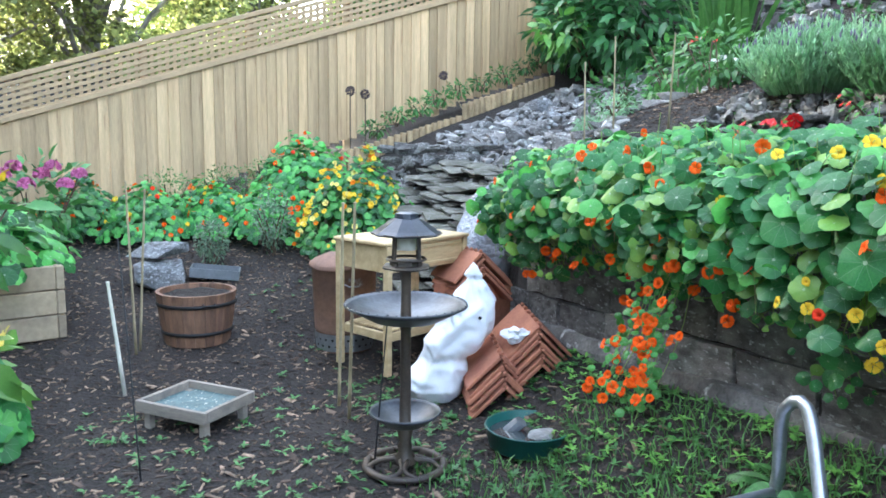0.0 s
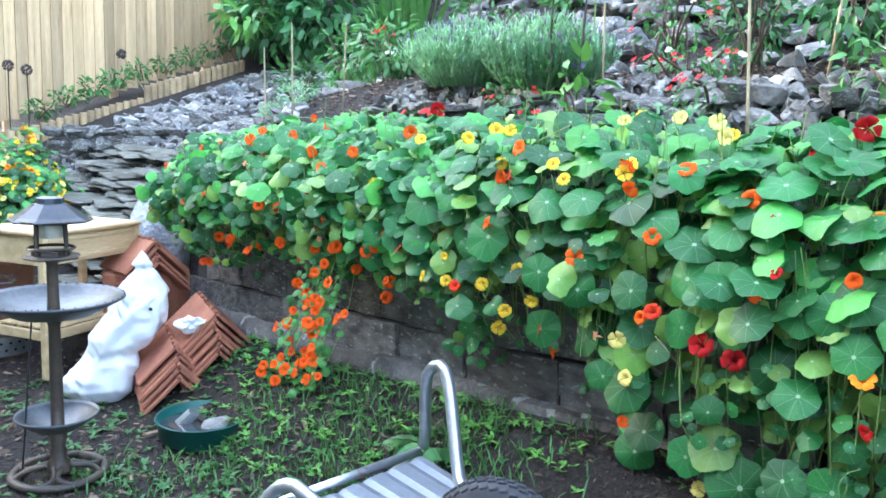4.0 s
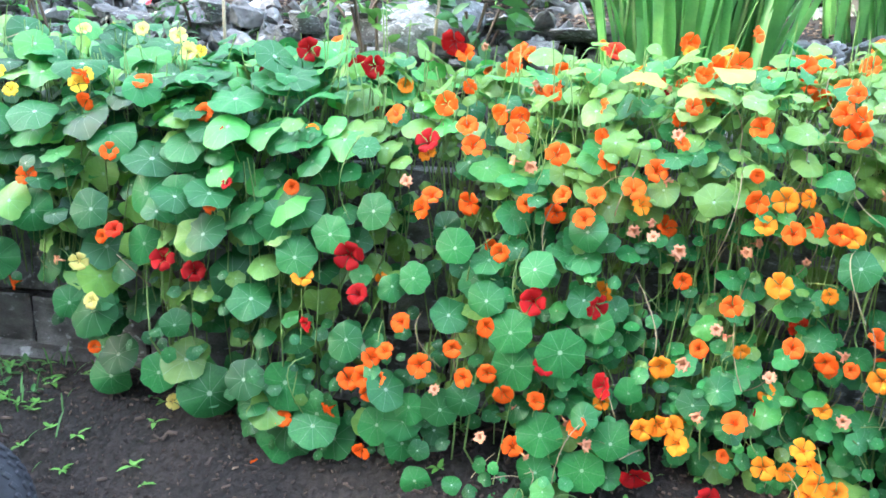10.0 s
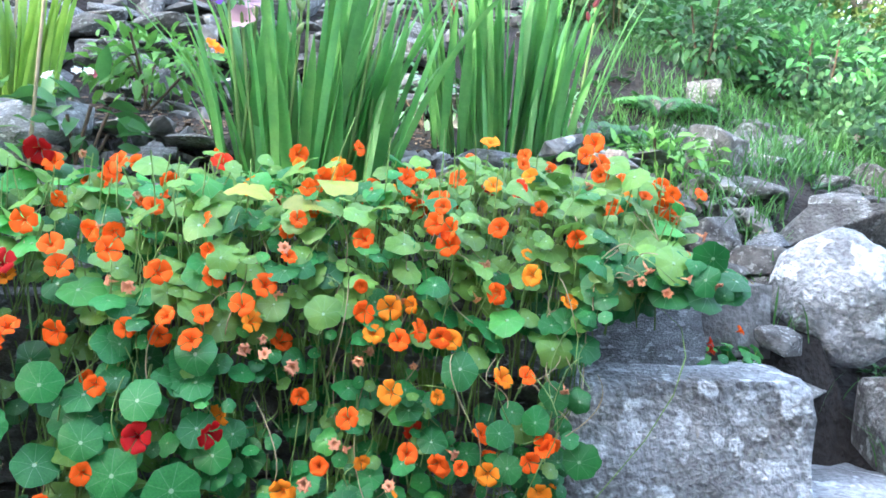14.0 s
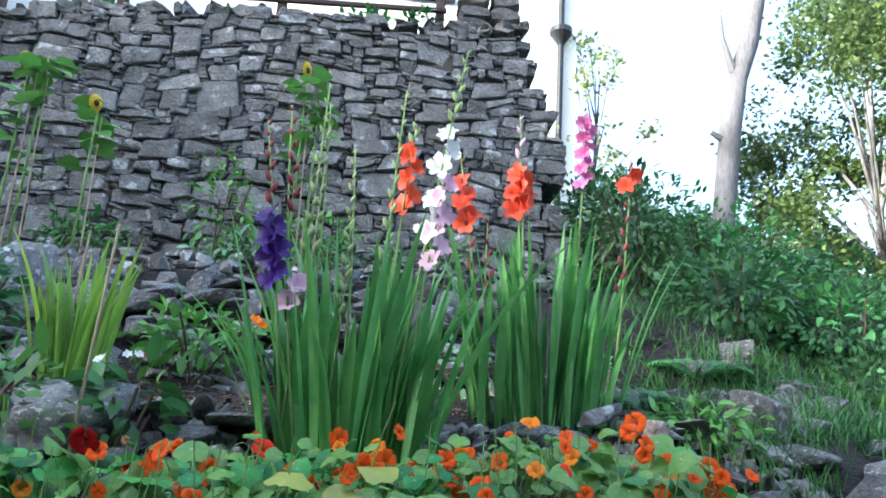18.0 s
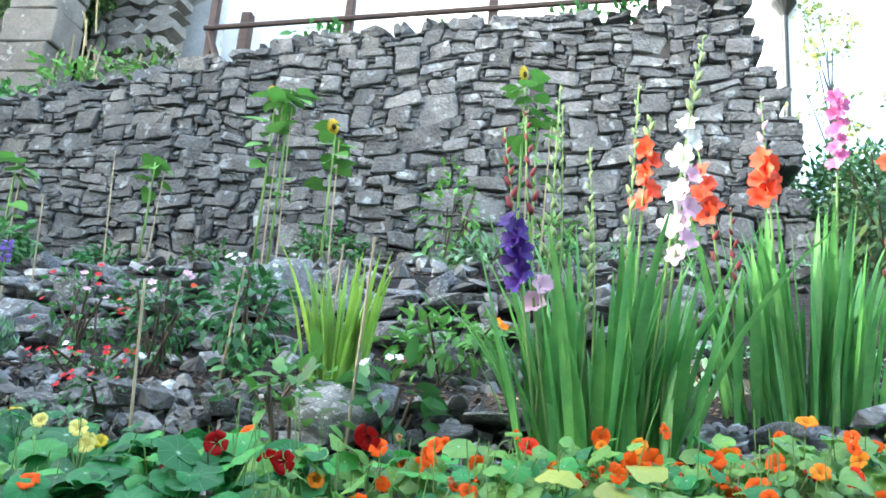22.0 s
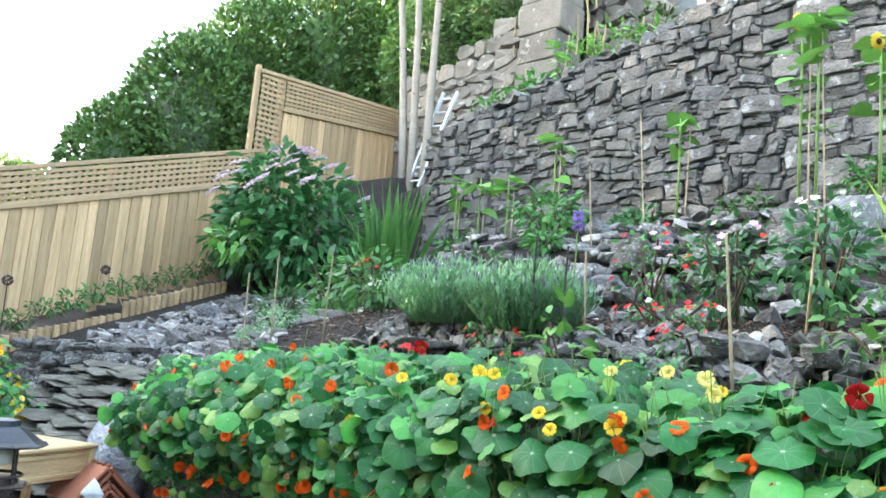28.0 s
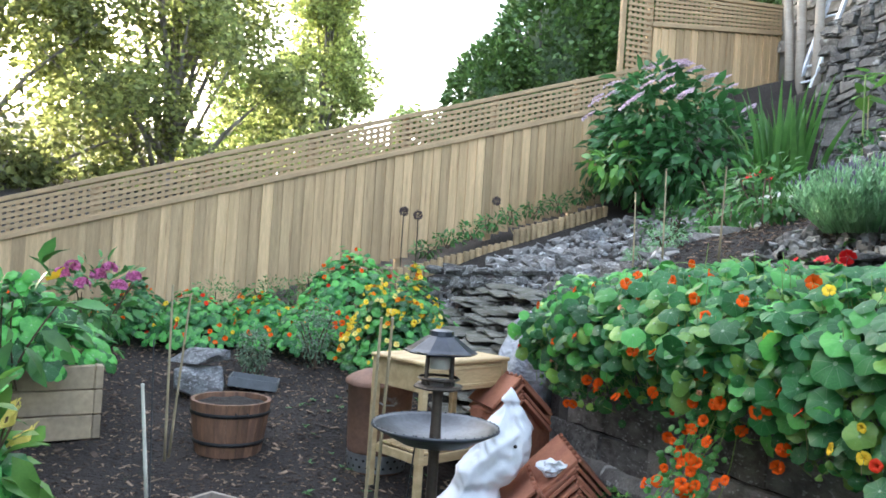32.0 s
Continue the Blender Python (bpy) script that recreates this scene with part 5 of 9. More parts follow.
def potting_table():
    t = thing("side_table", pose(-4.39, 1.31, 0.08, 0, 0, 116.5) @ Matrix.Diagonal((0.93, 0.93, 0.955, 1)), "pale pine side table with slatted lower shelf", "table")
    def piece(name, sx, sy, sz, x, y, z, bev=0.004, rx=0):
        bm = bmesh.new()
        box(bm, sx, sy, sz, pose(x, y, z, rx), bevel=bev)
        return part(name, bm, PALEWOOD, t)
    piece("tabletop", 0.72, 0.46, 0.022, 0, 0, 0.735, 0.006)
    for s in (-1, 1):
        piece("apron", 0.64, 0.018, 0.15, 0, s * 0.2, 0.583)
        piece("side_apron", 0.018, 0.382, 0.15, s * 0.32, 0, 0.583)
        for q in (-1, 1):
            piece("leg", 0.04, 0.04, 0.735, s * 0.325, q * 0.205, 0)
        piece("shelf_rail", 0.024, 0.37, 0.05, s * 0.3, 0, 0.19)
        piece("shelf_bearer", 0.58, 0.024, 0.05, 0, s * 0.19, 0.19)
        piece("moulding", 0.6, 0.008, 0.02, 0, -0.213, 0.6 if s < 0 else 0.7, 0.003)
    for k in range(9):
        piece("slat", 0.56, 0.03, 0.012, 0, -0.165 + k * 0.041, 0.242, 0.002)


def incinerator():
    b = thing("incinerator_bin", pose(-4.74, 1.06, 0.08) @ Matrix.Diagonal((0.94, 0.94, 0.84, 1)), "rusty galvanised incinerator bin with a bent lid", "bin")
    bm = bmesh.new()
    lathe(bm, [(0.175, 0), (0.18, 0.005), (0.186, 0.14), (0.19, 0.15), (0.19, 0.16), (0.205, 0.6), (0.212, 0.605), (0.212, 0.62), (0.2, 0.62)], 36)
    part("body", bm, RUST, b, smooth=True)
    bm = bmesh.new()
    lathe(bm, [(0.182, 0.012), (0.189, 0.135)], 36)
    band = part("perforated_band", bm, ZINC, b, "grey zinc foot band", smooth=True)
    for k in range(24):
        for j in range(2):
            bm = bmesh.new()
            a = (k + 0.5 * j) * 2 * math.pi / 24
            bmesh.ops.create_circle(bm, cap_ends=True, segments=8, radius=0.009, matrix=Matrix.Translation((0.1895 * math.cos(a), 0.1895 * math.sin(a), 0.05 + 0.045 * j)) @ Matrix.Rotation(a, 4, "Z") @ Matrix.Rotation(math.pi / 2, 4, "Y"))
            part("vent_hole", bm, BLACK, band)
    bm = bmesh.new()
    lathe(bm, [(0.222, 0.6), (0.224, 0.615), (0.19, 0.64), (0.1, 0.68), (0.05, 0.69), (0.0, 0.692)], 28)
    for v in bm.verts:
        v.co.z += 0.018 * noise.noise(v.co * 9)
    lid = part("lid", bm, RUST, b, "rust-brown dented lid", smooth=True)
    for s in (-1, 1):
        bm = bmesh.new()
        tube(bm, [(s * 0.2, -0.05, 0.5), (s * 0.235, -0.03, 0.49), (s * 0.235, 0.03, 0.49), (s * 0.2, 0.05, 0.5)], 0.006, 6)
        part("side_handle", bm, ZINC, b)


def barrel_tub():
    b = thing("barrel_tub", pose(-5.06, 0.23, 0.11) @ Matrix.Diagonal((0.93, 0.93, 0.78, 1)), "half-barrel oak planter filled with bark, iron hoops", "planter")
    n = 22
    for k in range(n):
        bm = bmesh.new()
        a = 2 * math.pi * k / n
        h = math.pi / n * 0.97
        ring = []
        for r0, r1, z in ((0.205, 0.18, 0), (0.232, 0.208, 0.19), (0.252, 0.228, 0.4)):
            ring.append([bm.verts.new((r * math.cos(a + s), r * math.sin(a + s), z)) for r, s in ((r0, -h), (r0, h), (r1, h), (r1, -h))])
        for p, q in zip(ring, ring[1:]):
            for i in range(4):
                bm.faces.new((p[i], p[(i + 1) % 4], q[(i + 1) % 4], q[i]))
        bm.faces.new(ring[-1])
        part("stave", bm, OAK, b)
    for z, r in ((0.1, 0.222), (0.315, 0.247)):
        bm = bmesh.new()
        lathe(bm, [(r, z - 0.014), (r + 0.004, z - 0.012), (r + 0.006, z + 0.014), (r + 0.001, z + 0.015)], 44)
        part("hoop", bm, IRON, b, smooth=True)
    bm = bmesh.new()
    tube(bm, [(0.25, 0.02, 0.34), (0.268, 0.02, 0.33), (0.268, 0.09, 0.33), (0.25, 0.09, 0.34)], 0.007, 6)
    part("handle", bm, IRON, b)
    bm = bmesh.new()
    lathe(bm, [(0.232, 0.36), (0.15, 0.375), (0.0, 0.38)], 24)
    for v in bm.verts:
        v.co.z += 0.02 * noise.noise(v.co * 20)
    part("soil", bm, SOIL, b, "dark bark filling")


def feeder_tray():
    t = thing("ground_feeder_tray", pose(-3.87, 0.13, ground_z(-3.87, 0.13) - 0.045, 0, 0, 44), "low grey wooden ground feeding tray with mesh base", "bird feeder")
    L, W = 0.4, 0.33
    for s in (-1, 1):
        for nm, sx, sy, x, y in (("long_side", L, 0.02, 0, s * W / 2), ("short_side", 0.02, W - 0.02, s * (L / 2 - 0.01), 0)):
            bm = bmesh.new()
            box(bm, sx, sy, 0.055, pose(x, y, 0.12), bevel=0.003)
            part(nm, bm, GREYWOOD, t)
        for q in (-1, 1):
            bm = bmesh.new()
            box(bm, 0.035, 0.035, 0.14, pose(s * (L / 2 - 0.04), q * (W / 2 - 0.035), 0), bevel=0.003)
            part("leg", bm, GREYWOOD, t)
    bm = bmesh.new()
    box(bm, L - 0.04, W - 0.02, 0.006, pose(0, 0, 0.132))
    part("mesh_floor", bm, mat("blue-green feeder mesh", (0.09, 0.15, 0.15), 0.6, var=0.4, scale=40, fine=200, bump=0.4, depth=0.003, spots=((0.5, 0.5, 0.42), 60, 0.62)), t, "blue-green mesh with scattered seed")


def cane(name, x, y, z0, h, lx, ly, r, m, label, cat="cane", group=""):
    c = thing(name, pose(x, y, z0), label, cat, group)
    bm = bmesh.new()
    n = max(2, int(h / 0.17))
    pts, rad = [], []
    for i in range(n):
        for d, k in ((0.0, 1.0), (0.94, 0.95), (0.965, 1.18), (0.985, 1.0)):
            t = (i + d) / n
            pts.append((lx * t, ly * t, h * t - 0.03))
            rad.append(r * k * (1 - 0.25 * t))
    tube(bm, pts, rad, 7)
    part("shaft", bm, m, c, smooth=True)
    return c


def sack():
    """A heavy white bag slumped against the tiles: a full lower lobe, a leaning upper lobe and a gathered peak."""
    s = thing("rubble_sack", pose(-3.81, 1.29, 0.03), "full white woven sack leaning on ridge tiles", "sack")
    side, deep = Vector((0.375, 0.927, 0)), Vector((0.927, -0.375, 0))
    mid = [(0, -0.01), (0.14, -0.01), (0.28, 0.04), (0.43, 0.1), (0.6, 0.175), (0.72, 0.19), (1, 0.185)]
    half = [(0, 0.13), (0.05, 0.165), (0.14, 0.18), (0.28, 0.145), (0.36, 0.148), (0.43, 0.162), (0.6, 0.155), (0.72, 0.13), (0.83, 0.09), (0.93, 0.045), (1, 0.006)]
    fat = [(0, 0.09), (0.1, 0.15), (0.28, 0.125), (0.45, 0.14), (0.65, 0.12), (0.85, 0.06), (1, 0.006)]
    bm = bmesh.new()
    rings = []
    n = 84
    for i in range(64):
        t = i / 63
        c = side * lerp_table(mid, t) + Vector((0, 0, 0.71 * t))
        w, d = lerp_table(half, t), lerp_table(fat, t)
        ring = []
        for k in range(n):
            a = 2 * math.pi * k / n
            ca, sa = math.cos(a), math.sin(a)
            p = deep * d * math.copysign(abs(ca) ** 0.75, ca) + side * w * math.copysign(abs(sa) ** 0.75, sa)
            q = c + p
            u, v, z = q.dot(side), q.dot(deep), q.z
            fold = 0.03 * abs(noise.noise((u * 4 + z * 5, z * 3 - u * 4, v * 3 + 2))) + 0.03 * abs(noise.noise((u * 9 - z * 7, z * 8 + u * 3, v * 6))) + 0.022 * abs(noise.noise((u * 22 + z * 10, z * 17, v * 12)))
            pinch = 0.03 * math.exp(-((t - 0.31) / 0.035) ** 2) * (1 if sa > -0.3 else 0.2)
            q -= p.normalized() * (fold + pinch) * (1 if t < 0.9 else 0.3)
            ring.append(bm.verts.new(q))
        rings.append(ring)
    for a, b in zip(rings, rings[1:]):
        for k in range(n):
            bm.faces.new((a[k], a[(k + 1) % n], b[(k + 1) % n], b[k]))
    bm.faces.new(rings[0][::-1])
    bm.faces.new(rings[-1])
    part("bag", bm, SACK, s, smooth=True)
    bm = bmesh.new()
    bmesh.ops.create_circle(bm, cap_ends=True, segments=10, radius=0.009, matrix=pose(0.19, 0.16, 0.45, 0, 90, -22))
    part("hole", bm, BLACK, s, "small torn hole")


def ridge_tile(parent, m):
    """One angled ridge tile: two slabs that meet on the ridge, 0.4 m long, with a row of combing along it."""
    key = "ridge_tile_mesh"
    if key not in bpy.data.meshes:
        bm = bmesh.new()
        for s in (-1, 1):
            box(bm, 0.4, 0.225, 0.016, pose(0, s * 0.079, -0.079 - 0.006, s * -45), bevel=0.003)
        for k in range(6):
            box(bm, 0.022, 0.026, 0.018, pose(-0.17 + k * 0.068, 0, 0.002), bevel=0.005, taper=0.6)
        me = bpy.data.meshes.new(key)
        bm.to_mesh(me)
        bm.free()
        me.materials.append(TERRA)
    return put("ridge_tile", bpy.data.meshes[key], m, parent)


def tile_stacks():
    rng = random.Random(4)
    for n, (x, y, z, turn, lean, count, sx, sz) in enumerate(((-3.63, 1.56, 0.24, -16, -2, 5, 0.016, 0.031), (-3.62, 1.74, 0.36, -14, -3, 6, 0.016, 0.034), (-4.26, 1.68, 0.64, 0, 4, 4, 0.012, 0.036))):
        st = thing("ridge_tile_stack", pose(x, y, z, 0, 0, turn), ("small", "tall", "rear")[n] + " stack of nested terracotta angle ridge tiles", "roof tiles", "stacks of ridge tiles")
        for k in range(count):
            m = pose(sx * (k - count / 2) + rng.uniform(-0.006, 0.006), rng.uniform(-0.006, 0.006), -sz * (k - count / 2), 0, -lean + rng.uniform(-2, 2), rng.uniform(-2, 2))
            ridge_tile(st, m)
    bm = bmesh.new()
    box(bm, 0.3, 0.36, 0.42, pose(0, 0, 0), bevel=0.01)
    tagged(part("brick_base", bm, TERRA), "reddish block that carries the rear ridge tiles", "block").matrix_basis = pose(-4.28, 1.7, 0.12, 0, 0, 30)
    rag = thing("plastic_scrap", pose(-3.55, 1.62, 0.4), "crumpled clear plastic scrap on the ridge tiles", "litter")
    bm = bmesh.new()
    bmesh.ops.create_icosphere(bm, subdivisions=3, radius=0.06)
    for v in bm.verts:
        v.co *= 1 + 0.7 * noise.noise(v.co * 30)
        v.co.z *= 0.6
    part("sheet", bm, SACK, rag)


def pan():
    p = thing("round_pan", pose(-3.07, 1.44, ground_z(-3.07, 1.44) - 0.02) @ Matrix.Diagonal((1.03, 1.03, 0.85, 1)), "dark green round plastic pan with water and a stone", "pan")
    bm = bmesh.new()
    lathe(bm, [(0.0, 0.003), (0.155, 0.0), (0.165, 0.01), (0.178, 0.1), (0.185, 0.105), (0.183, 0.112), (0.174, 0.108), (0.158, 0.02), (0.0, 0.015)], 48)
    part("bowl", bm, GREENPAN, p, smooth=True)
    bm = bmesh.new()
    lathe(bm, [(0.168, 0.068), (0.0, 0.068)], 40)
    part("water", bm, WATER, p, "dark standing water")
    bm = bmesh.new()
    tube(bm, [(-0.07, -0.06, 0.05), (-0.03, -0.02, 0.12)], [0.03, 0.028], 10)
    part("tin_can", bm, ZINC, p, "shiny tin")
    bm = bmesh.new()
    bmesh.ops.create_icosphere(bm, subdivisions=2, radius=0.06)
    for v in bm.verts:
        v.co = Vector((v.co.x * 0.8, v.co.y * 1.5, v.co.z * 0.5)) * (1 + 0.3 * noise.noise(v.co * 20)) + Vector((0.05, 0.06, 0.07))
    part("flat_stone", bm, STONE, p)


def wheelbarrow():
    w = thing("wheelbarrow", pose(0, 0, 0), "upturned wheelbarrow, steel tube legs and black tyre", "wheelbarrow")
    def bar(name, pts, r=0.019):
        bm = bmesh.new()
        q = [Vector(p) for p in pts]
        out = [q[0]]
        for a, b, c in zip(q, q[1:], q[2:]):
            out += [b.lerp(a, min(0.06 / max((a - b).length, 0.01), 0.45)), (b.lerp(a, 0.02 / max((a - b).length, 0.02)) + b.lerp(c, 0.02 / max((c - b).length, 0.02))) / 2, b.lerp(c, min(0.06 / max((c - b).length, 0.01), 0.45))]
        out.append(q[-1])
        tube(bm, out, r, 10)
        return part(name, bm, STEEL, w, smooth=True)
    bar("leg_loop", [(-2.02, 1.5, 0.16), (-1.86, 1.62, 0.34), (-1.85, 1.6, 0.6), (-1.79, 1.61, 0.655), (-1.74, 1.6, 0.6), (-1.6, 1.52, 0.36), (-1.3, 1.4, 0.28)])
    bar("leg_loop", [(-1.98, 0.85, 0.08), (-1.88, 1.0, 0.26), (-1.86, 1.06, 0.36), (-1.8, 1.08, 0.41), (-1.74, 1.09, 0.4), (-1.56, 1.13, 0.33), (-1.25, 1.25, 0.27)])
    bar("cross_tube", [(-1.83, 1.57, 0.36), (-1.86, 1.02, 0.32)], 0.014)
    # the underside of the tray, grey corrugated steel
    tray = bmesh.new()
    a, b, c, d = Vector((-1.8, 1.55, 0.36)), Vector((-1.83, 1.04, 0.3)), Vector((-1.28, 1.08, 0.3)), Vector((-1.35, 1.5, 0.36))
    n = 24
    top, bot = [], []
    for i in range(n + 1):
        t = i / n
        g = 0.006 if i % 4 == 2 else 0
        p, q = a.lerp(b, t), d.lerp(c, t)
        top.append((tray.verts.new(p - Vector((0, 0, g))), tray.verts.new(q - Vector((0, 0, g)))))
        bot.append((tray.verts.new(p + Vector((-0.06, 0, -0.3))), tray.verts.new(q + Vector((0.06, 0, -0.3)))))
    for i in range(n):
        tray.faces.new((top[i][0], top[i + 1][0], top[i + 1][1], top[i][1]))
        tray.faces.new((bot[i][0], top[i][0], top[i][1], bot[i][1])) if i == 0 else None
        tray.faces.new((top[i][0], bot[i][0], bot[i + 1][0], top[i + 1][0]))
        tray.faces.new((top[i][1], top[i + 1][1], bot[i + 1][1], bot[i][1]))
    tray.faces.new((top[n][0], bot[n][0], bot[n][1], top[n][1]))
    part("tray", tray, mat("dull grey tray steel", (0.2, 0.22, 0.26), 0.45, 0.5, var=0.15, scale=8, bump=0.1, depth=0.001), w, "grey corrugated steel tray")
    # the wheel
    m = pose(-1.27, 1.34, 0.335, 86, 0, 20)
    bm = bmesh.new()
    prof = [(0.115, -0.03), (0.15, -0.045), (0.178, -0.036), (0.19, -0.015), (0.19, 0.015), (0.178, 0.036), (0.15, 0.045), (0.115, 0.03)]
    lathe(bm, prof, 44, m)
    tyre = part("tyre", bm, RUBBER, w, "black knobbly tyre", smooth=True)
    lug = bmesh.new()
    box(lug, 0.011, 0.02, 0.008, None, bevel=0.002)
    me = bpy.data.meshes.new("tread_block")
    lug.to_mesh(me)
    lug.free()
    me.materials.append(RUBBER)
    for k in range(44):
        for j, z in enumerate((-0.03, -0.01, 0.01, 0.03)):
            t = 2 * math.pi * (k + 0.5 * (j % 2)) / 44
            r = 0.189 if abs(z) < 0.02 else 0.179
            put("tread_block", me, m @ Matrix.Rotation(t, 4, "Z") @ pose(r, 0, z, 0, 90 - (0 if abs(z) < 0.02 else math.copysign(28, z)), 0) @ pose(0, 0, -0.001, 0, 0, 20), tyre)
    bm = bmesh.new()
    lathe(bm, [(0.02, -0.03), (0.05, -0.02), (0.11, -0.032), (0.118, -0.026), (0.118, 0.026), (0.11, 0.032), (0.05, 0.02), (0.02, 0.03)], 32, m)
    part("rim", bm, mat("red wheel rim", (0.3, 0.05, 0.03), 0.4, 0.2, var=0.2, bump=0.1), w, smooth=True)


def rock_shape(rng, flat=0.6, rough=0.35):
    """An angular broken block, unit size: the hull of points strewn over a skewed box."""
    bm = bmesh.new()
    sk = rng.uniform(-0.25, 0.25)
    for k in range(15):
        p = Vector((rng.uniform(-1, 1), rng.uniform(-1, 1), rng.uniform(-1, 1)))
        m = max(abs(p.x), abs(p.y), abs(p.z))
        p = p / m * rng.uniform(0.42, 0.52)
        bm.verts.new((p.x + sk * p.z, p.y, p.z * flat * 1.3))
    bm.verts.ensure_lookup_table()
    hull = bmesh.ops.convex_hull(bm, input=bm.verts[:])
    loose = [v for v in bm.verts if not v.link_faces]
    bmesh.ops.delete(bm, geom=loose, context="VERTS")
    bmesh.ops.dissolve_limit(bm, angle_limit=0.3, verts=bm.verts[:], edges=bm.edges[:])
    bmesh.ops.bevel(bm, geom=bm.edges[:], offset=0.025, segments=1, affect="EDGES", clamp_overlap=True)
    off = Vector((rng.uniform(0, 50), rng.uniform(0, 50), rng.uniform(0, 50)))
    for v in bm.verts:
        v.co += Vector((noise.noise(v.co * 5 + off), noise.noise(v.co * 5 - off), noise.noise(v.co * 5 + off * 2))) * 0.03
    bmesh.ops.triangulate(bm, faces=bm.faces[:])
    return bm


def rock_mesh(name, seed, flat, material, rough=0.35):
    bm = rock_shape(random.Random(seed), flat, rough)
    me = bpy.data.meshes.new(name)
    bm.to_mesh(me)
    bm.free()
    me.materials.append(material)
    return me


ROCKS = [rock_mesh("rock", 200 + i, (0.5, 0.65, 0.35, 0.8)[i % 4], ROCKY) for i in range(12)]
PATHSTONE = mat("mossy path slab", (0.17, 0.16, 0.135), 0.9, var=0.4, scale=5, fine=40, bump=0.8, depth=0.01, second=(0.09, 0.092, 0.062), spots=((0.27, 0.265, 0.25), 8, 0.6), per_object=0.25)
PATH_MESHES = [rock_mesh("path_stone", 202 + 4 * i, 0.35, PATHSTONE) for i in range(3)]
PALE_ROCKS = [rock_mesh("pale_rock", 300 + i, (0.6, 0.75, 0.5)[i % 3], GRANITE) for i in range(6)]


def rock(x, y, z, sx, sy, sz, k, pale=False, turn=0, label="", group="rockery stones", tilt=0):
    me = (PALE_ROCKS if pale else ROCKS)[k % (6 if pale else 12)]
    ob = put("boulder" if max(sx, sy) > 0.3 else "rock", me, pose(x, y, z, tilt, 0, turn) @ Matrix.Diagonal((sx, sy, sz, 1)))
    return tagged(ob, label or ("pale lichened rock in the rockery bank" if pale else "grey slatey rock in the rockery bank"), "rock", group)


bird_bath()
potting_table()
incinerator()
barrel_tub()
feeder_tray()
sack()
tile_stacks()
pan()
wheelbarrow()
cane("bamboo_cane", -3.85, 0.8, 0.02, 1.06, 0.1, 0.0, 0.009, BAMBOO, "bamboo cane standing by the side table", "cane", "bamboo canes")
cane("bamboo_cane", -3.66, 0.8, 0.02, 1.08, 0.12, 0.0, 0.009, BAMBOO, "bamboo cane standing by the side table", "cane", "bamboo canes")
cane("bamboo_cane", -4.9, -0.12, 0.12, 1.0, 0.0, -0.02, 0.008, BAMBOO, "bamboo cane in the mulch before the tub", "cane", "bamboo canes")
cane("bamboo_cane", -4.95, -0.1, 0.12, 0.95, 0.02, 0.06, 0.008, BAMBOO, "bamboo cane in the mulch before the tub", "cane", "bamboo canes")
cane("white_stick", -4.39, -0.18, 0.03, 0.62, 0.0, -0.06, 0.011, mat("white peeled stick", (0.85, 0.82, 0.7), 0.6, var=0.1, bump=0.2), "white peeled stick pushed into the mulch", "stick")
cane("metal_rod", -3.27, -0.12, 0.02, 0.95, -0.3, -0.05, 0.004, BLACK, "thin black metal garden rod", "rod", "thin metal rods")
cane("metal_rod", -3.06, 0.74, 0.02, 0.68, 0.0, 0.06, 0.004, BLACK, "thin black metal rod beside the bird bath", "rod", "thin metal rods")
for i, (x, y, z, sx, sy, sz) in enumerate(((-5.97, 0.06, 0.37, 0.36, 0.4, 0.24), (-6.0, 0.08, 0.54, 0.32, 0.38, 0.2))):
    rock(x, y, z, sx, sy, sz, 1 + i, True, 40 * i, "pale banded stone, one stacked on another", "stacked stones")


def small_tray():
    t = thing("seed_tray", pose(-6.0, 0.43, 0.33, 0, 6, 80), "small grey plastic seed tray lying on the mulch", "tray")
    for nm, sx, sy, sz, x, y, z in (("floor", 0.34, 0.22, 0.006, 0, 0, 0), ("long_side", 0.34, 0.008, 0.06, 0, 0.107, 0.006), ("long_side", 0.34, 0.008, 0.06, 0, -0.107, 0.006),
                                    ("short_side", 0.008, 0.2, 0.06, 0.166, 0, 0.006), ("short_side", 0.008, 0.2, 0.06, -0.166, 0, 0.006)):
        bm = bmesh.new()
        box(bm, sx, sy, sz, pose(x, y, z))
        part(nm, bm, mat("dark grey tray plastic", (0.17, 0.18, 0.19), 0.5, var=0.2, bump=0.1) if nm == "floor" else bpy.data.materials["dark grey tray plastic"], t)


small_tray()


def planter_box():
    p = thing("raised_planter", pose(-5.5, -1.12, 0.14, 0, 0, 16), "raised bed of pale timber boards, planted", "planter")
    for k in range(3):
        z = 0.01 + k * 0.145
        for s in (-1, 1):
            bm = bmesh.new()
            box(bm, 0.9, 0.045, 0.14, pose(0, s * 0.5, z), bevel=0.006)
            part("board", bm, SLEEPER, p)
            bm = bmesh.new()
            box(bm, 0.045, 0.95, 0.14, pose(s * 0.43, 0, z), bevel=0.006)
            part("end_board", bm, SLEEPER, p)
    for s in (-1, 1):
        for q in (-1, 1):
            bm = bmesh.new()
            box(bm, 0.06, 0.06, 0.42, pose(s * 0.38, q * 0.45, 0), bevel=0.005)
            part("corner_post", bm, SLEEPER, p)
    bm = bmesh.new()
    box(bm, 0.8, 0.9, 0.36, pose(0, 0, 0.01))
    part("soil", bm, SOIL, p)


planter_box()


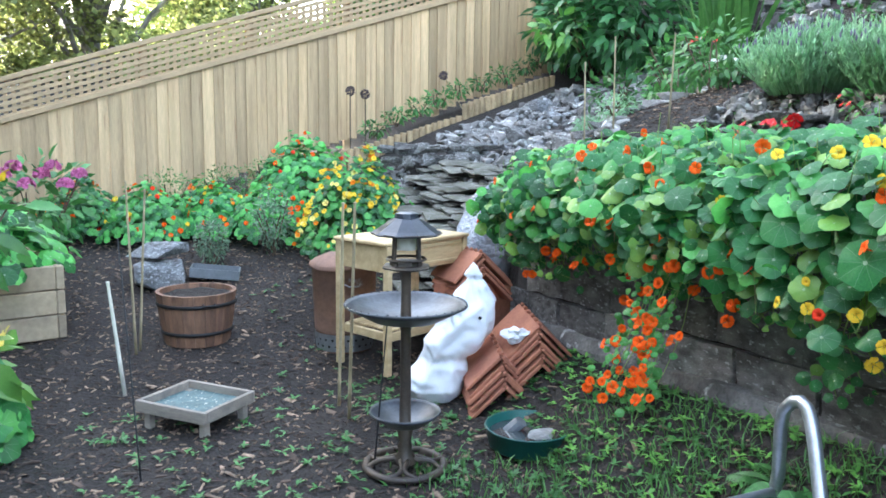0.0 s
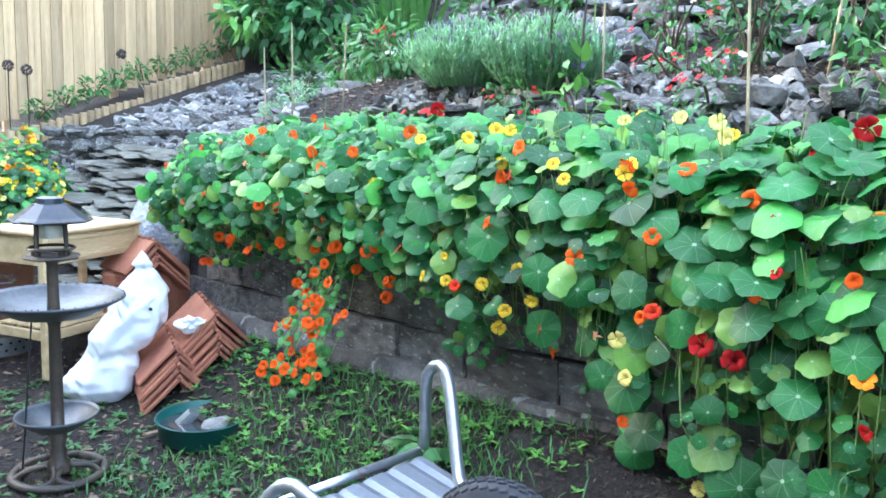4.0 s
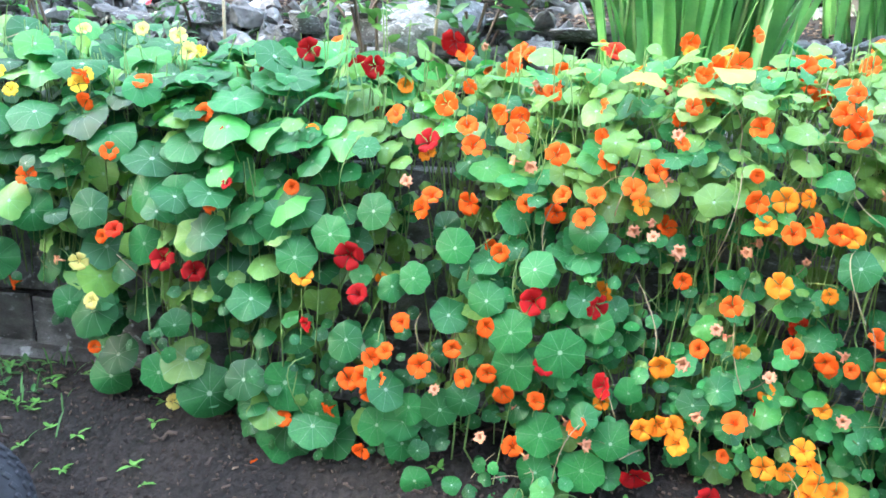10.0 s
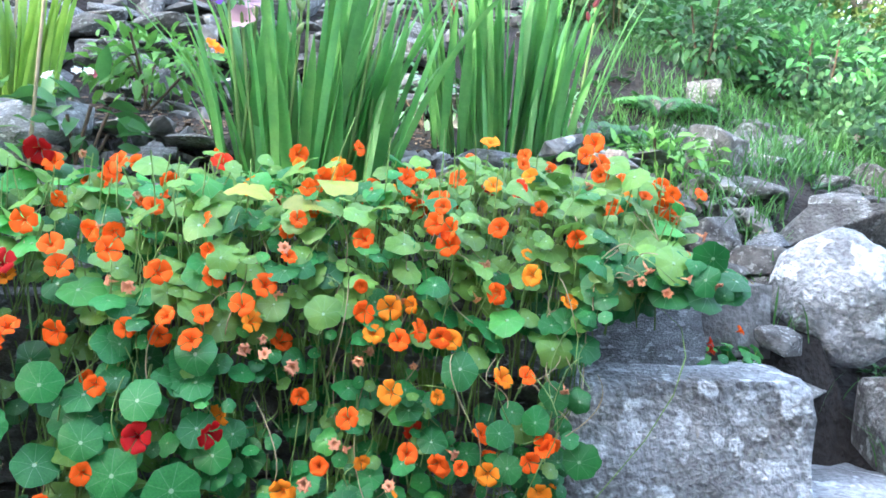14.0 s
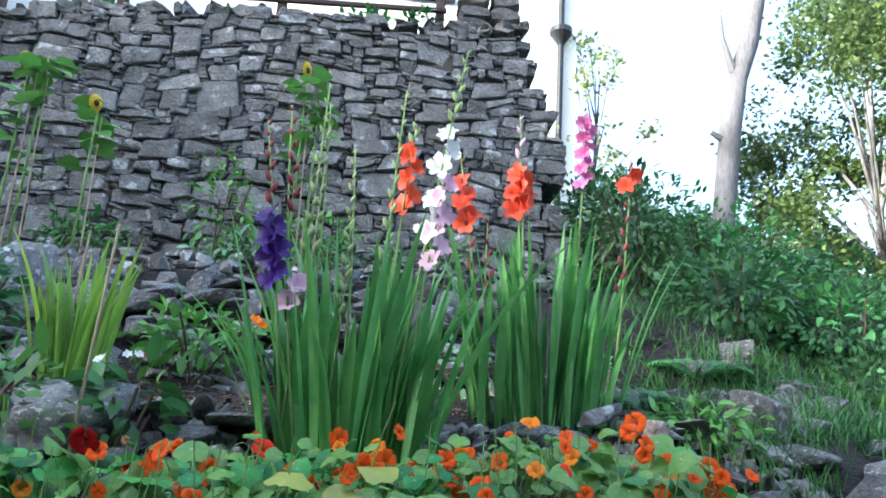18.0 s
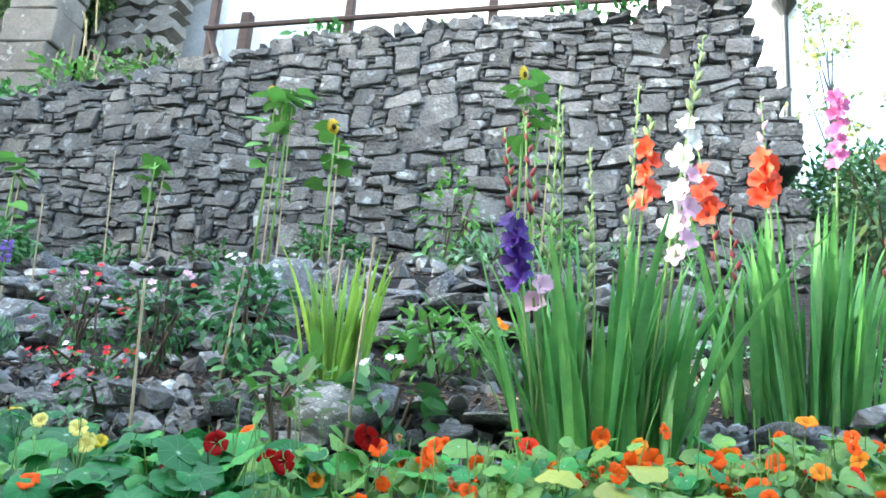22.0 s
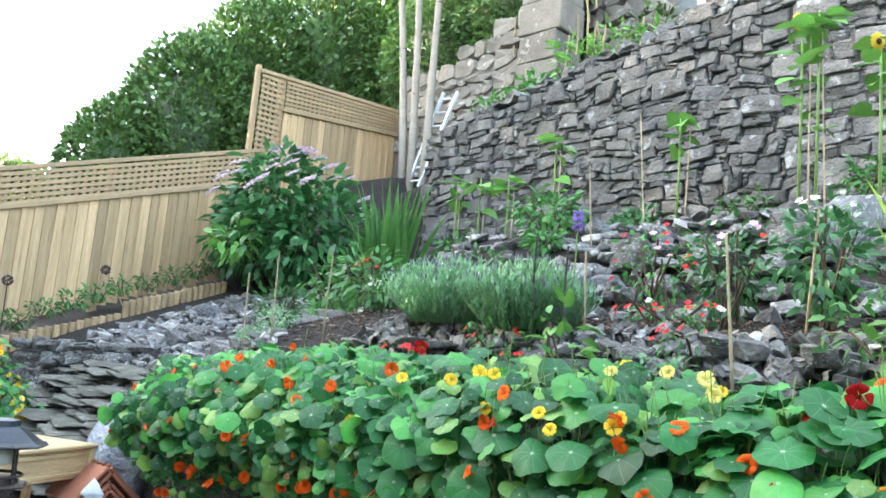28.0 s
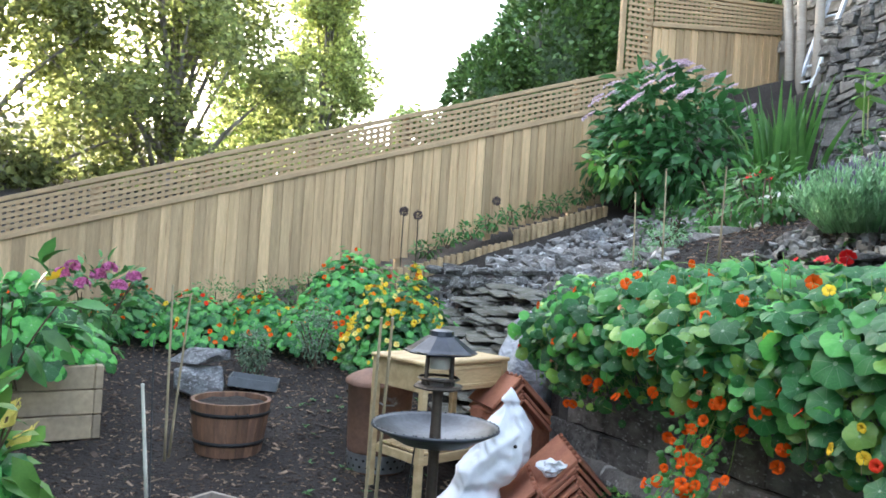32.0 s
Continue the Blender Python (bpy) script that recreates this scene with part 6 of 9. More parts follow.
def tarp():
    t = thing("plastic_sheet", pose(-4.68, 1.97, 0.56), "crumpled grey plastic sheet at the wall end", "sheet")
    bm = bmesh.new()
    bmesh.ops.create_icosphere(bm, subdivisions=4, radius=0.5)
    for v in bm.verts:
        c = v.co.copy()
        v.co = Vector((c.x * 0.4, c.y * 0.42, max(c.z, -0.8) * 0.95 + 0.3 * c.y))
        v.co *= 1 + 0.22 * noise.noise((c.x * 4, c.y * 4, c.z * 1.5)) + 0.08 * noise.noise(c * 11)
    part("folds", bm, TARP, t, smooth=True)


tarp()


# ---- the planted bank ----
GRASSY = leaf_mat("grass blade", (0.1, 0.23, 0.05), (0.07, 0.17, 0.04), veins=0, vary=0.3)
SWORD = leaf_mat("gladiolus blade", (0.18, 0.4, 0.095), (0.115, 0.3, 0.075), veins=0, vary=0.2, rough=0.45)
IRISLEAF = leaf_mat("pale iris blade", (0.3, 0.46, 0.07), (0.22, 0.38, 0.06), veins=0, vary=0.2)
DARKLEAF = leaf_mat("dark glossy leaf", (0.075, 0.2, 0.06), (0.05, 0.15, 0.05), veins=0, vary=0.35, rough=0.35)
LIMELEAF = leaf_mat("lime green leaf", (0.18, 0.38, 0.07), (0.13, 0.3, 0.06), veins=0, vary=0.25)
MIDLEAF = leaf_mat("mid green leaf", (0.1, 0.26, 0.06), (0.07, 0.2, 0.05), veins=0, vary=0.35)
GREYLEAF = leaf_mat("grey-green lavender leaf", (0.31, 0.5, 0.28), (0.23, 0.4, 0.21), veins=0, vary=0.25, trans=0.45)
SAGE = leaf_mat("dusty sage leaf", (0.17, 0.25, 0.15), (0.12, 0.19, 0.11), veins=0, vary=0.25)
ROSY = mat("pink petal", (0.66, 0.17, 0.38), 0.55, var=0.15, scale=20, bump=0.1, depth=0.002, trans=0.25, per_object=0.15, per_island=0.2)
MAUVE = mat("pale mauve petal", (0.76, 0.58, 0.7), 0.55, var=0.15, scale=20, bump=0.1, depth=0.002, trans=0.25, per_object=0.15, per_island=0.2)
VIOLET = mat("deep violet petal", (0.06, 0.014, 0.2), 0.5, var=0.2, scale=20, bump=0.1, depth=0.002, trans=0.2, per_object=0.2, per_island=0.25)
SNOW = mat("white petal", (0.9, 0.9, 0.86), 0.5, var=0.05, scale=20, bump=0.1, depth=0.002, trans=0.25)
SHELL = mat("shell pink petal", (0.86, 0.55, 0.7), 0.5, var=0.1, scale=20, bump=0.1, depth=0.002, trans=0.25)
CORAL = mat("coral red petal", (0.85, 0.1, 0.03), 0.5, var=0.12, scale=20, bump=0.1, depth=0.002, trans=0.25)
WINE = mat("faded wine-red petal", (0.32, 0.06, 0.07), 0.6, var=0.2, scale=20, bump=0.1, depth=0.002, trans=0.2)
BUD = mat("pale green bud", (0.42, 0.52, 0.22), 0.5, var=0.15, scale=20, bump=0.1, depth=0.002, trans=0.2)
BEGONIA = mat("bright red petal", (0.68, 0.012, 0.02), 0.5, var=0.15, scale=20, bump=0.1, depth=0.002, trans=0.2, per_island=0.2)


def blade(h, w, lean, turn, curl=0.4, seg=7, fold=0.25):
    """A sword leaf that rises from the origin."""
    vs, fs = [], []
    ct, st = math.cos(turn), math.sin(turn)
    for i in range(seg + 1):
        t = i / seg
        ww = w * (0.55 + 0.9 * t) if t < 0.45 else w * 0.955 * (1 - ((t - 0.45) / 0.55) ** 1.8) + 0.0006
        out = lean * h * (t + curl * t * t * t)
        z = h * t * (1 - 0.12 * curl * t * t)
        for s in (-1, 0, 1):
            x, y = out + fold * ww * abs(s) * 0.6, s * ww / 2
            vs.append((x * ct - y * st, x * st + y * ct, z))
    for i in range(seg):
        for j in range(2):
            q = 3 * i + j
            fs.append((q, q + 1, q + 4, q + 3))
    return np.array(vs), fs


def blade_clump(name, x, y, z, rx, ry, n, hmin, hmax, w, material, label, cat, rng, lean=0.18, single=True):
    c = thing(name, pose(x, y, z), label, cat)
    heap = Heap()
    for i in range(n):
        px, py = rng.gauss(0, rx * 0.5), rng.gauss(0, ry * 0.5)
        px, py = max(-rx, min(rx, px)), max(-ry, min(ry, py))
        h = rng.uniform(hmin, hmax)
        side = px / max(rx, 0.01)
        shape = blade(h, w * rng.uniform(0.7, 1.15), rng.uniform(0.0, lean) + 0.13 * abs(side), 0, rng.uniform(0, 0.9))
        turn = (0 if px > 0 else math.pi) + rng.gauss(0, 0.8)
        m = pose(px, py, -0.03, 0, 0, math.degrees(turn))
        if single:
            put("leaf_blade", mesh_of("leaf_blade", *shape, material, True), m, c)
        else:
            heap.add(*shape, m)
    if not single:
        heap.put("blade_mass", material, c)
    return c


def floret(rng, open_=1.0):
    """A ruffled gladiolus floret, radius 1, facing +z."""
    vs, fs = [], []
    for p in range(6):
        a0 = 2 * math.pi * p / 6
        b = len(vs)
        tip = rng.uniform(0.8, 1.15)
        roll = rng.uniform(-0.3, 0.3)
        for r, half, z in ((0.08, 0.05, -0.4), (0.4, 0.28, -0.15), (0.75, 0.36, 0.08), (1.05, 0.12, 0.05)):
            for s in (-1, 0, 1):
                xx, yy = r * open_ * tip, s * half
                vs.append((xx * math.cos(a0) - yy * math.sin(a0), xx * math.sin(a0) + yy * math.cos(a0), z + rng.uniform(-0.1, 0.1) * r + 0.6 * roll * s * r + 0.1 * abs(s) * r + 0.45 * (1 - open_) * r))
        for i in range(3):
            for j in range(2):
                q = b + 3 * i + j
                fs.append((q, q + 1, q + 4, q + 3))
    return np.array(vs), fs


FLORETS = [floret(random.Random(60 + i), (1.1, 1.0, 0.8)[i]) for i in range(3)]


def bud_shape():
    bm = bmesh.new()
    lathe(bm, [(0.02, 0), (0.2, 0.25), (0.22, 0.5), (0.1, 0.9), (0.01, 1.0)], 6)
    bm.verts.index_update()
    vs = np.array([v.co[:] for v in bm.verts])
    fs = [tuple(v.index for v in f.verts) for f in bm.faces]
    bm.free()
    return vs, fs


BUDS = bud_shape()


def spike(parent, base, top, blooms, rng, tip=None, size=0.045):
    """A gladiolus spike. blooms: (from, to, material, count) along it; the rest carries buds."""
    inv = parent.matrix_basis.inverted()
    a, b = inv @ Vector(base), inv @ Vector(top)
    bm = bmesh.new()
    n = 8
    bow = Vector((rng.uniform(-0.02, 0.02), 0, 0))
    pts = [a.lerp(b, i / n) + bow * math.sin(math.pi * i / n) for i in range(n + 1)]
    tube(bm, pts, [0.0065 - 0.004 * i / n for i in range(n + 1)], 6)
    st = part("flower_spike", bm, STEM, parent, smooth=True)
    for t0, t1, m, count in blooms:
        mesh = [mesh_of("floret", v, f, m, True) for v, f in FLORETS]
        for i in range(count):
            t = t0 + (t1 - t0) * (i + 0.5) / count
            p = a.lerp(b, t) + Vector(((0.6 if i % 2 else -0.6) * size * 0.5, -0.012, 0))
            put("floret", mesh[rng.randrange(3)], facing(p, ((0.6 if i % 2 else -0.6) + rng.gauss(0, 0.2), -1, 0.25 + rng.gauss(0, 0.2)), rng.uniform(0, 6), size * rng.uniform(0.85, 1.1)), st)
    if tip:
        t0, m, count = tip
        me = mesh_of("bud", *BUDS, m, True)
        for i in range(count):
            t = t0 + (1 - t0) * (i + 0.5) / count
            k = 1 - 0.6 * (i / count)
            put("bud", me, facing(a.lerp(b, t), ((0.5 if i % 2 else -0.5), -0.3, 1), 0, 0.046 * k), st)


def gladioli():
    rng = random.Random(31)
    one = blade_clump("gladiolus_clump", 0.13, 2.55, ground_z(0.13, 2.55), 0.2, 0.13, 125, 0.4, 0.92, 0.043, SWORD, "large gladiolus clump with purple, white and pink spikes", "gladiolus", rng, 0.24)
    spike(one, (-0.04, 2.5, 1.4), (-0.19, 2.45, 2.42), ((0.5, 0.72, VIOLET, 7),), rng, (0.72, WINE, 8), 0.043)
    spike(one, (0.0, 2.5, 1.4), (-0.13, 2.5, 2.5), ((0.4, 0.5, SHELL, 2),), rng, (0.66, WINE, 9))
    spike(one, (0.24, 2.5, 1.4), (0.41, 2.4, 2.7), ((0.52, 0.8, SNOW, 7),), rng, (0.8, BUD, 8), 0.042)
    spike(one, (0.3, 2.5, 1.4), (0.37, 2.42, 2.3), ((0.66, 0.97, SHELL, 6),), rng, None, 0.04)
    spike(one, (0.22, 2.6, 1.4), (0.27, 2.6, 2.52), ((0.72, 0.92, CORAL, 5),), rng, (0.92, BUD, 3), 0.045)
    for x, top in ((-0.02, 2.55), (0.1, 2.4), (0.17, 2.62), (-0.06, 2.62), (0.06, 2.2)):
        spike(one, (x, 2.56, 1.4), (x + rng.uniform(-0.04, 0.06), 2.56, top), (), rng, (0.5, BUD, 12))
    two = blade_clump("gladiolus_clump", 0.8, 2.97, ground_z(0.8, 2.97), 0.24, 0.14, 115, 0.4, 0.86, 0.038, SWORD, "gladiolus clump with orange and pink spikes before the wall", "gladiolus", rng, 0.17)
    spike(two, (0.6, 2.95, 1.6), (0.45, 2.9, 2.56), ((0.7, 0.9, CORAL, 5),), rng, (0.5, WINE, 6), 0.044)
    spike(two, (0.72, 2.95, 1.6), (0.67, 2.9, 2.74), ((0.66, 0.8, CORAL, 5),), rng, (0.82, SHELL, 4), 0.05)
    spike(two, (0.9, 3.0, 1.6), (0.93, 2.9, 2.78), ((0.74, 0.97, ROSY, 9),), rng, None, 0.034)
    spike(two, (1.05, 3.0, 1.6), (1.12, 2.95, 2.62), ((0.88, 0.95, CORAL, 2),), rng, (0.45, WINE, 10))
    spike(two, (0.62, 3.0, 1.6), (0.58, 3.0, 2.35), (), rng, (0.6, WINE, 7))


def small_leaf(bend=0.25):
    """A pointed leaf, length 1 along x, as six triangles or so."""
    vs = [(0, 0, 0), (0.3, 0.2, 0.04), (0.3, 0, -0.02), (0.3, -0.2, 0.04), (0.68, 0.17, -bend * 0.2), (0.68, 0, -bend * 0.3), (0.68, -0.17, -bend * 0.2), (1, 0, -bend)]
    fs = [(0, 2, 1), (0, 3, 2), (1, 2, 5, 4), (2, 3, 6, 5), (4, 5, 7), (5, 6, 7)]
    return np.array(vs, float), fs


LEAFLET = small_leaf()


def leaves_over(heap, c, r, n, size, rng, inner=0.72, squash=(1, 1, 1), lump=0.25, down=0.5, shape=LEAFLET):
    """Leaves over an uneven ball round c, turned outwards and a little down."""
    seed = rng.uniform(0, 90)
    for i in range(n):
        d = Vector((rng.gauss(0, 1), rng.gauss(0, 1), rng.gauss(0, 1)))
        if d.length < 0.01:
            continue
        d.normalize()
        k = rng.uniform(inner, 1) * (1 + lump * noise.noise(d * 2.2 + Vector((seed, 0, 0))))
        p = Vector((d.x * r * k * squash[0], d.y * r * k * squash[1], d.z * r * k * squash[2])) + Vector(c)
        out = (d + Vector((rng.gauss(0, 0.45), rng.gauss(0, 0.45), rng.gauss(0, 0.45) - down * 0.3))).normalized()
        q = out.to_track_quat("X", "Z").to_matrix().to_4x4()
        s = size * rng.uniform(0.6, 1.25)
        heap.add(shape[0], shape[1], Matrix.Translation(p) @ q @ Matrix.Rotation(rng.gauss(0, 0.6), 4, "X") @ Matrix.Diagonal((s, s, s, 1)))


def bush(name, x, y, z, r, h, n, size, material, label, cat, rng, flowers=(), group="", twigs=7, squash=1.0):
    """A leafy bush with its stems. flowers: (material, count, radius, height share from)."""
    b = thing(name, pose(x, y, z), label, cat, group)
    stems = Heap()
    for i in range(twigs):
        a = rng.uniform(0, 6.28)
        stalk(stems, (rng.gauss(0, 0.03), rng.gauss(0, 0.03), -0.03), (r * 0.7 * math.cos(a), r * 0.7 * math.sin(a), h * rng.uniform(0.5, 0.9)), 0.006 * max(1, r * 2), 0.2, 4, rng)
    stems.put("twig_mass", mat_get("brown twig", (0.12, 0.08, 0.05)), b)
    heap = Heap()
    leaves_over(heap, (0, 0, h * 0.55), r, n, size, rng, 0.45, (1, squash, h * 0.52 / r))
    heap.put("foliage", material, b)
    for m, count, fr, lo in flowers:
        me = [mesh_of("bloom", v, f, m, True) for v, f in FLORETS[:2]]
        for i in range(count):
            a = rng.uniform(0, 6.28)
            t = rng.uniform(lo, 1)
            rr = r * math.sqrt(max(0.0, 1 - (2 * t - 1.1) ** 2)) * 0.95
            p = (rr * math.cos(a), rr * squash * math.sin(a) - 0.02, h * (0.03 + t * 1.02))
            put("bloom", me[i % 2], facing(p, (math.cos(a) * 0.4, -0.8, 0.8), a, fr * rng.uniform(0.8, 1.2)), b)
    return b


def mat_get(name, base):
    return bpy.data.materials.get(name) or mat(name, base, 0.85, var=0.25, scale=8, bump=0.3, depth=0.004)


def hydrangea():
    rng = random.Random(51)
    h = thing("hydrangea_bush", pose(-7.22, 4.45, 1.95) @ Matrix.Diagonal((1.2, 1.1, 1.0, 1)), "large dark green lacecap hydrangea with mauve flower heads", "bush")
    dark, lime, twig = Heap(), Heap(), Heap()
    for c, r, n in (((0, 0, 0.72), 0.72, 900), ((-0.35, -0.1, 0.6), 0.5, 420), ((0.4, 0, 0.55), 0.55, 420), ((0.1, -0.2, 1.05), 0.42, 300)):
        leaves_over(dark, c, r, n, 0.15, rng, 0.6, (1, 0.9, 0.95), 0.2, 0.8)
    leaves_over(lime, (0.12, -0.62, 0.45), 0.22, 70, 0.15, rng, 0.5, (1.3, 0.7, 0.8))
    dark.put("foliage", DARKLEAF, h)
    lime.put("young_foliage", LIMELEAF, h, "lime-green young leaves")
    for i in range(9):
        a = rng.uniform(0, 6.28)
        stalk(twig, (rng.gauss(0, 0.08), rng.gauss(0, 0.08), -0.1), (0.5 * math.cos(a), 0.5 * math.sin(a), rng.uniform(0.5, 1)), 0.012, 0.2, 5, rng)
    twig.put("twig_mass", mat_get("brown twig", (0.12, 0.08, 0.05)), h)
    tiny = FLORETS[0]
    for i in range(44):
        a, up = -0.56 + rng.gauss(0, 0.9), rng.uniform(0.15, 1.0) ** 0.7
        flat = math.sqrt(max(0.05, 1 - up * up))
        x, yh, z = 0.82 * flat * math.cos(a), 0.72 * flat * math.sin(a), 0.72 + 0.76 * up
        head = Heap()
        for k in range(16):
            a = k * 2.4
            rr = 0.075 * math.sqrt((k + 0.5) / 16)
            head.add(tiny[0], tiny[1], facing((rr * math.cos(a) * 1.5, rr * math.sin(a), 0.03 - 3 * rr * rr), (rng.gauss(0, 0.3), rng.gauss(0, 0.3), 1), a, 0.022))
        ob = head.put("flower_head", MAUVE, h, kind="")
        ob.matrix_basis = facing((x, yh, z), (math.cos(a) * flat, math.sin(a) * flat, 0.5 + up), 0, rng.uniform(0.6, 1.0))


def lavender():
    rng = random.Random(52)
    for n, (x, y, rx, h, cnt) in enumerate(((-3.0, 2.86, 0.42, 0.31, 620), (-2.48, 2.82, 0.32, 0.3, 480))):
        l = thing("lavender_bush", pose(x, y, ground_z(x, y)), "grey-green lavender bush gone over, rounded", "lavender", "lavender bushes")
        leafy, heads = Heap(), Heap()
        for i in range(cnt):
            a, rr = rng.uniform(0, 6.28), math.sqrt(rng.random())
            bx, by = rx * 0.55 * rr * math.cos(a), 0.2 * rr * math.sin(a)
            tx, ty = rx * rr * math.cos(a) * 1.05, 0.34 * rr * math.sin(a)
            hh = h * (1.05 - 0.45 * rr * rr) * rng.uniform(0.75, 1.1)
            stalk(leafy, (bx, by, 0), (tx, ty, hh), 0.0022, 0.1, 2, rng)
            for k in range(18):
                t = rng.uniform(0.15, 1.0)
                p = (bx + (tx - bx) * t, by + (ty - by) * t, hh * t)
                q = Vector((rng.gauss(0, 1), rng.gauss(0, 1), 1.6)).normalized().to_track_quat("X", "Z").to_matrix().to_4x4()
                leafy.add([(0, -0.005, 0), (0, 0.005, 0), (0.045, 0, 0.002)], [(0, 1, 2)], Matrix.Translation(p) @ q)
            if rng.random() < 0.35:
                heads.add(*BUDS, facing((tx, ty, hh), (0, 0, 1), 0, 0.03) @ Matrix.Diagonal((0.7, 0.7, 1, 1)))
        leafy.put("foliage", GREYLEAF, l)
        heads.put("seed_head_mass", mat_get("dusky lavender head", (0.16, 0.14, 0.2)), l)
    for x, y, h in ((-2.34, 2.68, 0.5), (-2.2, 2.7, 0.42), (-2.16, 2.65, 0.36), (-2.28, 2.6, 0.3), (-2.45, 2.66, 0.33)):
        z = ground_z(x, y)
        s = thing("tall_seed_stalk", pose(x, y, z), "dark spent flower stalk with narrow green leaves", "flower stalk", "spent flower stalks")
        st = Heap()
        stalk(st, (0, 0, -0.02), (rng.gauss(0, 0.02), 0, h), 0.006, 0.05, 4, rng)
        st.put("stalk", mat_get("dark seed stalk", (0.06, 0.05, 0.04)), s, kind="")
        lf = Heap()
        for k in range(60):
            t = rng.uniform(0.1, 0.75)
            q = Vector((rng.gauss(0, 1), rng.gauss(0, 1), 0.6)).normalized().to_track_quat("X", "Z").to_matrix().to_4x4()
            lf.add([(0, -0.004, 0), (0, 0.004, 0), (0.11, 0, -0.02)], [(0, 1, 2)], Matrix.Translation((0, 0, h * t)) @ q)
        lf.put("leaf_mass", MIDLEAF, s)


def purple_spike(x, y, z, zt):
    rng = random.Random(int(x * 100))
    s = thing("liatris", pose(x, y, z), "slim violet-blue flower spike on a dark stem", "flower", "violet flower spikes")
    st = Heap()
    stalk(st, (0, 0, -0.02), (0, 0, zt - z), 0.005, 0.02, 4, rng)
    st.put("stem", STEM, s, kind="")
    hd = Heap()
    for k in range(70):
        t = rng.uniform(-0.07, 0.03)
        a = rng.uniform(0, 6.28)
        hd.add(*BUDS, facing((0.008 * math.cos(a), 0.008 * math.sin(a), zt - z + t), (math.cos(a), math.sin(a), 0.5), 0, 0.022))
    hd.put("flower_head", mat_get("lilac-blue petal", (0.36, 0.2, 0.68)), s, kind="")


def big_leaf_shape():
    """A broad heart-shaped leaf, length 1."""
    out = [(0, 0), (-0.12, 0.22), (0.08, 0.42), (0.38, 0.44), (0.7, 0.26), (1, 0), (0.7, -0.26), (0.38, -0.44), (0.08, -0.42), (-0.12, -0.22)]
    vs = [(0.36, 0, -0.03)] + [(x, y, 0.05 * abs(y) / 0.4 - 0.25 * max(0, x - 0.3) ** 2) for x, y in out]
    fs = [(0, 1 + i, 1 + (i + 1) % 10) for i in range(10)]
    return np.array(vs, float), fs


BIGLEAF = big_leaf_shape()
BIG_MESH = mesh_of("leaf", *BIGLEAF, LIMELEAF, True)


def sunflower(x, y, z, h, rng, flower=False, leafy=9, size=0.16, stake=True, lean=0.0):
    s = thing("sunflower", pose(x, y, z), "young sunflower tied to a cane" + (", yellow head open" if flower else ", not yet in flower"), "sunflower", "sunflowers along the tall wall")
    bm = bmesh.new()
    tube(bm, [(0, 0, -0.04), (lean * 0.4, 0.01, h * 0.5), (lean, 0, h)], [0.011, 0.009, 0.006], 7)
    part("stalk", bm, STEM, s, smooth=True)
    for i in range(leafy):
        t = rng.uniform(0.4, 0.86) if i < leafy - 7 else rng.uniform(0.88, 1.03)
        a = i * 2.4 + rng.uniform(-0.4, 0.4)
        sz = size * rng.uniform(0.85, 1.35) * (0.6 if t < 0.6 else 1)
        q = Vector((math.cos(a), math.sin(a), rng.uniform(-0.6, 0.35))).normalized().to_track_quat("X", "Z").to_matrix().to_4x4() @ Matrix.Rotation(rng.uniform(-0.6, 0.6), 4, "X")
        put("leaf", BIG_MESH, Matrix.Translation((lean * t + 0.05 * math.cos(a), 0.05 * math.sin(a), h * t)) @ q @ Matrix.Diagonal((sz, sz, sz, 1)), s)
    if flower:
        hd = Heap()
        for k in range(18):
            a = 2 * math.pi * k / 18
            hd.add(LEAFLET[0], LEAFLET[1], Matrix.Rotation(a, 4, "Z") @ Matrix.Translation((0.02, 0, 0)) @ Matrix.Diagonal((0.045, 0.06, 0.045, 1)))
        head = hd.put("ray_petals", mat_get("sunflower petal", (0.9, 0.6, 0.03)), s, "yellow ray petals", kind="")
        head.matrix_basis = facing((lean, -0.04, h), (rng.choice((-1, 1)), -0.45, -0.15), 0, 0.9)
        bm = bmesh.new()
        lathe(bm, [(0.02, -0.012), (0.022, 0.0), (0.016, 0.01), (0.0, 0.012)], 14)
        put_ob = part("disc", bm, mat_get("brown flower disc", (0.1, 0.05, 0.015)), s, smooth=True)
        put_ob.matrix_basis = head.matrix_basis
    if stake:
        cane("bamboo_cane", x + 0.05, y + 0.02, z, h * rng.uniform(0.85, 1.05), rng.uniform(-0.05, 0.05), 0, 0.0065, BAMBOO, "bamboo cane that props a sunflower", "cane", "bamboo canes")


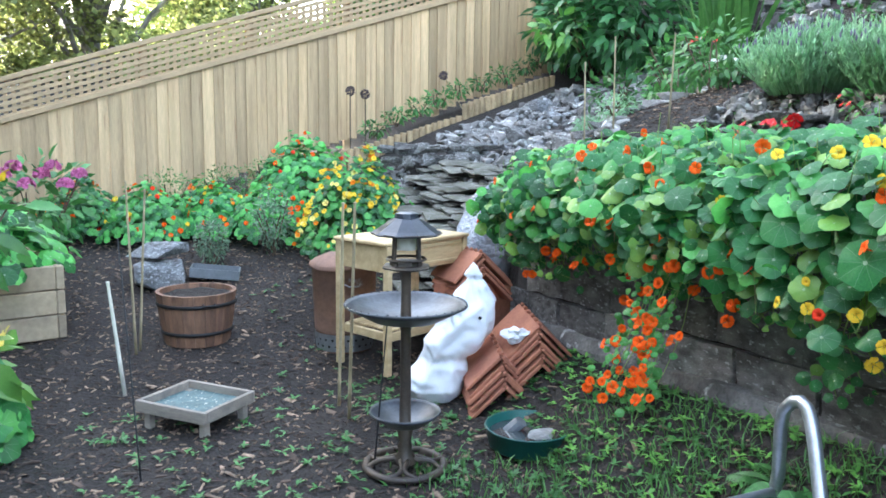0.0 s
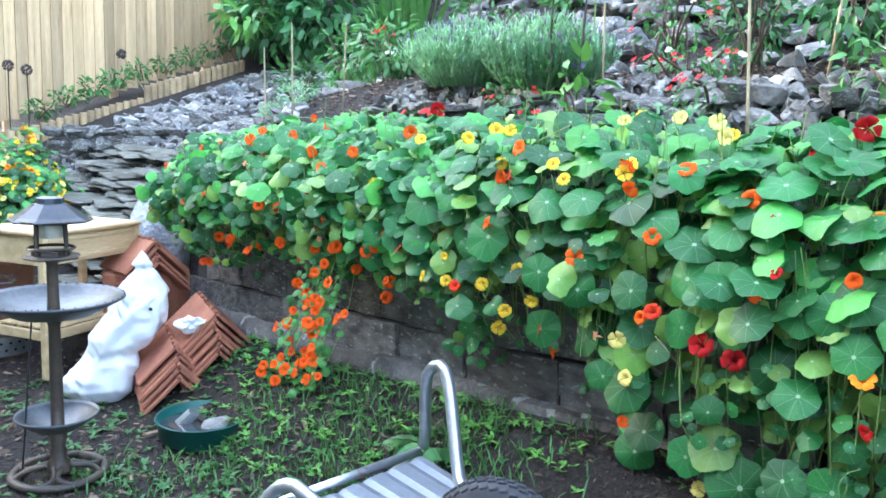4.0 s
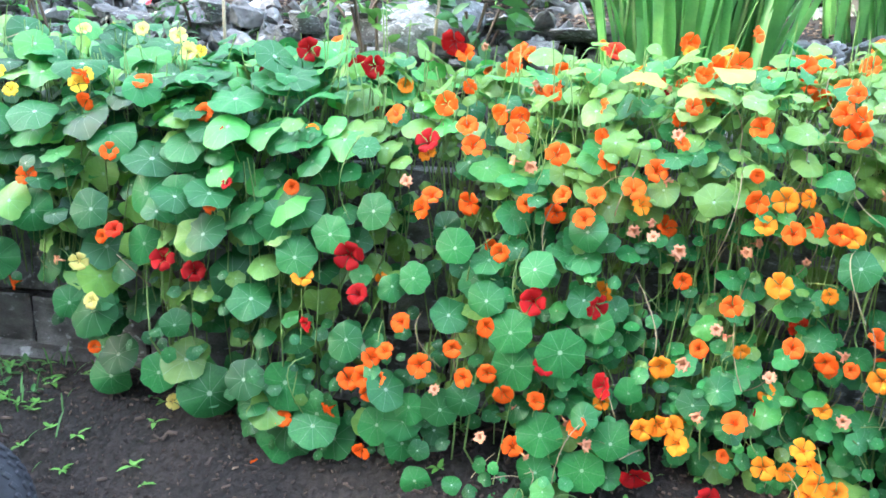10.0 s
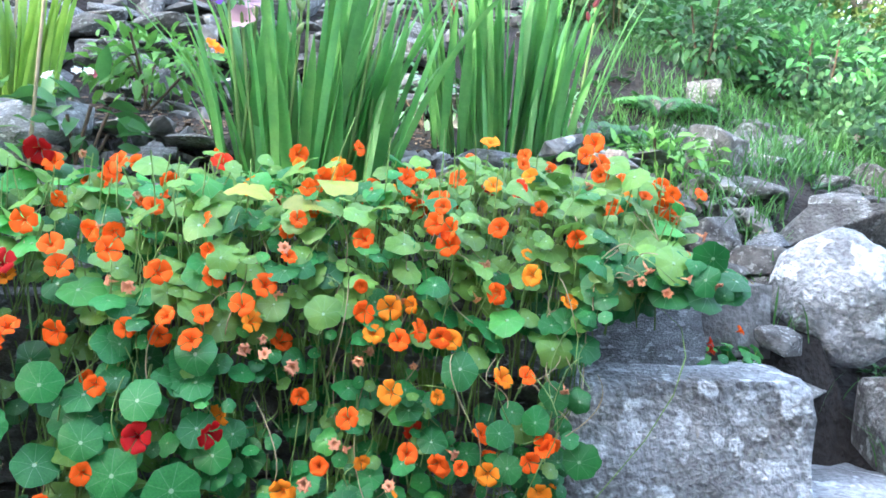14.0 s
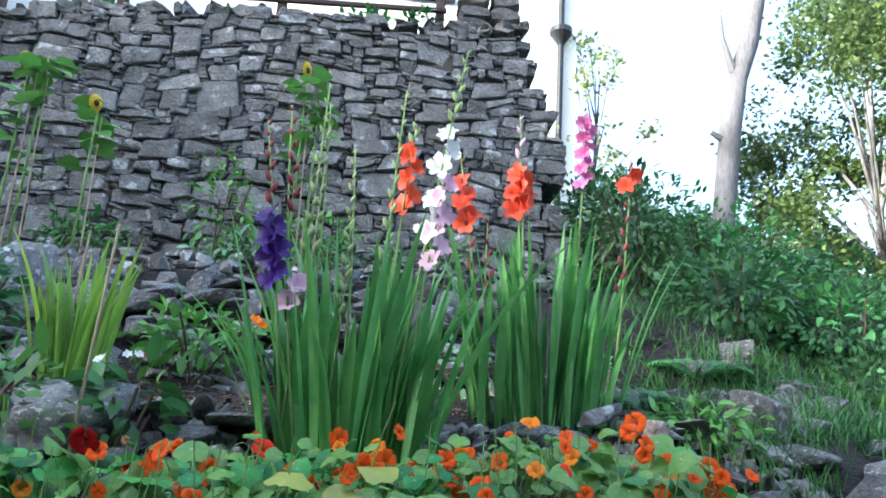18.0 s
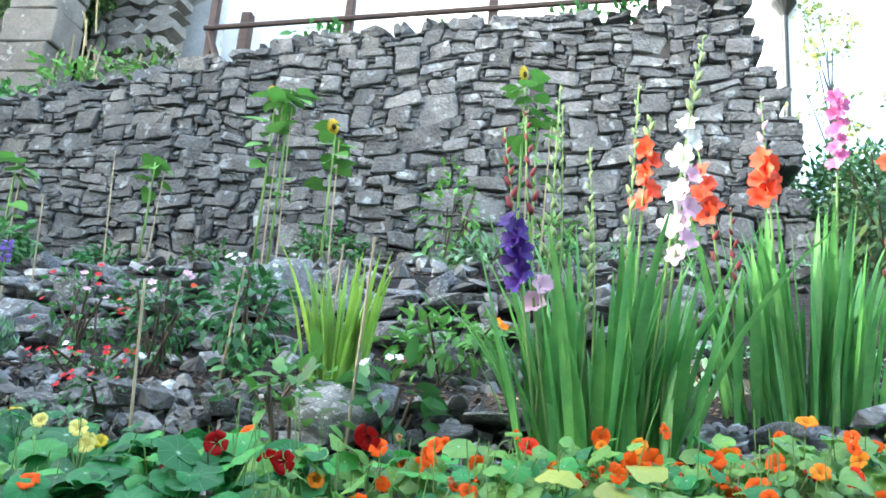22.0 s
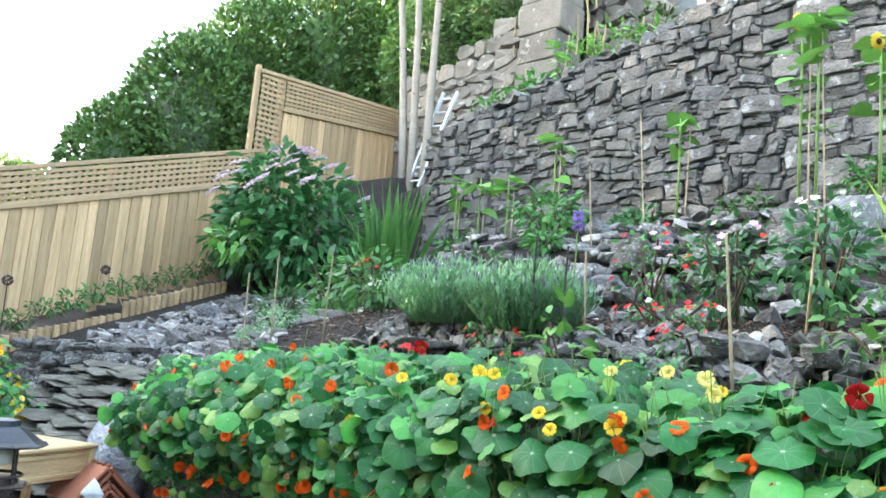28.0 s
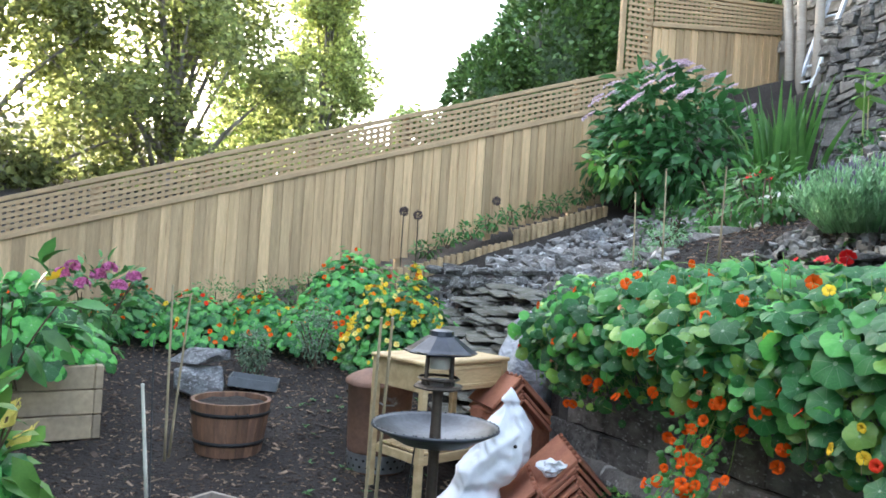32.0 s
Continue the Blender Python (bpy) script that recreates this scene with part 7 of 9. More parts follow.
def bank_rocks():
    rng = random.Random(61)
    rubble, slope = Heap(), Heap()
    def row(x0, x1, yc, yspread, layers, zoff, lo, hi, pale_share=0.15, small=0.145, low=1.0):
        for k in range(layers):
            x = x0
            while x < x1:
                s = rng.uniform(lo, hi)
                y = yc + 0.09 * (k - layers / 2) + rng.uniform(-yspread, yspread)
                z = ground_z(x, y) + zoff + 0.05 * k * 0.4 + rng.uniform(-0.02, 0.03)
                flat = rng.random() < 0.65
                sx, sy, sz = s * rng.uniform(0.9, 1.5), s * rng.uniform(0.8, 1.2), s * (0.6 if flat else 1.0) * low
                if s < small:
                    me = ROCKS[rng.randrange(12)]
                    rubble.add([v.co[:] for v in me.vertices], [tuple(p.vertices) for p in me.polygons], pose(x + s / 2, y, z, rng.uniform(-20, 20), rng.uniform(-20, 20), rng.uniform(0, 360)) @ Matrix.Diagonal((sx, sy, sz, 1)))
                else:
                    rock(x + s / 2, y, z, sx, sy, sz, rng.randrange(12), rng.random() < pale_share, rng.uniform(0, 360), tilt=rng.uniform(-12, 12))
                x += s * rng.uniform(0.75, 1.15)
    row(-2.5, -0.95, 2.54, 0.09, 4, -0.02, 0.05, 0.15, 0.25, small=0.12, low=0.6)
    row(-0.95, 1.25, 2.56, 0.1, 5, -0.01, 0.06, 0.18, 0.3, small=0.13, low=0.7)
    row(-3.6, -2.5, 2.56, 0.06, 3, -0.01, 0.06, 0.2, small=0.11, low=0.5)
    row(-3.1, 0.5, 3.85, 0.08, 4, 0.02, 0.08, 0.22, 0.3)
    row(-3.2, 0.8, 4.2, 0.08, 2, 0.0, 0.08, 0.2, 0.4)
    row(-3.4, 1.0, 3.45, 0.2, 2, 0.0, 0.05, 0.13, 0.3)
    row(-4.2, 1.3, 4.75, 0.35, 3, 0.0, 0.05, 0.13, 0.3)
    row(-5.4, -3.1, 4.0, 0.3, 3, 0.0, 0.05, 0.15, 0.2, small=0.16)
    tagged(rubble.put("small_rocks", ROCKY, smooth=False), "small broken grey rocks packed between the boulders", "rocks", kind="stuff")
    # rockery by the steps
    for i in range(60):
        x, y = rng.uniform(-7.2, -4.35), rng.uniform(2.45, 4.1)
        if y < 2.6 and x < -5.0:
            y += 0.35
        s = rng.uniform(0.08, 0.26)
        rock(x, y, ground_z(x, y) + 0.01, s * rng.uniform(0.9, 1.6), s, s * rng.uniform(0.5, 1.0), rng.randrange(12), rng.random() < 0.25, rng.uniform(0, 360), tilt=rng.uniform(-20, 20))
    for i in range(520):
        x, y, s = rng.uniform(-7.4, -4.2), rng.uniform(2.6, 4.7), rng.uniform(0.05, 0.16)
        me = ROCKS[rng.randrange(12)]
        slope.add([v.co[:] for v in me.vertices], [tuple(p.vertices) for p in me.polygons], pose(x, y, ground_z(x, y) + 0.01, rng.uniform(-20, 20), rng.uniform(-20, 20), rng.uniform(0, 360)) @ Matrix.Diagonal((s * 1.4, s, s * rng.uniform(0.4, 0.8), 1)))
    tagged(slope.put("slope_rocks", ROCKY, smooth=False), "broken slate strewn over the slope by the fence", "rocks", kind="stuff")
    # the low riser of rough blocks across the path
    for i in range(15):
        t = i / 14
        x, y = -6.95 + 0.75 * t, 2.05 + 0.62 * t
        for k in range(2):
            s = rng.uniform(0.1, 0.17)
            rock(x + rng.uniform(-0.03, 0.03), y, 1.13 + 0.1 * k + 0.04 * t, s * 1.3, s, s * 0.8, rng.randrange(12), False, rng.uniform(30, 70), "dark block in the low riser across the path")
    # flat mossy slabs laid in the sloping path
    for i in range(190):
        x = rng.uniform(-6.5, -4.55)
        y = 1.6 + rng.random() * 0.95
        s = rng.uniform(0.12, 0.3)
        ob = rock(x, y, ground_z(x, y) + 0.012, s * rng.uniform(1.2, 2.2), s, 0.055, 2 + 4 * rng.randrange(3), False, rng.uniform(70, 110), "flat mossy grey stone laid in the sloping path", "path stones", 8)
        ob.name = "path_stone"
        ob.data = PATH_MESHES[rng.randrange(3)]
    # broken rock strewn over the bank past the wall's end
    for i in range(48):
        x, y, s = rng.uniform(1.15, 2.5), rng.uniform(2.35, 4.0), rng.uniform(0.08, 0.2)
        rock(x, y, ground_z(x, y) + 0.02, s * rng.uniform(0.9, 1.4), s, s * rng.uniform(0.6, 0.95), rng.randrange(12), False, rng.uniform(0, 360), "grey-brown broken rock on the grassy bank", tilt=rng.uniform(-20, 20))
    # single boulders
    for x, y, z, sx, sy, sz, k, pale, lab in ((-0.72, 2.66, 1.52, 0.44, 0.3, 0.26, 0, True, "pale granite boulder under the iris clump"), (-1.55, 4.0, 2.15, 0.36, 0.3, 0.42, 1, True, "pale upright boulder on the upper rock row"),
                                              (-1.1, 3.95, 2.1, 0.36, 0.3, 0.32, 2, True, "pale boulder on the upper rock row"), (1.62, 3.05, 1.6, 0.3, 0.26, 0.34, 3, False, "brown-grey pointed boulder on the bank"),
                                              (1.85, 2.55, 1.4, 0.42, 0.36, 0.42, 6, False, "brown-grey boulder at the bank's edge"), (1.47, 2.4, 1.3, 0.2, 0.16, 0.14, 4, False, "small grey rock behind the round boulder"),
                                              (1.55, 2.47, 1.36, 0.26, 0.12, 0.08, 2, True, "pale flat slate sliver"), (1.36, 2.08, 1.1, 0.13, 0.12, 0.1, 5, False, "small brown rock beside the wall end"), (1.45, 2.16, 0.98, 0.4, 0.24, 0.16, 2, False, "brown slab under the round boulder"), (1.68, 1.97, 0.9, 0.32, 0.3, 0.42, 9, False, "tan broken rock at the wall end"),
                                              (0.62, 3.7, 1.92, 0.5, 0.3, 0.2, 2, False, "dark flat ledge stone behind the gladioli"),
                                              (0.6, 3.5, 1.82, 0.55, 0.3, 0.16, 6, False, "dark flat ledge stone behind the gladioli"), (2.2, 2.9, 1.45, 0.3, 0.28, 0.26, 9, False, "grey boulder among the bank grass")):
        rock(x, y, z, sx, sy, sz, k, pale, 25 * k, lab, "")


def granite_steps():
    """The dressed granite blocks at the wall's end."""
    for n, (x, y, z, sx, sy, sz, rz) in enumerate(((1.04, 2.0, 0.74, 0.58, 0.38, 0.3, -3), (1.02, 1.97, 0.33, 0.74, 0.44, 0.42, 4), (1.56, 1.98, 0.5, 0.54, 0.46, 0.3, -10), (1.25, 2.18, 1.05, 0.22, 0.2, 0.19, 5), (1.75, 1.6, 0.35, 0.4, 0.4, 0.25, 20), (0.9, 2.16, 1.04, 0.46, 0.3, 0.22, 2))):
        rng = random.Random(87 + n)
        bm = bmesh.new()
        for cx, cy, cz in [(a, b, c) for a in (-0.5, 0.5) for b in (-0.5, 0.5) for c in (-0.5, 0.5)]:
            for k in range(3):
                q = [cx, cy, cz]
                q[k] *= rng.uniform(0.72, 0.9)
                q[(k + 1) % 3] *= rng.uniform(0.93, 1.02)
                q[(k + 2) % 3] *= rng.uniform(0.93, 1.02)
                bm.verts.new(q)
        bmesh.ops.convex_hull(bm, input=bm.verts[:])
        bmesh.ops.triangulate(bm, faces=bm.faces[:])
        for k in range(4):
            long = [e for e in bm.edges if e.calc_length() > 0.13]
            bmesh.ops.subdivide_edges(bm, edges=long, cuts=1)
            bmesh.ops.triangulate(bm, faces=bm.faces[:])
        off = Vector((n * 7.0, 3, 1))
        for v in bm.verts:
            c = v.co.copy()
            v.co = Vector((c.x * sx, c.y * sy, (c.z + 0.5) * sz))
            v.co += c.normalized() * (0.014 * noise.noise(v.co * 7 + off) + 0.006 * noise.noise(v.co * 25 + off))
        g = tagged(part("granite_block", bm, GRANITE if n != 3 else BLOCK, None, smooth=True), "rough pale granite block at the wall end" if n != 3 else "small grey concrete block at the wall end", "stone block", "granite blocks")
        g.matrix_basis = pose(x, y, z, 0, -3, rz)


def round_boulder():
    """The lichened round boulder that tops the wall's end."""
    bm = bmesh.new()
    bmesh.ops.create_icosphere(bm, subdivisions=4, radius=0.5)
    cuts = [Vector(c).normalized() for c in ((-0.7, -0.6, 0.4), (0.5, -0.8, 0.3), (0.2, -0.3, 1), (-0.2, -1, -0.4), (0.9, 0.1, -0.2))]
    for v in bm.verts:
        for c in cuts:
            over = v.co.dot(c) - 0.42
            if over > 0:
                v.co -= c * over * 0.8
        v.co *= 1 + 0.1 * noise.noise(v.co * 3) + 0.05 * noise.noise(v.co * 9) + 0.02 * noise.noise(v.co * 22)
        v.co = Vector((v.co.x * 0.38, v.co.y * 0.36, v.co.z * 0.38))
    ob = tagged(part("boulder", bm, GRANITE, None, smooth=True), "large round lichened granite boulder by the wall end", "rock")
    ob.matrix_basis = pose(1.62, 2.2, 1.22, 0, 12, 0)


round_boulder()


def log_roll():
    e = thing("log_roll_edging", pose(0, 0, 0), "half-log timber edging that holds the bed by the fence", "edging")
    rng = random.Random(66)
    bm = bmesh.new()
    tube(bm, [(0, 0, -0.3), (0, 0, -0.008), (0, 0, 0.0)], [0.033, 0.033, 0.026], 9)
    me = bpy.data.meshes.new("half_log")
    bm.to_mesh(me)
    bm.free()
    me.materials.append(mat("tan half log", (0.5, 0.36, 0.2), 0.85, var=0.3, scale=6, fine=40, bump=0.4, depth=0.004, per_object=0.25))
    line = [(-7.95, 1.75), (-7.8, 2.4), (-7.76, 3.12), (-7.78, 4.2)]
    for a, b in zip(line, line[1:]):
        n = int(math.dist(a, b) / 0.062)
        for i in range(n):
            t = i / n
            x, y = a[0] + (b[0] - a[0]) * t, a[1] + (b[1] - a[1]) * t
            put("half_log", me, pose(x, y, 1.2 + 0.32 * (y - 1.91) + 0.1 * (y > 3.1) + 0.012 * noise.noise((x * 3, y * 3, 0)), rng.uniform(-3, 3), rng.uniform(-3, 3), rng.uniform(0, 90)), e)


def fern(x, y, z, n, size, rng, label="green fern fronds on the bank"):
    f = thing("fern", pose(x, y, z), label, "fern", "ferns")
    for i in range(n):
        h = Heap()
        a = 2 * math.pi * i / n + rng.uniform(-0.3, 0.3)
        ln = size * rng.uniform(0.7, 1.1)
        for k in range(16):
            t = (k + 1) / 17
            w = 0.32 * ln * math.sin(math.pi * min(1, t * 0.9 + 0.1)) * (1 - 0.3 * t)
            p = Vector((ln * t * 0.9, 0, ln * (0.75 * t - 0.6 * t * t)))
            for s in (-1, 1):
                h.add([(0, 0, 0), (0.012, s * w * 0.5, 0.01), (0.035, s * w, -0.02), (0.03, s * w * 0.4, 0.0)], [(0, 1, 2, 3)], Matrix.Translation(p))
        fr = h.put("frond", MIDLEAF, f, kind="")
        fr.matrix_basis = Matrix.Rotation(a, 4, "Z")


def tufts(name, label, spots, n, h, material, rng, spread=0.1):
    """Grass tufts as one mass."""
    heap = Heap()
    for x, y in spots:
        for i in range(n):
            px, py = x + rng.gauss(0, spread), y + rng.gauss(0, spread)
            v, f = blade(h * rng.uniform(0.5, 1.2), 0.006, rng.uniform(0.1, 0.6), rng.uniform(0, 6.28), 0.8, 3)
            heap.add(v, f, pose(px, py, ground_z(px, py) - 0.005))
    return tagged(heap.put(name, material), label, "grass", kind="stuff")


def weeds(name, label, spots, size, material, rng):
    heap = Heap()
    for x, y in spots:
        z = ground_z(x, y)
        for k in range(rng.randrange(5, 9)):
            a = rng.uniform(0, 6.28)
            q = Vector((math.cos(a), math.sin(a), rng.uniform(0.1, 0.9))).normalized().to_track_quat("X", "Z").to_matrix().to_4x4()
            s = size * rng.uniform(0.5, 1.3)
            heap.add(LEAFLET[0], LEAFLET[1], Matrix.Translation((x, y, z + 0.01)) @ q @ Matrix.Diagonal((s, s * 0.9, s, 1)))
    return tagged(heap.put(name, material), label, "weeds", kind="stuff")


def nasturtium_mound(x, y, z, rx, ry, h, n, blooms, colours, label, rng, size=0.04, group="nasturtiums by the fence"):
    p = thing("nasturtium", pose(x, y, z), label, "flower plant", group)
    heap, light, stems = Heap(), Heap(), Heap()
    for i in range(n):
        a, rr = rng.uniform(0, 6.28), math.sqrt(rng.random())
        k = 1 + 0.45 * noise.noise((math.cos(a) * 2 + x, math.sin(a) * 2 + y, 0))
        px, py = rx * rr * math.cos(a) * k, ry * rr * math.sin(a) * k
        pz = h * (1 - rr ** 2.2) * rng.uniform(0.6, 1.12) * (1 + 0.5 * noise.noise((px * 4 + x, py * 4, 2))) + 0.02
        nn = (math.cos(a) * rr + 0.35 + rng.gauss(0, 0.25), math.sin(a) * rr - 0.15 + rng.gauss(0, 0.25), 0.9)
        s = LEAVES[rng.randrange(10)]
        (light if rng.random() < 0.55 else heap).add(s[0], s[1], facing((px, py, pz), nn, rng.uniform(0, 6), size * rng.uniform(0.6, 1.2)), s[2])
        if i % 3 == 0:
            stalk(stems, (px * 0.7, py * 0.7, pz * 0.4), (px, py, pz), 0.002, 0.3, 3, rng)
    heap.put("foliage", NAST, p)
    light.put("light_foliage", NAST_LIGHT, p)
    stems.put("stem_tangle", STEM, p)
    for i in range(blooms):
        a, rr = rng.uniform(0, 6.28), math.sqrt(rng.random()) * 0.95
        px, py = rx * rr * math.cos(a), ry * rr * math.sin(a)
        pz = h * (1 - rr ** 2.2) * (1 + 0.5 * noise.noise((px * 4 + x, py * 4, 2))) + rng.uniform(-0.02, 0.06)
        put("flower", FLOWERS[rng.choice(colours)][rng.randrange(4)], facing((px, py, pz), (0.9 + rng.gauss(0, 0.3), -0.3 + rng.gauss(0, 0.4), 0.6), a, rng.uniform(0.022, 0.033) * min(1.1, size / 0.04)), p)
    return p


gladioli()
hydrangea()
lavender()
bank_rocks()
granite_steps()
log_roll()
purple_spike(-2.24, 2.76, 1.45, 1.7)
purple_spike(-2.42, 3.08, 1.6, 2.13)
RNG = random.Random(71)
blade_clump("iris_clump", -0.83, 2.98, 1.64, 0.13, 0.08, 60, 0.3, 0.56, 0.027, IRISLEAF, "yellow-green iris clump behind the boulder", "iris", RNG, 0.22)
blade_clump("crocosmia_clump", -5.45, 4.45, ground_z(-5.45, 4.45), 0.17, 0.14, 70, 0.7, 1.25, 0.055, GRASSY, "bright green sword-leaved crocosmia clump", "crocosmia", RNG, 0.25)
for x, top, fl, n, sz in ((-5.0, 2.95, False, 9, 0.15), (-4.72, 2.95, False, 9, 0.15), (-4.4, 2.92, False, 7, 0.12), (-3.93, 3.16, False, 9, 0.15), (-2.86, 3.2, False, 9, 0.14), (-2.05, 3.66, True, 12, 0.16),
                          (-1.95, 3.72, False, 12, 0.16), (-1.6, 3.42, True, 10, 0.13), (-0.37, 3.78, True, 13, 0.14), (-0.28, 3.6, False, 12, 0.13)):
    y = 4.75
    z = ground_z(x, y)
    sunflower(x, y, z, top - z, RNG, fl, n + 3, sz * 0.82)
for x, y, h, lx in ((-4.62, 2.62, 0.62, -0.03), (-4.27, 2.6, 0.6, -0.02), (-3.75, 2.6, 0.55, 0.02), (-1.32, 2.5, 0.62, -0.05), (-0.62, 2.5, 0.8, 0.03), (-2.1, 2.75, 0.4, -0.02), (-3.1, 4.75, 0.9, -0.08),
                    (-2.95, 3.95, 0.66, -0.06), (-1.3, 3.0, 0.5, 0.04), (-0.2, 3.9, 0.55, 0.0), (-0.95, 3.2, 0.6, 0.02)):
    cane("bamboo_cane", x, y, ground_z(x, y), h, lx, 0, 0.006, BAMBOO, "bamboo cane standing in the planted bank", "cane", "bamboo canes")
bush("rose_bush", -1.62, 3.05, 1.64, 0.17, 0.4, 240, 0.05, DARKLEAF, "small rose bush with faded pink blooms", "rose bush", RNG, ((SHELL, 5, 0.018, 0.6), (CORAL, 3, 0.014, 0.4)), "small bushes on the bank")
bush("dahlia_bush", -1.28, 3.1, 1.66, 0.18, 0.44, 330, 0.06, DARKLEAF, "dense dark green dahlia bush with white blooms", "dahlia bush", RNG, ((SNOW, 6, 0.016, 0.85),), "small bushes on the bank")
bush("rose_bush", -2.0, 3.1, 1.66, 0.2, 0.4, 130, 0.045, MIDLEAF, "sparse rose bush with small red blooms", "rose bush", RNG, ((BEGONIA, 10, 0.013, 0.2), (SHELL, 4, 0.014, 0.5)), "small bushes on the bank")
bush("leafy_plant", -0.48, 3.3, 1.7, 0.28, 0.26, 260, 0.07, LIMELEAF, "low pale green leafy plant with an orange bloom", "plant", RNG, ((AMBER, 2, 0.03, 0.8),), "", 5, 0.6)
bush("red_bedding_plant", -1.8, 2.9, 1.6, 0.26, 0.1, 90, 0.035, MIDLEAF, "low bedding plants with red and white blooms", "bedding plant", RNG, ((BEGONIA, 14, 0.013, 0.5), (SNOW, 3, 0.013, 0.6)), "", 3, 0.5)
for bx, by in ((-2.5, 2.62), (-1.55, 2.64), (-2.3, 2.5)):
    bush("red_bedding_plant", bx, by, ground_z(bx, by), 0.16, 0.14, 90, 0.035, MIDLEAF, "low bedding plants with small red blooms", "bedding plant", RNG, ((BEGONIA, 6, 0.012, 0.5),), "red bedding plants", 3, 0.6)
bush("red_bedding_plant", -2.85, 2.42, 1.3, 0.2, 0.14, 60, 0.04, MIDLEAF, "low bedding plant with bright red blooms", "bedding plant", RNG, ((BEGONIA, 10, 0.02, 0.6),), "", 3, 0.4)
bush("dahlia_plant", -0.52, 2.56, 1.35, 0.13, 0.32, 70, 0.09, MIDLEAF, "slender dahlia with red and white blooms", "dahlia", RNG, ((SNOW, 3, 0.018, 0.85), (WINE, 1, 0.022, 0.9)), "slender plants behind the wall", 5, 0.6)
bush("dahlia_plant", -1.95, 2.42, 1.2, 0.12, 0.42, 34, 0.1, LIMELEAF, "broad-leaved young plant by a cane", "plant", RNG, (), "slender plants behind the wall", 4, 0.7)
bush("leafy_plant", -0.75, 2.4, 1.2, 0.14, 0.46, 36, 0.1, LIMELEAF, "broad-leaved young plant by a cane", "plant", RNG, (), "slender plants behind the wall", 4, 0.7)
for x, y, r, h, n, m in ((-4.6, 3.3, 0.28, 0.42, 200, MIDLEAF), (-4.1, 3.2, 0.3, 0.4, 260, MIDLEAF), (-5.1, 3.7, 0.24, 0.26, 160, MIDLEAF), (-5.8, 3.6, 0.24, 0.34, 150, MIDLEAF), (-3.6, 4.3, 0.3, 0.3, 200, MIDLEAF), (-1.7, 5.2, 0.3, 0.3, 160, MIDLEAF),
                         (-0.9, 5.3, 0.26, 0.75, 150, LIMELEAF), (-0.2, 5.2, 0.3, 0.35, 160, LIMELEAF), (-2.6, 5.2, 0.22, 0.25, 90, MIDLEAF), (-0.6, 4.9, 0.4, 0.14, 160, GREYLEAF)):
    bush("leafy_plant", x, y, ground_z(x, y), r, h, n, 0.075, m, "loose green leafy plant in the upper bed", "plant", RNG, (), "leafy bank plants", 5)
for x, y, r in ((-5.35, 3.1, 0.13), (-5.0, 2.95, 0.15), (-4.45, 2.75, 0.14)):
    bush("heather_tuft", x, y, ground_z(x, y), r, r * 1.2, 420, 0.03, GREYLEAF, "small grey-green cushion plant among rocks", "plant", RNG, (), "cushion plants", 4)
bush("white_bedding_plant", -4.35, 3.5, 1.72, 0.14, 0.16, 60, 0.05, MIDLEAF, "small plant with clustered white blooms", "plant", RNG, ((SNOW, 8, 0.022, 0.7),), "", 3)
bush("red_bedding_plant", -5.25, 4.1, 1.95, 0.14, 0.2, 60, 0.05, MIDLEAF, "small plant with deep red blooms", "plant", RNG, ((BEGONIA, 6, 0.03, 0.7),), "", 3)
for x, y in ((-7.95, 2.2), (-7.95, 2.45), (-7.92, 2.68), (-7.98, 2.9), (-8.05, 3.15), (-8.0, 3.4), (-7.95, 3.65), (-8.0, 3.9), (-8.1, 4.15)):
    bush("leafy_plant", x, y, ground_z(x, y) + 0.2, 0.16, 0.14, 90, 0.06, MIDLEAF, "low green plant in the bed by the fence", "plant", RNG, (), "leafy bank plants", 4)
for x, y, zt, lx in ((-7.9, 1.95, 1.78, -0.02), (-7.85, 2.08, 1.75, 0.0), (-7.95, 2.95, 1.97, 0.0)):
    z = ground_z(x, y)
    a = thing("allium", pose(x, y, z), "dried brown allium seed head on a thin stalk", "allium", "allium seed heads")
    st = Heap()
    stalk(st, (0, 0.32 if zt > 1.9 else 0, -0.02), (lx, 0, zt - z), 0.006, 0.04, 4, RNG)
    st.put("stalk", DRY if zt > 1.9 else mat_get("dark seed stalk", (0.06, 0.05, 0.04)), a, kind="")
    hd = Heap()
    for k in range(150):
        d = Vector((RNG.gauss(0, 1), RNG.gauss(0, 1), RNG.gauss(0, 1))).normalized()
        hd.add(*BUDS, facing(Vector((lx, 0, zt - z)) + d * 0.03, d, 0, 0.022))
    hd.put("seed_head", mat_get("dusky brown seed head", (0.1, 0.07, 0.07)), a, kind="")
bush("weedy_plant", 1.32, 2.82, 1.5, 0.2, 0.2, 260, 0.05, LIMELEAF, "bright green leafy clump on the bank", "plant", RNG, (), "leafy bank plants", 4)
fern(1.3, 3.4, ground_z(1.3, 3.4), 11, 0.27, RNG)
fern(1.7, 3.75, ground_z(1.7, 3.75), 9, 0.26, RNG)
fern(-1.9, 1.7, 0.3, 8, 0.2, RNG, "small fern at the foot of the low wall")
fern(0.85, 1.66, 0.42, 8, 0.26, RNG, "small fern beside the granite blocks")
bm = bmesh.new()
lathe(bm, [(0.0, -0.1), (0.045, -0.1), (0.042, 0.05), (0.038, 0.1), (0.03, 0.112), (0.0, 0.108)], 12)
for v in bm.verts:
    v.co += Vector((1, 1, 0.6)) * 0.012 * noise.noise(v.co * 30)
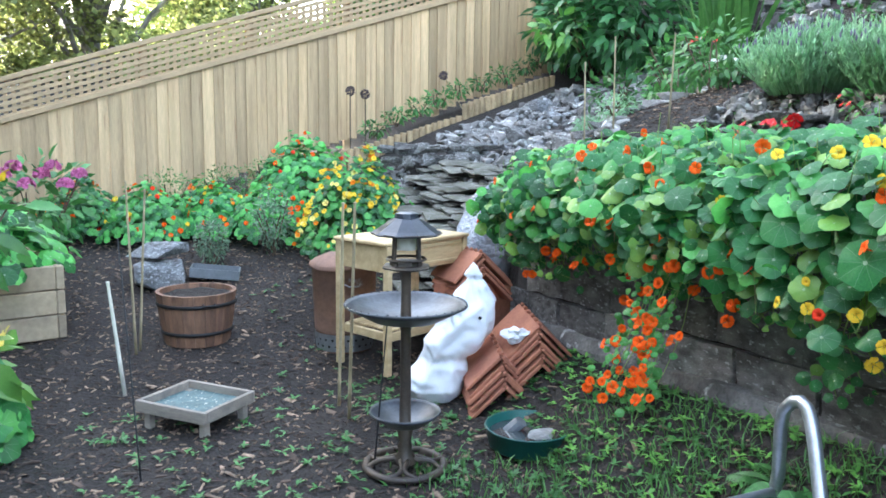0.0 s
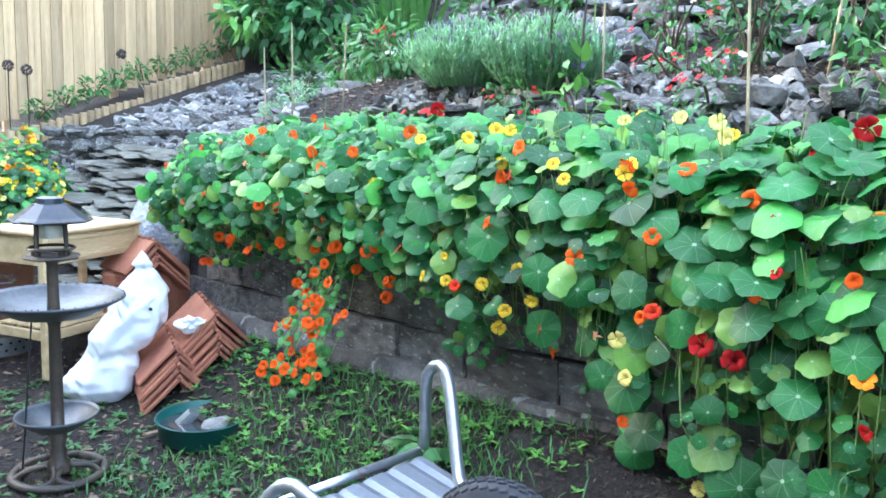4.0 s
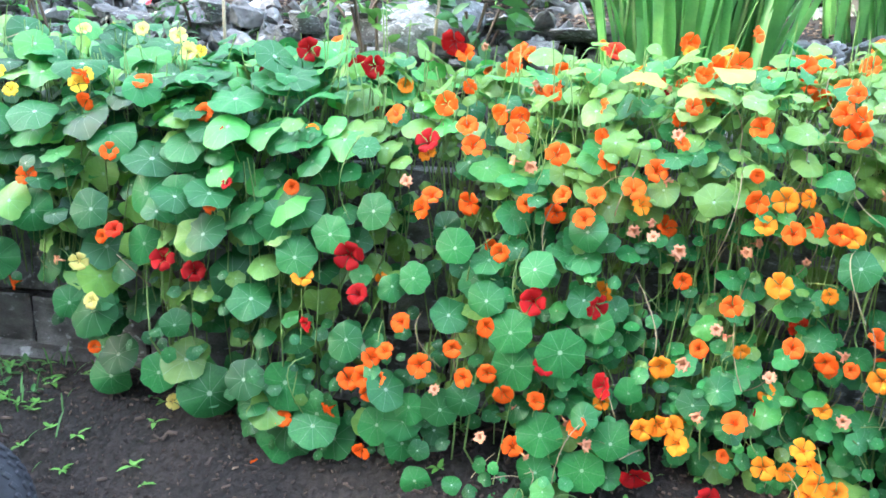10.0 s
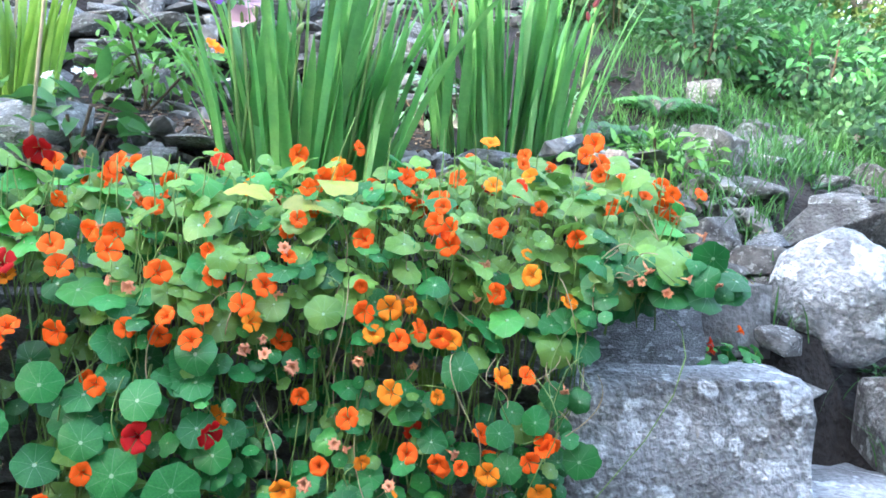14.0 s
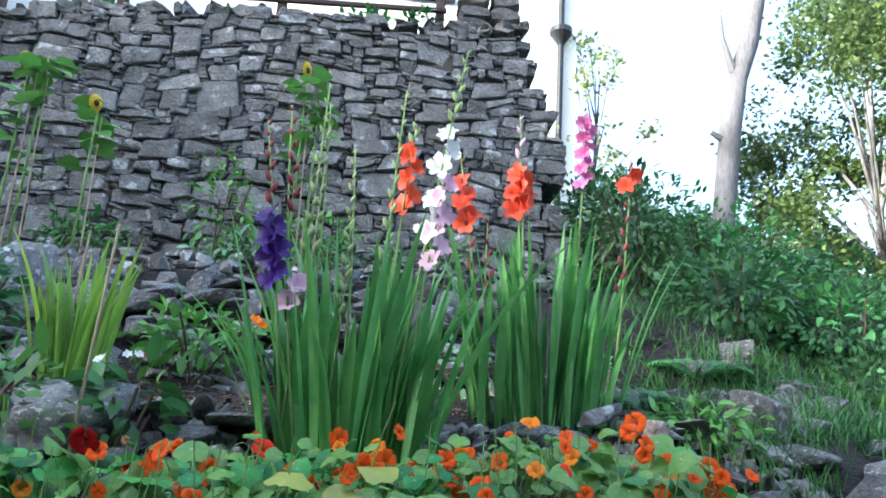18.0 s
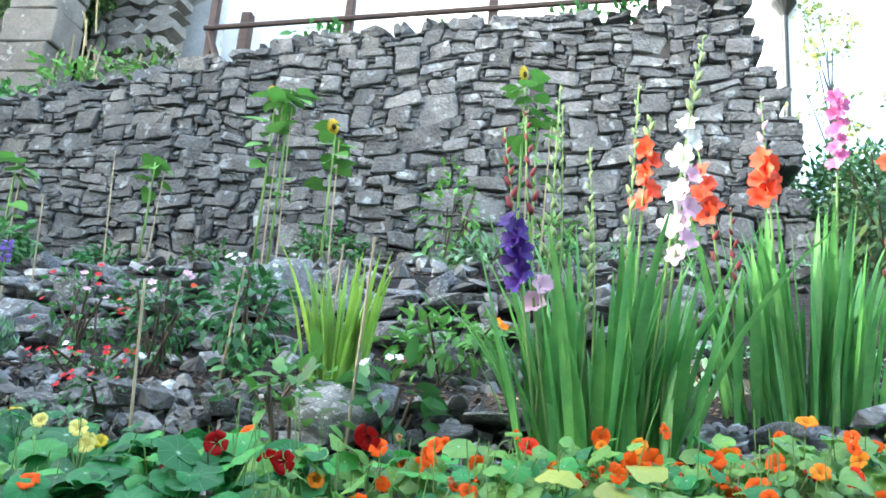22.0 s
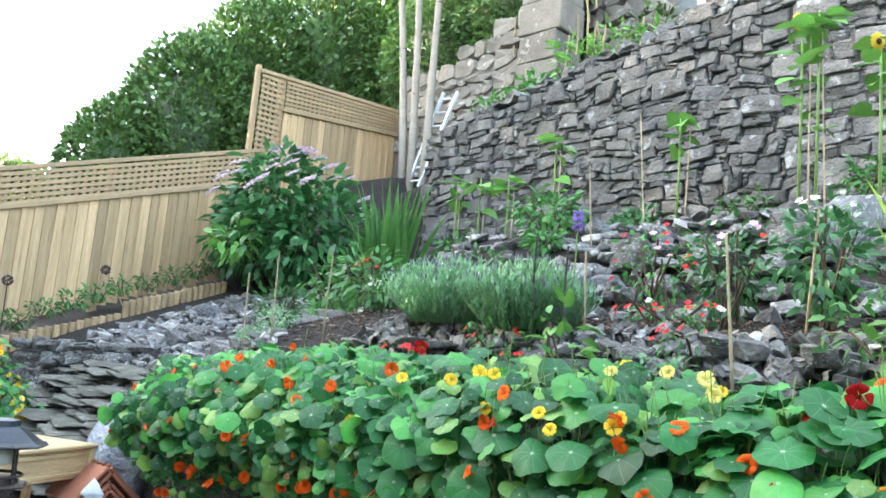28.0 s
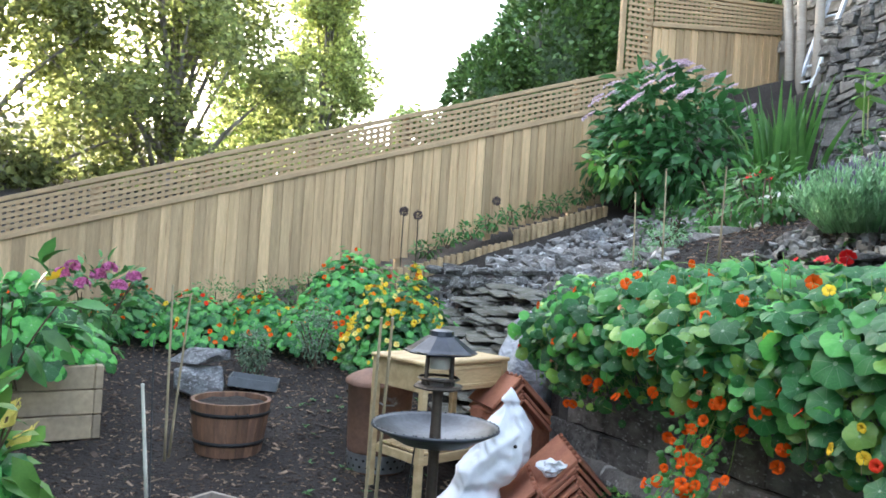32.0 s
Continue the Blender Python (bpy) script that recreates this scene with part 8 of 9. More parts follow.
tagged(part("tree_stump", bm, mat("pale cut stump", (0.34, 0.29, 0.26), 0.9, var=0.5, scale=25, fine=90, bump=0.9, depth=0.02, second=(0.15, 0.11, 0.09)), None), "short pale sawn stump behind the flowers", "stump").matrix_basis = pose(1.1, 2.66, 1.5, 4, 3)
# the hanging spray with orange blooms, and the beds below the fence
def hanging_spray():
    """A loose trailing sprig that hangs down the face of the low wall."""
    rng = random.Random(73)
    p = thing("nasturtium", pose(-2.66, 1.86, 0.85), "loose hanging nasturtium sprig with small orange blooms", "flower plant", "nasturtiums on the low wall")
    inv = p.matrix_basis.inverted()
    leaves, stems = Heap(), Heap()
    for k in range(9):
        a = Vector((-2.66 + rng.uniform(-0.16, 0.14), 1.86, 0.92))
        b = a + Vector((rng.gauss(-0.08, 0.1), -0.14 + rng.uniform(-0.05, 0.04), -rng.uniform(0.4, 0.78)))
        stalk(stems, inv @ a, inv @ b, 0.0022, 0.5, 6, rng)
        for i in range(26):
            q = a.lerp(b, rng.random() ** 0.8) + Vector((rng.gauss(0, 0.035), -rng.random() * 0.05, rng.gauss(0, 0.03)))
            s = LEAVES[rng.randrange(10)]
            leaves.add(s[0], s[1], inv @ facing(q, (rng.gauss(0.3, 0.4), -0.7, 0.7 + rng.gauss(0, 0.3)), rng.uniform(0, 6), rng.uniform(0.008, 0.019)), s[2])
        for i in range(5):
            q = a.lerp(b, rng.uniform(0.3, 1.05)) + Vector((rng.gauss(0, 0.05), -0.03 - rng.random() * 0.04, rng.gauss(0, 0.03)))
            put("flower", FLOWERS["orange"][rng.randrange(4)], inv @ facing(q, (0.5 + rng.gauss(0, 0.4), -0.8, 0.4), rng.uniform(0, 6), rng.uniform(0.018, 0.027)), p)
    leaves.put("foliage", NAST_LIGHT, p)
    stems.put("stem_tangle", STEM, p)


hanging_spray()
nasturtium_mound(1.22, 2.02, 1.03, 0.1, 0.06, 0.05, 14, 4, ("scarlet", "orange"), "tiny red nasturtium sprig on the granite blocks", RNG, 0.022, "nasturtiums on the low wall")
nasturtium_mound(-5.95, 1.47, 0.48, 0.46, 0.5, 0.66, 1500, 290, ("yellow", "yellow", "lemon", "yellow", "amber"), "tall mound of yellow and orange nasturtium", RNG, 0.03)
nasturtium_mound(-7.3, 1.35, 0.72, 0.5, 0.55, 0.52, 900, 26, ("scarlet", "orange"), "dark leafy nasturtium with red blooms", RNG, 0.034)
for x, y, n, b, c in ((-7.2, 0.55, 340, 46, ("yellow", "amber", "orange")), (-7.1, 0.0, 340, 44, ("orange", "yellow", "scarlet")), (-7.3, -0.5, 340, 34, ("orange", "amber")), (-6.8, 0.95, 300, 26, ("orange",))):
    nasturtium_mound(x, y, ground_z(x, y), 0.5, 0.42, 0.36, int(n * 2.2), b, c, "bushy nasturtium in the bed below the fence", RNG, 0.031)
nasturtium_mound(-5.45, -1.05, 0.54, 0.6, 0.62, 0.42, 520, 6, ("orange",), "leafy nasturtium spilling over the raised planter", RNG, 0.05, "nasturtiums in the planter")
nasturtium_mound(-3.8, -1.0, 0.05, 0.34, 0.45, 0.62, 300, 0, ("lemon",), "leafy courgette-like plant with broad leaves", RNG, 0.07, "")
for x, y, r, h in ((-7.7, 0.2, 0.3, 0.42), (-7.75, 0.7, 0.3, 0.45), (-7.6, 1.1, 0.3, 0.5), (-7.85, 1.4, 0.25, 0.45), (-6.3, 0.44, 0.13, 0.34), (-6.3, 0.9, 0.17, 0.5)):
    bush("shrub", x, y, ground_z(x, y), r, h, 900, 0.03, SAGE if x > -7 else MIDLEAF, "small green shrub in the bed below the fence", "shrub", RNG, (), "shrubs below the fence", 5)
pink = bush("hydrangea_plant", -6.9, -0.75, 0.45, 0.4, 0.68, 260, 0.12, MIDLEAF, "hydrangea with deep pink flower heads", "bush", RNG, (), "", 6)
for i in range(7):
    hd, (hx, hy, hz) = Heap(), (-6.75 + 0.09 * (i % 3), -0.98 + 0.085 * i, 1.02 + 0.07 * math.sin(i * 2.1))
    for k in range(26):
        d = Vector((RNG.gauss(0, 1), RNG.gauss(0, 1), abs(RNG.gauss(0, 1)))).normalized()
        hd.add(*FLORETS[0], facing(d * 0.055, d, k, 0.024))
    hd.put("flower_head", ROSY, pink, "deep pink flower head", kind="").location = (hx + 6.9, hy + 0.75, hz - 0.45)
bush("sunflower_plant", -5.0, -0.95, 0.5, 0.35, 0.62, 60, 0.18, MIDLEAF, "broad-leaved plant with yellow blooms in the planter", "plant", RNG, ((YELLOW, 4, 0.05, 0.7),), "", 6)
bush("lily_plant", -3.68, -0.84, 0.02, 0.26, 0.7, 70, 0.17, LIMELEAF, "broad-leaved plant with large pale lemon blooms", "plant", RNG, ((LEMON, 14, 0.07, 0.4),), "", 6)
for i in range(20):
    x = RNG.uniform(-3.5, 1.3)
    y = RNG.choice((RNG.uniform(2.45, 2.8), RNG.uniform(3.3, 3.8), RNG.uniform(4.4, 5.3), RNG.uniform(4.6, 5.4)))
    if -0.25 < x < 1.2 and y < 3.3:
        continue
    r = RNG.uniform(0.1, 0.2)
    bush("leafy_plant", x, y, ground_z(x, y), r, r * RNG.uniform(0.8, 1.7), 110, RNG.uniform(0.03, 0.06), RNG.choice((MIDLEAF, MIDLEAF, LIMELEAF, GREYLEAF)), "small green leafy plant between the bank rocks", "plant", RNG, (), "leafy bank plants", 3)
UPBED = random.Random(95)
for i in range(26):
    x, y = UPBED.uniform(-5.4, -3.1), UPBED.uniform(3.3, 5.4)
    r = UPBED.uniform(0.1, 0.24)
    bush("leafy_plant", x, y, ground_z(x, y), r, r * UPBED.uniform(0.7, 1.6), 130, UPBED.uniform(0.04, 0.08), UPBED.choice((MIDLEAF, MIDLEAF, LIMELEAF, DARKLEAF)), "loose green leafy plant in the upper bed", "plant", UPBED, (), "leafy bank plants", 3)
# ground cover
G = random.Random(77)
tufts("grass", "rough green grass and weeds on the bare soil", [(G.uniform(-3.0, -1.5), G.uniform(0.9, 1.85)) for i in range(110)] + [(G.uniform(-1.7, -1.3), G.uniform(1.2, 1.9)) for i in range(10)], 22, 0.06, GRASSY, G, 0.08)
tufts("bank_grass", "long green grass on the bank", [(G.uniform(1.3, 3.2), G.uniform(2.4, 4.6)) for i in range(95)] + [(1.3 + G.random() * 0.5, 1.6 + G.random() * 0.5) for i in range(12)], 40, 0.13, GRASSY, G, 0.09)
weeds("weeds", "low green weeds scattered over the soil", [(G.uniform(-4.2, -1.4), G.choice((G.uniform(0.9, 1.9), G.uniform(-0.4, 1.9)))) for i in range(800)] + [(G.uniform(-5.6, -4.2), G.uniform(0.6, 1.7)) for i in range(60)], 0.032, MIDLEAF, G)
weeds("wall_foot_weeds", "small weeds at the foot of the low wall", [(-3.6 + 2.2 * G.random(), G.uniform(1.4, 1.9)) for i in range(300)] + [(G.uniform(-1.4, 0.9), G.uniform(1.4, 1.9)) for i in range(60)], 0.03, LIMELEAF, G)
weeds("bank_weeds", "small green weeds between the bank rocks", [(G.uniform(-3.4, 1.8), G.choice((G.uniform(2.45, 2.75), G.uniform(3.6, 4.2)))) for i in range(120)] + [(G.uniform(1.2, 2.6), G.uniform(2.2, 4.0)) for i in range(230)], 0.05, MIDLEAF, G)


def chips():
    """Bark chips over the mulch."""
    rng = random.Random(78)
    a, b = Heap(), Heap()
    cube = [(-0.5, -0.5, 0), (0.5, -0.4, 0), (0.45, 0.5, 0), (-0.5, 0.4, 0), (-0.4, -0.35, 1), (0.42, -0.4, 1), (0.4, 0.4, 1), (-0.42, 0.35, 1)]
    faces = [(0, 1, 5, 4), (1, 2, 6, 5), (2, 3, 7, 6), (3, 0, 4, 7), (4, 5, 6, 7)]
    for i in range(36000):
        if i >= 24000:
            x, y = rng.uniform(-2.2, 1.3), rng.uniform(0.7, 1.9)
        elif i < 2500:
            x, y = rng.gauss(0.2, 1.6), rng.gauss(-0.6, 1.1)
            if y > 1.8:
                continue
        elif i < 16000:
            x, y = -1.8 - 5.2 * rng.random() ** 0.9, rng.uniform(-1.6, 1.75)
        else:
            x, y = rng.uniform(-5.3, 0.6), rng.choice((rng.uniform(2.65, 3.7), rng.uniform(2.65, 3.3), rng.uniform(4.3, 5.4)))
        s = rng.uniform(0.008, 0.034) if rng.random() < 0.9 else rng.uniform(0.03, 0.08)
        if i >= 24000:
            s *= 0.4
        m = pose(x, y, ground_z(x, y) + 0.001, rng.gauss(0, 14), rng.gauss(0, 14), rng.uniform(0, 360)) @ Matrix.Diagonal((s, s * rng.uniform(0.12, 0.5), 0.005, 1))
        (a if rng.random() < 0.68 or (i >= 24000 and rng.random() < 0.9) else b).add(cube, faces, m)
    tagged(a.put("bark_chips", mat("dark bark chip", (0.075, 0.05, 0.037), 0.9, var=0.3, scale=20, bump=0.3, per_island=0.6), smooth=False), "dark bark chips strewn over the soil", "mulch", kind="stuff")
    tagged(b.put("pale_bark_chips", mat("pale bark chip", (0.27, 0.19, 0.13), 0.9, var=0.3, scale=20, bump=0.3, per_island=0.4), smooth=False), "paler wood chips strewn over the soil", "mulch", kind="stuff")
    g = Heap()
    for i in range(2600):
        r = rng.random()
        x, y = (rng.uniform(-3.5, 1.6), rng.uniform(2.4, 2.85)) if r < 0.5 else (rng.uniform(-7.2, -4.4), rng.uniform(1.7, 4.0))
        s = rng.uniform(0.02, 0.07)
        v, f = SHAPES[rng.randrange(16)]
        g.add(v, f, pose(x, y, ground_z(x, y) + s * 0.2, rng.uniform(0, 360), rng.uniform(0, 360), 0) @ Matrix.Diagonal((s, s, s * 0.7, 1)))
    tagged(g.put("rubble_chippings", STONE, smooth=False), "small broken grey stone between the rocks", "rubble", kind="stuff")


chips()


# ---- trees, hedge and the far side ----
BARK = mat("grey tree bark", (0.3, 0.28, 0.27), 0.9, var=0.35, scale=5, fine=30, bump=0.8, depth=0.02, second=(0.13, 0.11, 0.1), stretch=(1, 1, 0.3))
BIRCH = mat("pale birch bark", (0.38, 0.33, 0.27), 0.7, var=0.2, scale=3, fine=20, bump=0.3, depth=0.005, second=(0.32, 0.27, 0.22), spots=((0.12, 0.11, 0.1), 6, 0.66), stretch=(1, 1, 3))
TREELEAF = leaf_mat("broad tree leaf", (0.38, 0.4, 0.14), (0.2, 0.25, 0.08), veins=0, vary=0.55, trans=0.55)
SUNLEAF = leaf_mat("yellow-green tree leaf", (0.2, 0.27, 0.07), (0.12, 0.19, 0.05), veins=0, vary=0.35, trans=0.45)
HEDGE = leaf_mat("dark hedge leaf", (0.14, 0.235, 0.058), (0.075, 0.15, 0.042), veins=0, vary=0.4, trans=0.2)
QUAD = (np.array([(0, 0, 0), (0.5, 0.28, 0.06), (1, 0, -0.1), (0.5, -0.28, 0.06)], float), [(0, 1, 2), (0, 2, 3)])

def scatter(name, pts, outs, sizes, seed, material, parent, label=""):
    """Many small pointed leaves at pts, each along its own way, as one mesh."""
    r = np.random.RandomState(seed)
    pts, outs = np.asarray(pts, float), np.asarray(outs, float)
    outs /= np.linalg.norm(outs, axis=1)[:, None] + 1e-9
    side = np.cross(outs, r.normal(size=outs.shape))
    side /= np.linalg.norm(side, axis=1)[:, None] + 1e-9
    up = np.cross(outs, side)
    s = np.asarray(sizes, float)[:, None]
    v = np.stack([pts, pts + s * (0.5 * outs + 0.3 * side + 0.08 * up), pts + s * outs - 0.1 * s * up, pts + s * (0.5 * outs - 0.3 * side + 0.08 * up)], 1).reshape(-1, 3)
    n = len(pts)
    me = bpy.data.meshes.new(name)
    me.vertices.add(4 * n)
    me.vertices.foreach_set("co", v.ravel())
    me.loops.add(4 * n)
    me.loops.foreach_set("vertex_index", np.arange(4 * n, dtype=np.int32))
    me.polygons.add(n)
    me.polygons.foreach_set("loop_start", np.arange(0, 4 * n, 4, dtype=np.int32))
    me.update(calc_edges=True)
    me.validate()
    me.materials.append(material)
    ob = new(name, me)
    ob.parent = parent
    return tagged(ob, label, kind="stuff")


def tree(name, x, y, z, h, spread, n, size, material, label, seed, trunk=0.22, crown_from=0.3, clumps=26, bark=BARK, shape=1.0):
    rng = random.Random(seed)
    t = thing(name, pose(x, y, z), label, "tree")
    bm = bmesh.new()
    top = Vector((rng.uniform(-0.3, 0.3), rng.uniform(-0.3, 0.3), h * 0.85))
    pts = [Vector((0, 0, -0.3)).lerp(top, i / 8) + Vector((0.12 * noise.noise((i, seed, 0)), 0.12 * noise.noise((seed, i, 0)), 0)) for i in range(9)]
    tube(bm, pts, [trunk * (1 - 0.85 * i / 8) for i in range(9)], 9)
    part("trunk", bm, bark, t, smooth=True)
    rs, pts_all = np.random.RandomState(seed), []
    for k in range(clumps):
        f = crown_from + (1 - crown_from) * (k + rng.random()) / clumps
        a = k * 2.4 + rng.uniform(-0.4, 0.4)
        g = (f - crown_from) / (1 - crown_from)
        reach = spread * (math.sin(math.pi * min(1, 0.25 + 0.72 * g)) if shape else 1.05 - g) * rng.uniform(0.35, 1.0)
        c = Vector((reach * math.cos(a), reach * math.sin(a), h * f + 0.1 * h * rng.uniform(-0.5, 0.8)))
        bm = bmesh.new()
        b = pts[min(8, int(f * 8 * 0.8))]
        tube(bm, [b, b.lerp(c, 0.5) + Vector((0, 0, 0.1 * spread)), c], [trunk * 0.3, trunk * 0.18, 0.01], 5)
        part("limb", bm, bark, t, smooth=True)
        r = spread * rng.uniform(0.22, 0.42)
        m = n // clumps
        sub = rs.normal(size=(9, 3)) * (1, 1, 0.8)
        sub = sub / np.linalg.norm(sub, axis=1)[:, None] * r * rs.uniform(0.3, 1.0, (9, 1))
        d = sub[rs.randint(9, size=m)] + rs.normal(size=(m, 3)) * r * 0.22
        pts_all.append(np.array(c) + d)
    pts_all = np.concatenate(pts_all)
    outs = rs.normal(size=pts_all.shape) * (1, 1, 0.6) - (0, 0, 0.2)
    scatter("crown", pts_all, outs, size * rs.uniform(0.6, 1.3, len(pts_all)), seed, material, t)
    return t


def smoothstep(x, a, b):
    t = np.clip((x - a) / (b - a), 0, 1)
    return t * t * (3 - 2 * t)


def hedge_mass(name, blobs, n, size, material, label, seed, cat="hedge"):
    """A tall hedge of many leaves over several swells, on dark inner stems."""
    rng = random.Random(seed)
    base = blobs[0]
    h = thing(name, pose(base[0], base[1], base[2] - base[5]), label, cat)
    o = Vector((base[0], base[1], base[2] - base[5]))
    twigs, rs, pts_all, outs_all = Heap(), np.random.RandomState(seed), [], []
    total = sum(b[3] * b[4] + b[3] * b[5] for b in blobs)
    for x, y, z, rx, ry, rz in blobs:
        c = Vector((x, y, z)) - o
        k = int(n * (rx * ry + rx * rz) / total)
        d = rs.normal(size=(k, 3))
        d /= np.linalg.norm(d, axis=1)[:, None]
        knots = rs.normal(size=(60, 3))
        knots /= np.linalg.norm(knots, axis=1)[:, None]
        near = (d @ knots.T).max(1)
        q = rs.uniform(0.8, 1.0, k) * (0.72 + 0.34 * smoothstep(near, 0.86, 1.0))
        pts_all.append(np.array(c) + d * q[:, None] * (rx, ry, rz))
        outs_all.append(d + rs.normal(size=(k, 3)) * 0.5 - (0, 0, 0.2))
        for i in range(10):
            a = rng.uniform(0, 6.28)
            stalk(twigs, (c.x, c.y, c.z - rz), (c.x + rx * 0.7 * math.cos(a), c.y + ry * 0.7 * math.sin(a), c.z + rz * rng.uniform(-0.2, 0.6)), 0.03, 0.2, 4, rng)
    # solid lumps added inside as a shade mass, so no sky shows through
    inner = bmesh.new()
    for x, y, z, rx, ry, rz in blobs:
        ball = bmesh.ops.create_icosphere(inner, subdivisions=3, radius=1.0)["verts"]
        for v in ball:
            k = 0.66 + 0.16 * noise.noise(v.co * 3 + Vector((x, y, z)))
            v.co = Vector((v.co.x * rx * k, v.co.y * ry * k, v.co.z * rz * k)) + Vector((x, y, z)) - o
    part("inner_foliage", inner, material, h, "solid lumpy core, added to block sky between the leaves", smooth=True)
    pts_all, outs_all = np.concatenate(pts_all), np.concatenate(outs_all)
    scatter("foliage", pts_all, outs_all, size * rs.uniform(0.6, 1.3, len(pts_all)), seed, material, h)
    twigs.put("twig_mass", BARK, h)
    return h


def birches():
    for n, (x0, y0, z0, x1, x2, y2) in enumerate(((-7.66, 6.38, 3.2, -8.12, -8.65, 6.5), (-7.55, 6.4, 3.2, -7.82, -8.1, 6.5), (-7.34, 6.42, 3.2, -7.48, -7.38, 6.5))):
        b = thing("birch_tree", pose(x0, y0, z0), "slim pale birch trunk beside the upper fence", "tree", "birch trunks")
        bm = bmesh.new()
        pts = [(0, 0, -0.2), ((x1 - x0) * 0.3, 0.03, 1.0), (x1 - x0, 0.1, 2.6), (x2 - x0, y2 - y0, 5.2), (x2 - x0 - 0.1, y2 - y0, 7.0)]
        tube(bm, pts, [0.06, 0.052, 0.044, 0.032, 0.012], 10)
        part("trunk", bm, BIRCH, b, smooth=True)
        rng = random.Random(90 + n)
        heap = Heap()
        for k in range(14):
            z = rng.uniform(3.4, 7.0)
            a = rng.uniform(0, 6.28)
            c = Vector((x2 - x0 + 0.9 * math.cos(a), y2 - y0 + 0.9 * math.sin(a), z + rng.uniform(0, 0.5)))
            bm = bmesh.new()
            tube(bm, [(x2 - x0 + (x1 - x2) * max(0, (5.2 - z) / 2.6), (y2 - y0) * min(1, z / 5.2), z - 0.3), c], [0.016, 0.004], 5)
            part("limb", bm, BIRCH, b)
            for i in range(90):
                d = Vector((rng.gauss(0, 0.28), rng.gauss(0, 0.28), rng.gauss(-0.1, 0.3)))
                q = Vector((rng.gauss(0, 1), rng.gauss(0, 1), -0.6)).normalized().to_track_quat("X", "Z").to_matrix().to_4x4()
                heap.add(QUAD[0], QUAD[1], Matrix.Translation(c + d) @ q @ Matrix.Diagonal((0.07, 0.07, 0.07, 1)))
        heap.put("crown", TREELEAF, b, smooth=False)


def ladder():
    l = thing("ladder", pose(0, 0, 0), "aluminium ladder leaning against the old wall", "ladder")
    top = (Vector((-7.31, 6.6, 4.78)), Vector((-7.05, 6.6, 4.74)))
    foot = (Vector((-7.6, 6.38, 3.5)), Vector((-7.38, 6.38, 3.5)))
    ALU = mat("bare aluminium", (0.7, 0.74, 0.8), 0.4, 0.2, var=0.1, scale=10, bump=0.05)
    for a, b in zip(foot, top):
        bm = bmesh.new()
        tube(bm, [a, b], 0.026, 4)
        part("stile", bm, ALU, l)
    for k in range(7):
        t = (k + 0.5) / 7
        bm = bmesh.new()
        tube(bm, [foot[0].lerp(top[0], t), foot[1].lerp(top[1], t)], 0.014, 8)
        part("rung", bm, ALU, l)


birches()
ladder()
# broad trees down the slope to the left, a conifer between them
tree("ash_tree", -19.5, -5.5, -2.0, 13.5, 4.6, 46000, 0.17, TREELEAF, "broad leafy tree beyond the fence, sun behind it", 301, 0.3, 0.22, 40)
tree("ash_tree", -20.5, -0.8, -2.0, 12.5, 4.2, 46000, 0.17, TREELEAF, "broad leafy tree beyond the fence, sun behind it", 302, 0.3, 0.2, 40)
tree("ash_tree", -16.0, -9.5, -2.0, 12.0, 4.6, 40000, 0.18, TREELEAF, "broad leafy tree beyond the fence, sun behind it", 303, 0.3, 0.25, 30)
tree("conifer", -23.2, 3.3, -1.0, 11.8, 2.5, 34000, 0.16, TREELEAF, "tall feathery conifer beyond the fence", 304, 0.22, 0.12, 36, shape=0)
tree("ash_tree", -26.0, 1.8, -2.0, 8.4, 3.4, 22000, 0.2, SUNLEAF, "sunlit yellow-green tree far beyond the fence", 305, 0.24, 0.2, 26)
tree("ash_tree", -27.0, 7.0, -2.0, 8.0, 2.6, 14000, 0.2, SUNLEAF, "sunlit yellow-green tree far beyond the fence", 306, 0.2, 0.2, 20)
hedge_mass("conifer_hedge", ((-12.4, 8.2, 5.4, 1.7, 1.9, 3.4), (-12.2, 5.5, 4.3, 1.3, 1.1, 2.0), (-12.3, 6.6, 5.0, 1.3, 1.2, 2.4), (-11.8, 11.0, 6.2, 2.2, 2.4, 4.6), (-9.5, 11.5, 7.2, 2.4, 2.0, 4.2), (-12.4, 4.5, 3.6, 1.0, 0.8, 1.35), (-10.3, 9.2, 6.4, 1.6, 1.6, 3.6)),
           190000, 0.115, HEDGE, "tall dark green hedge above the upper fence", 310)
hedge_mass("ivy_hedge", ((-7.4, 7.8, 6.35, 1.3, 0.65, 0.95), (-6.4, 7.7, 6.9, 0.75, 0.5, 0.85), (-8.6, 7.8, 6.0, 1.2, 0.8, 1.2), (-7.2, 8.8, 7.4, 2.0, 0.9, 1.3)), 40000, 0.085, HEDGE, "dense ivy that tops the old wall", 311, "ivy")
V = random.Random(91)
for k in range(14):
    x = V.uniform(-6.4, -5.0)
    z = V.uniform(5.0, 6.0)
    st = Heap()
    stalk(st, (0, 0, 0), (V.uniform(-0.1, 0.1), 0.05, -V.uniform(0.3, 0.7)), 0.012, 0.4, 4, V)
    tagged(st.put("ivy_root", DRY), "bare hanging ivy root on the old wall", "root", "ivy roots", "object").location = (x, 6.85, z)
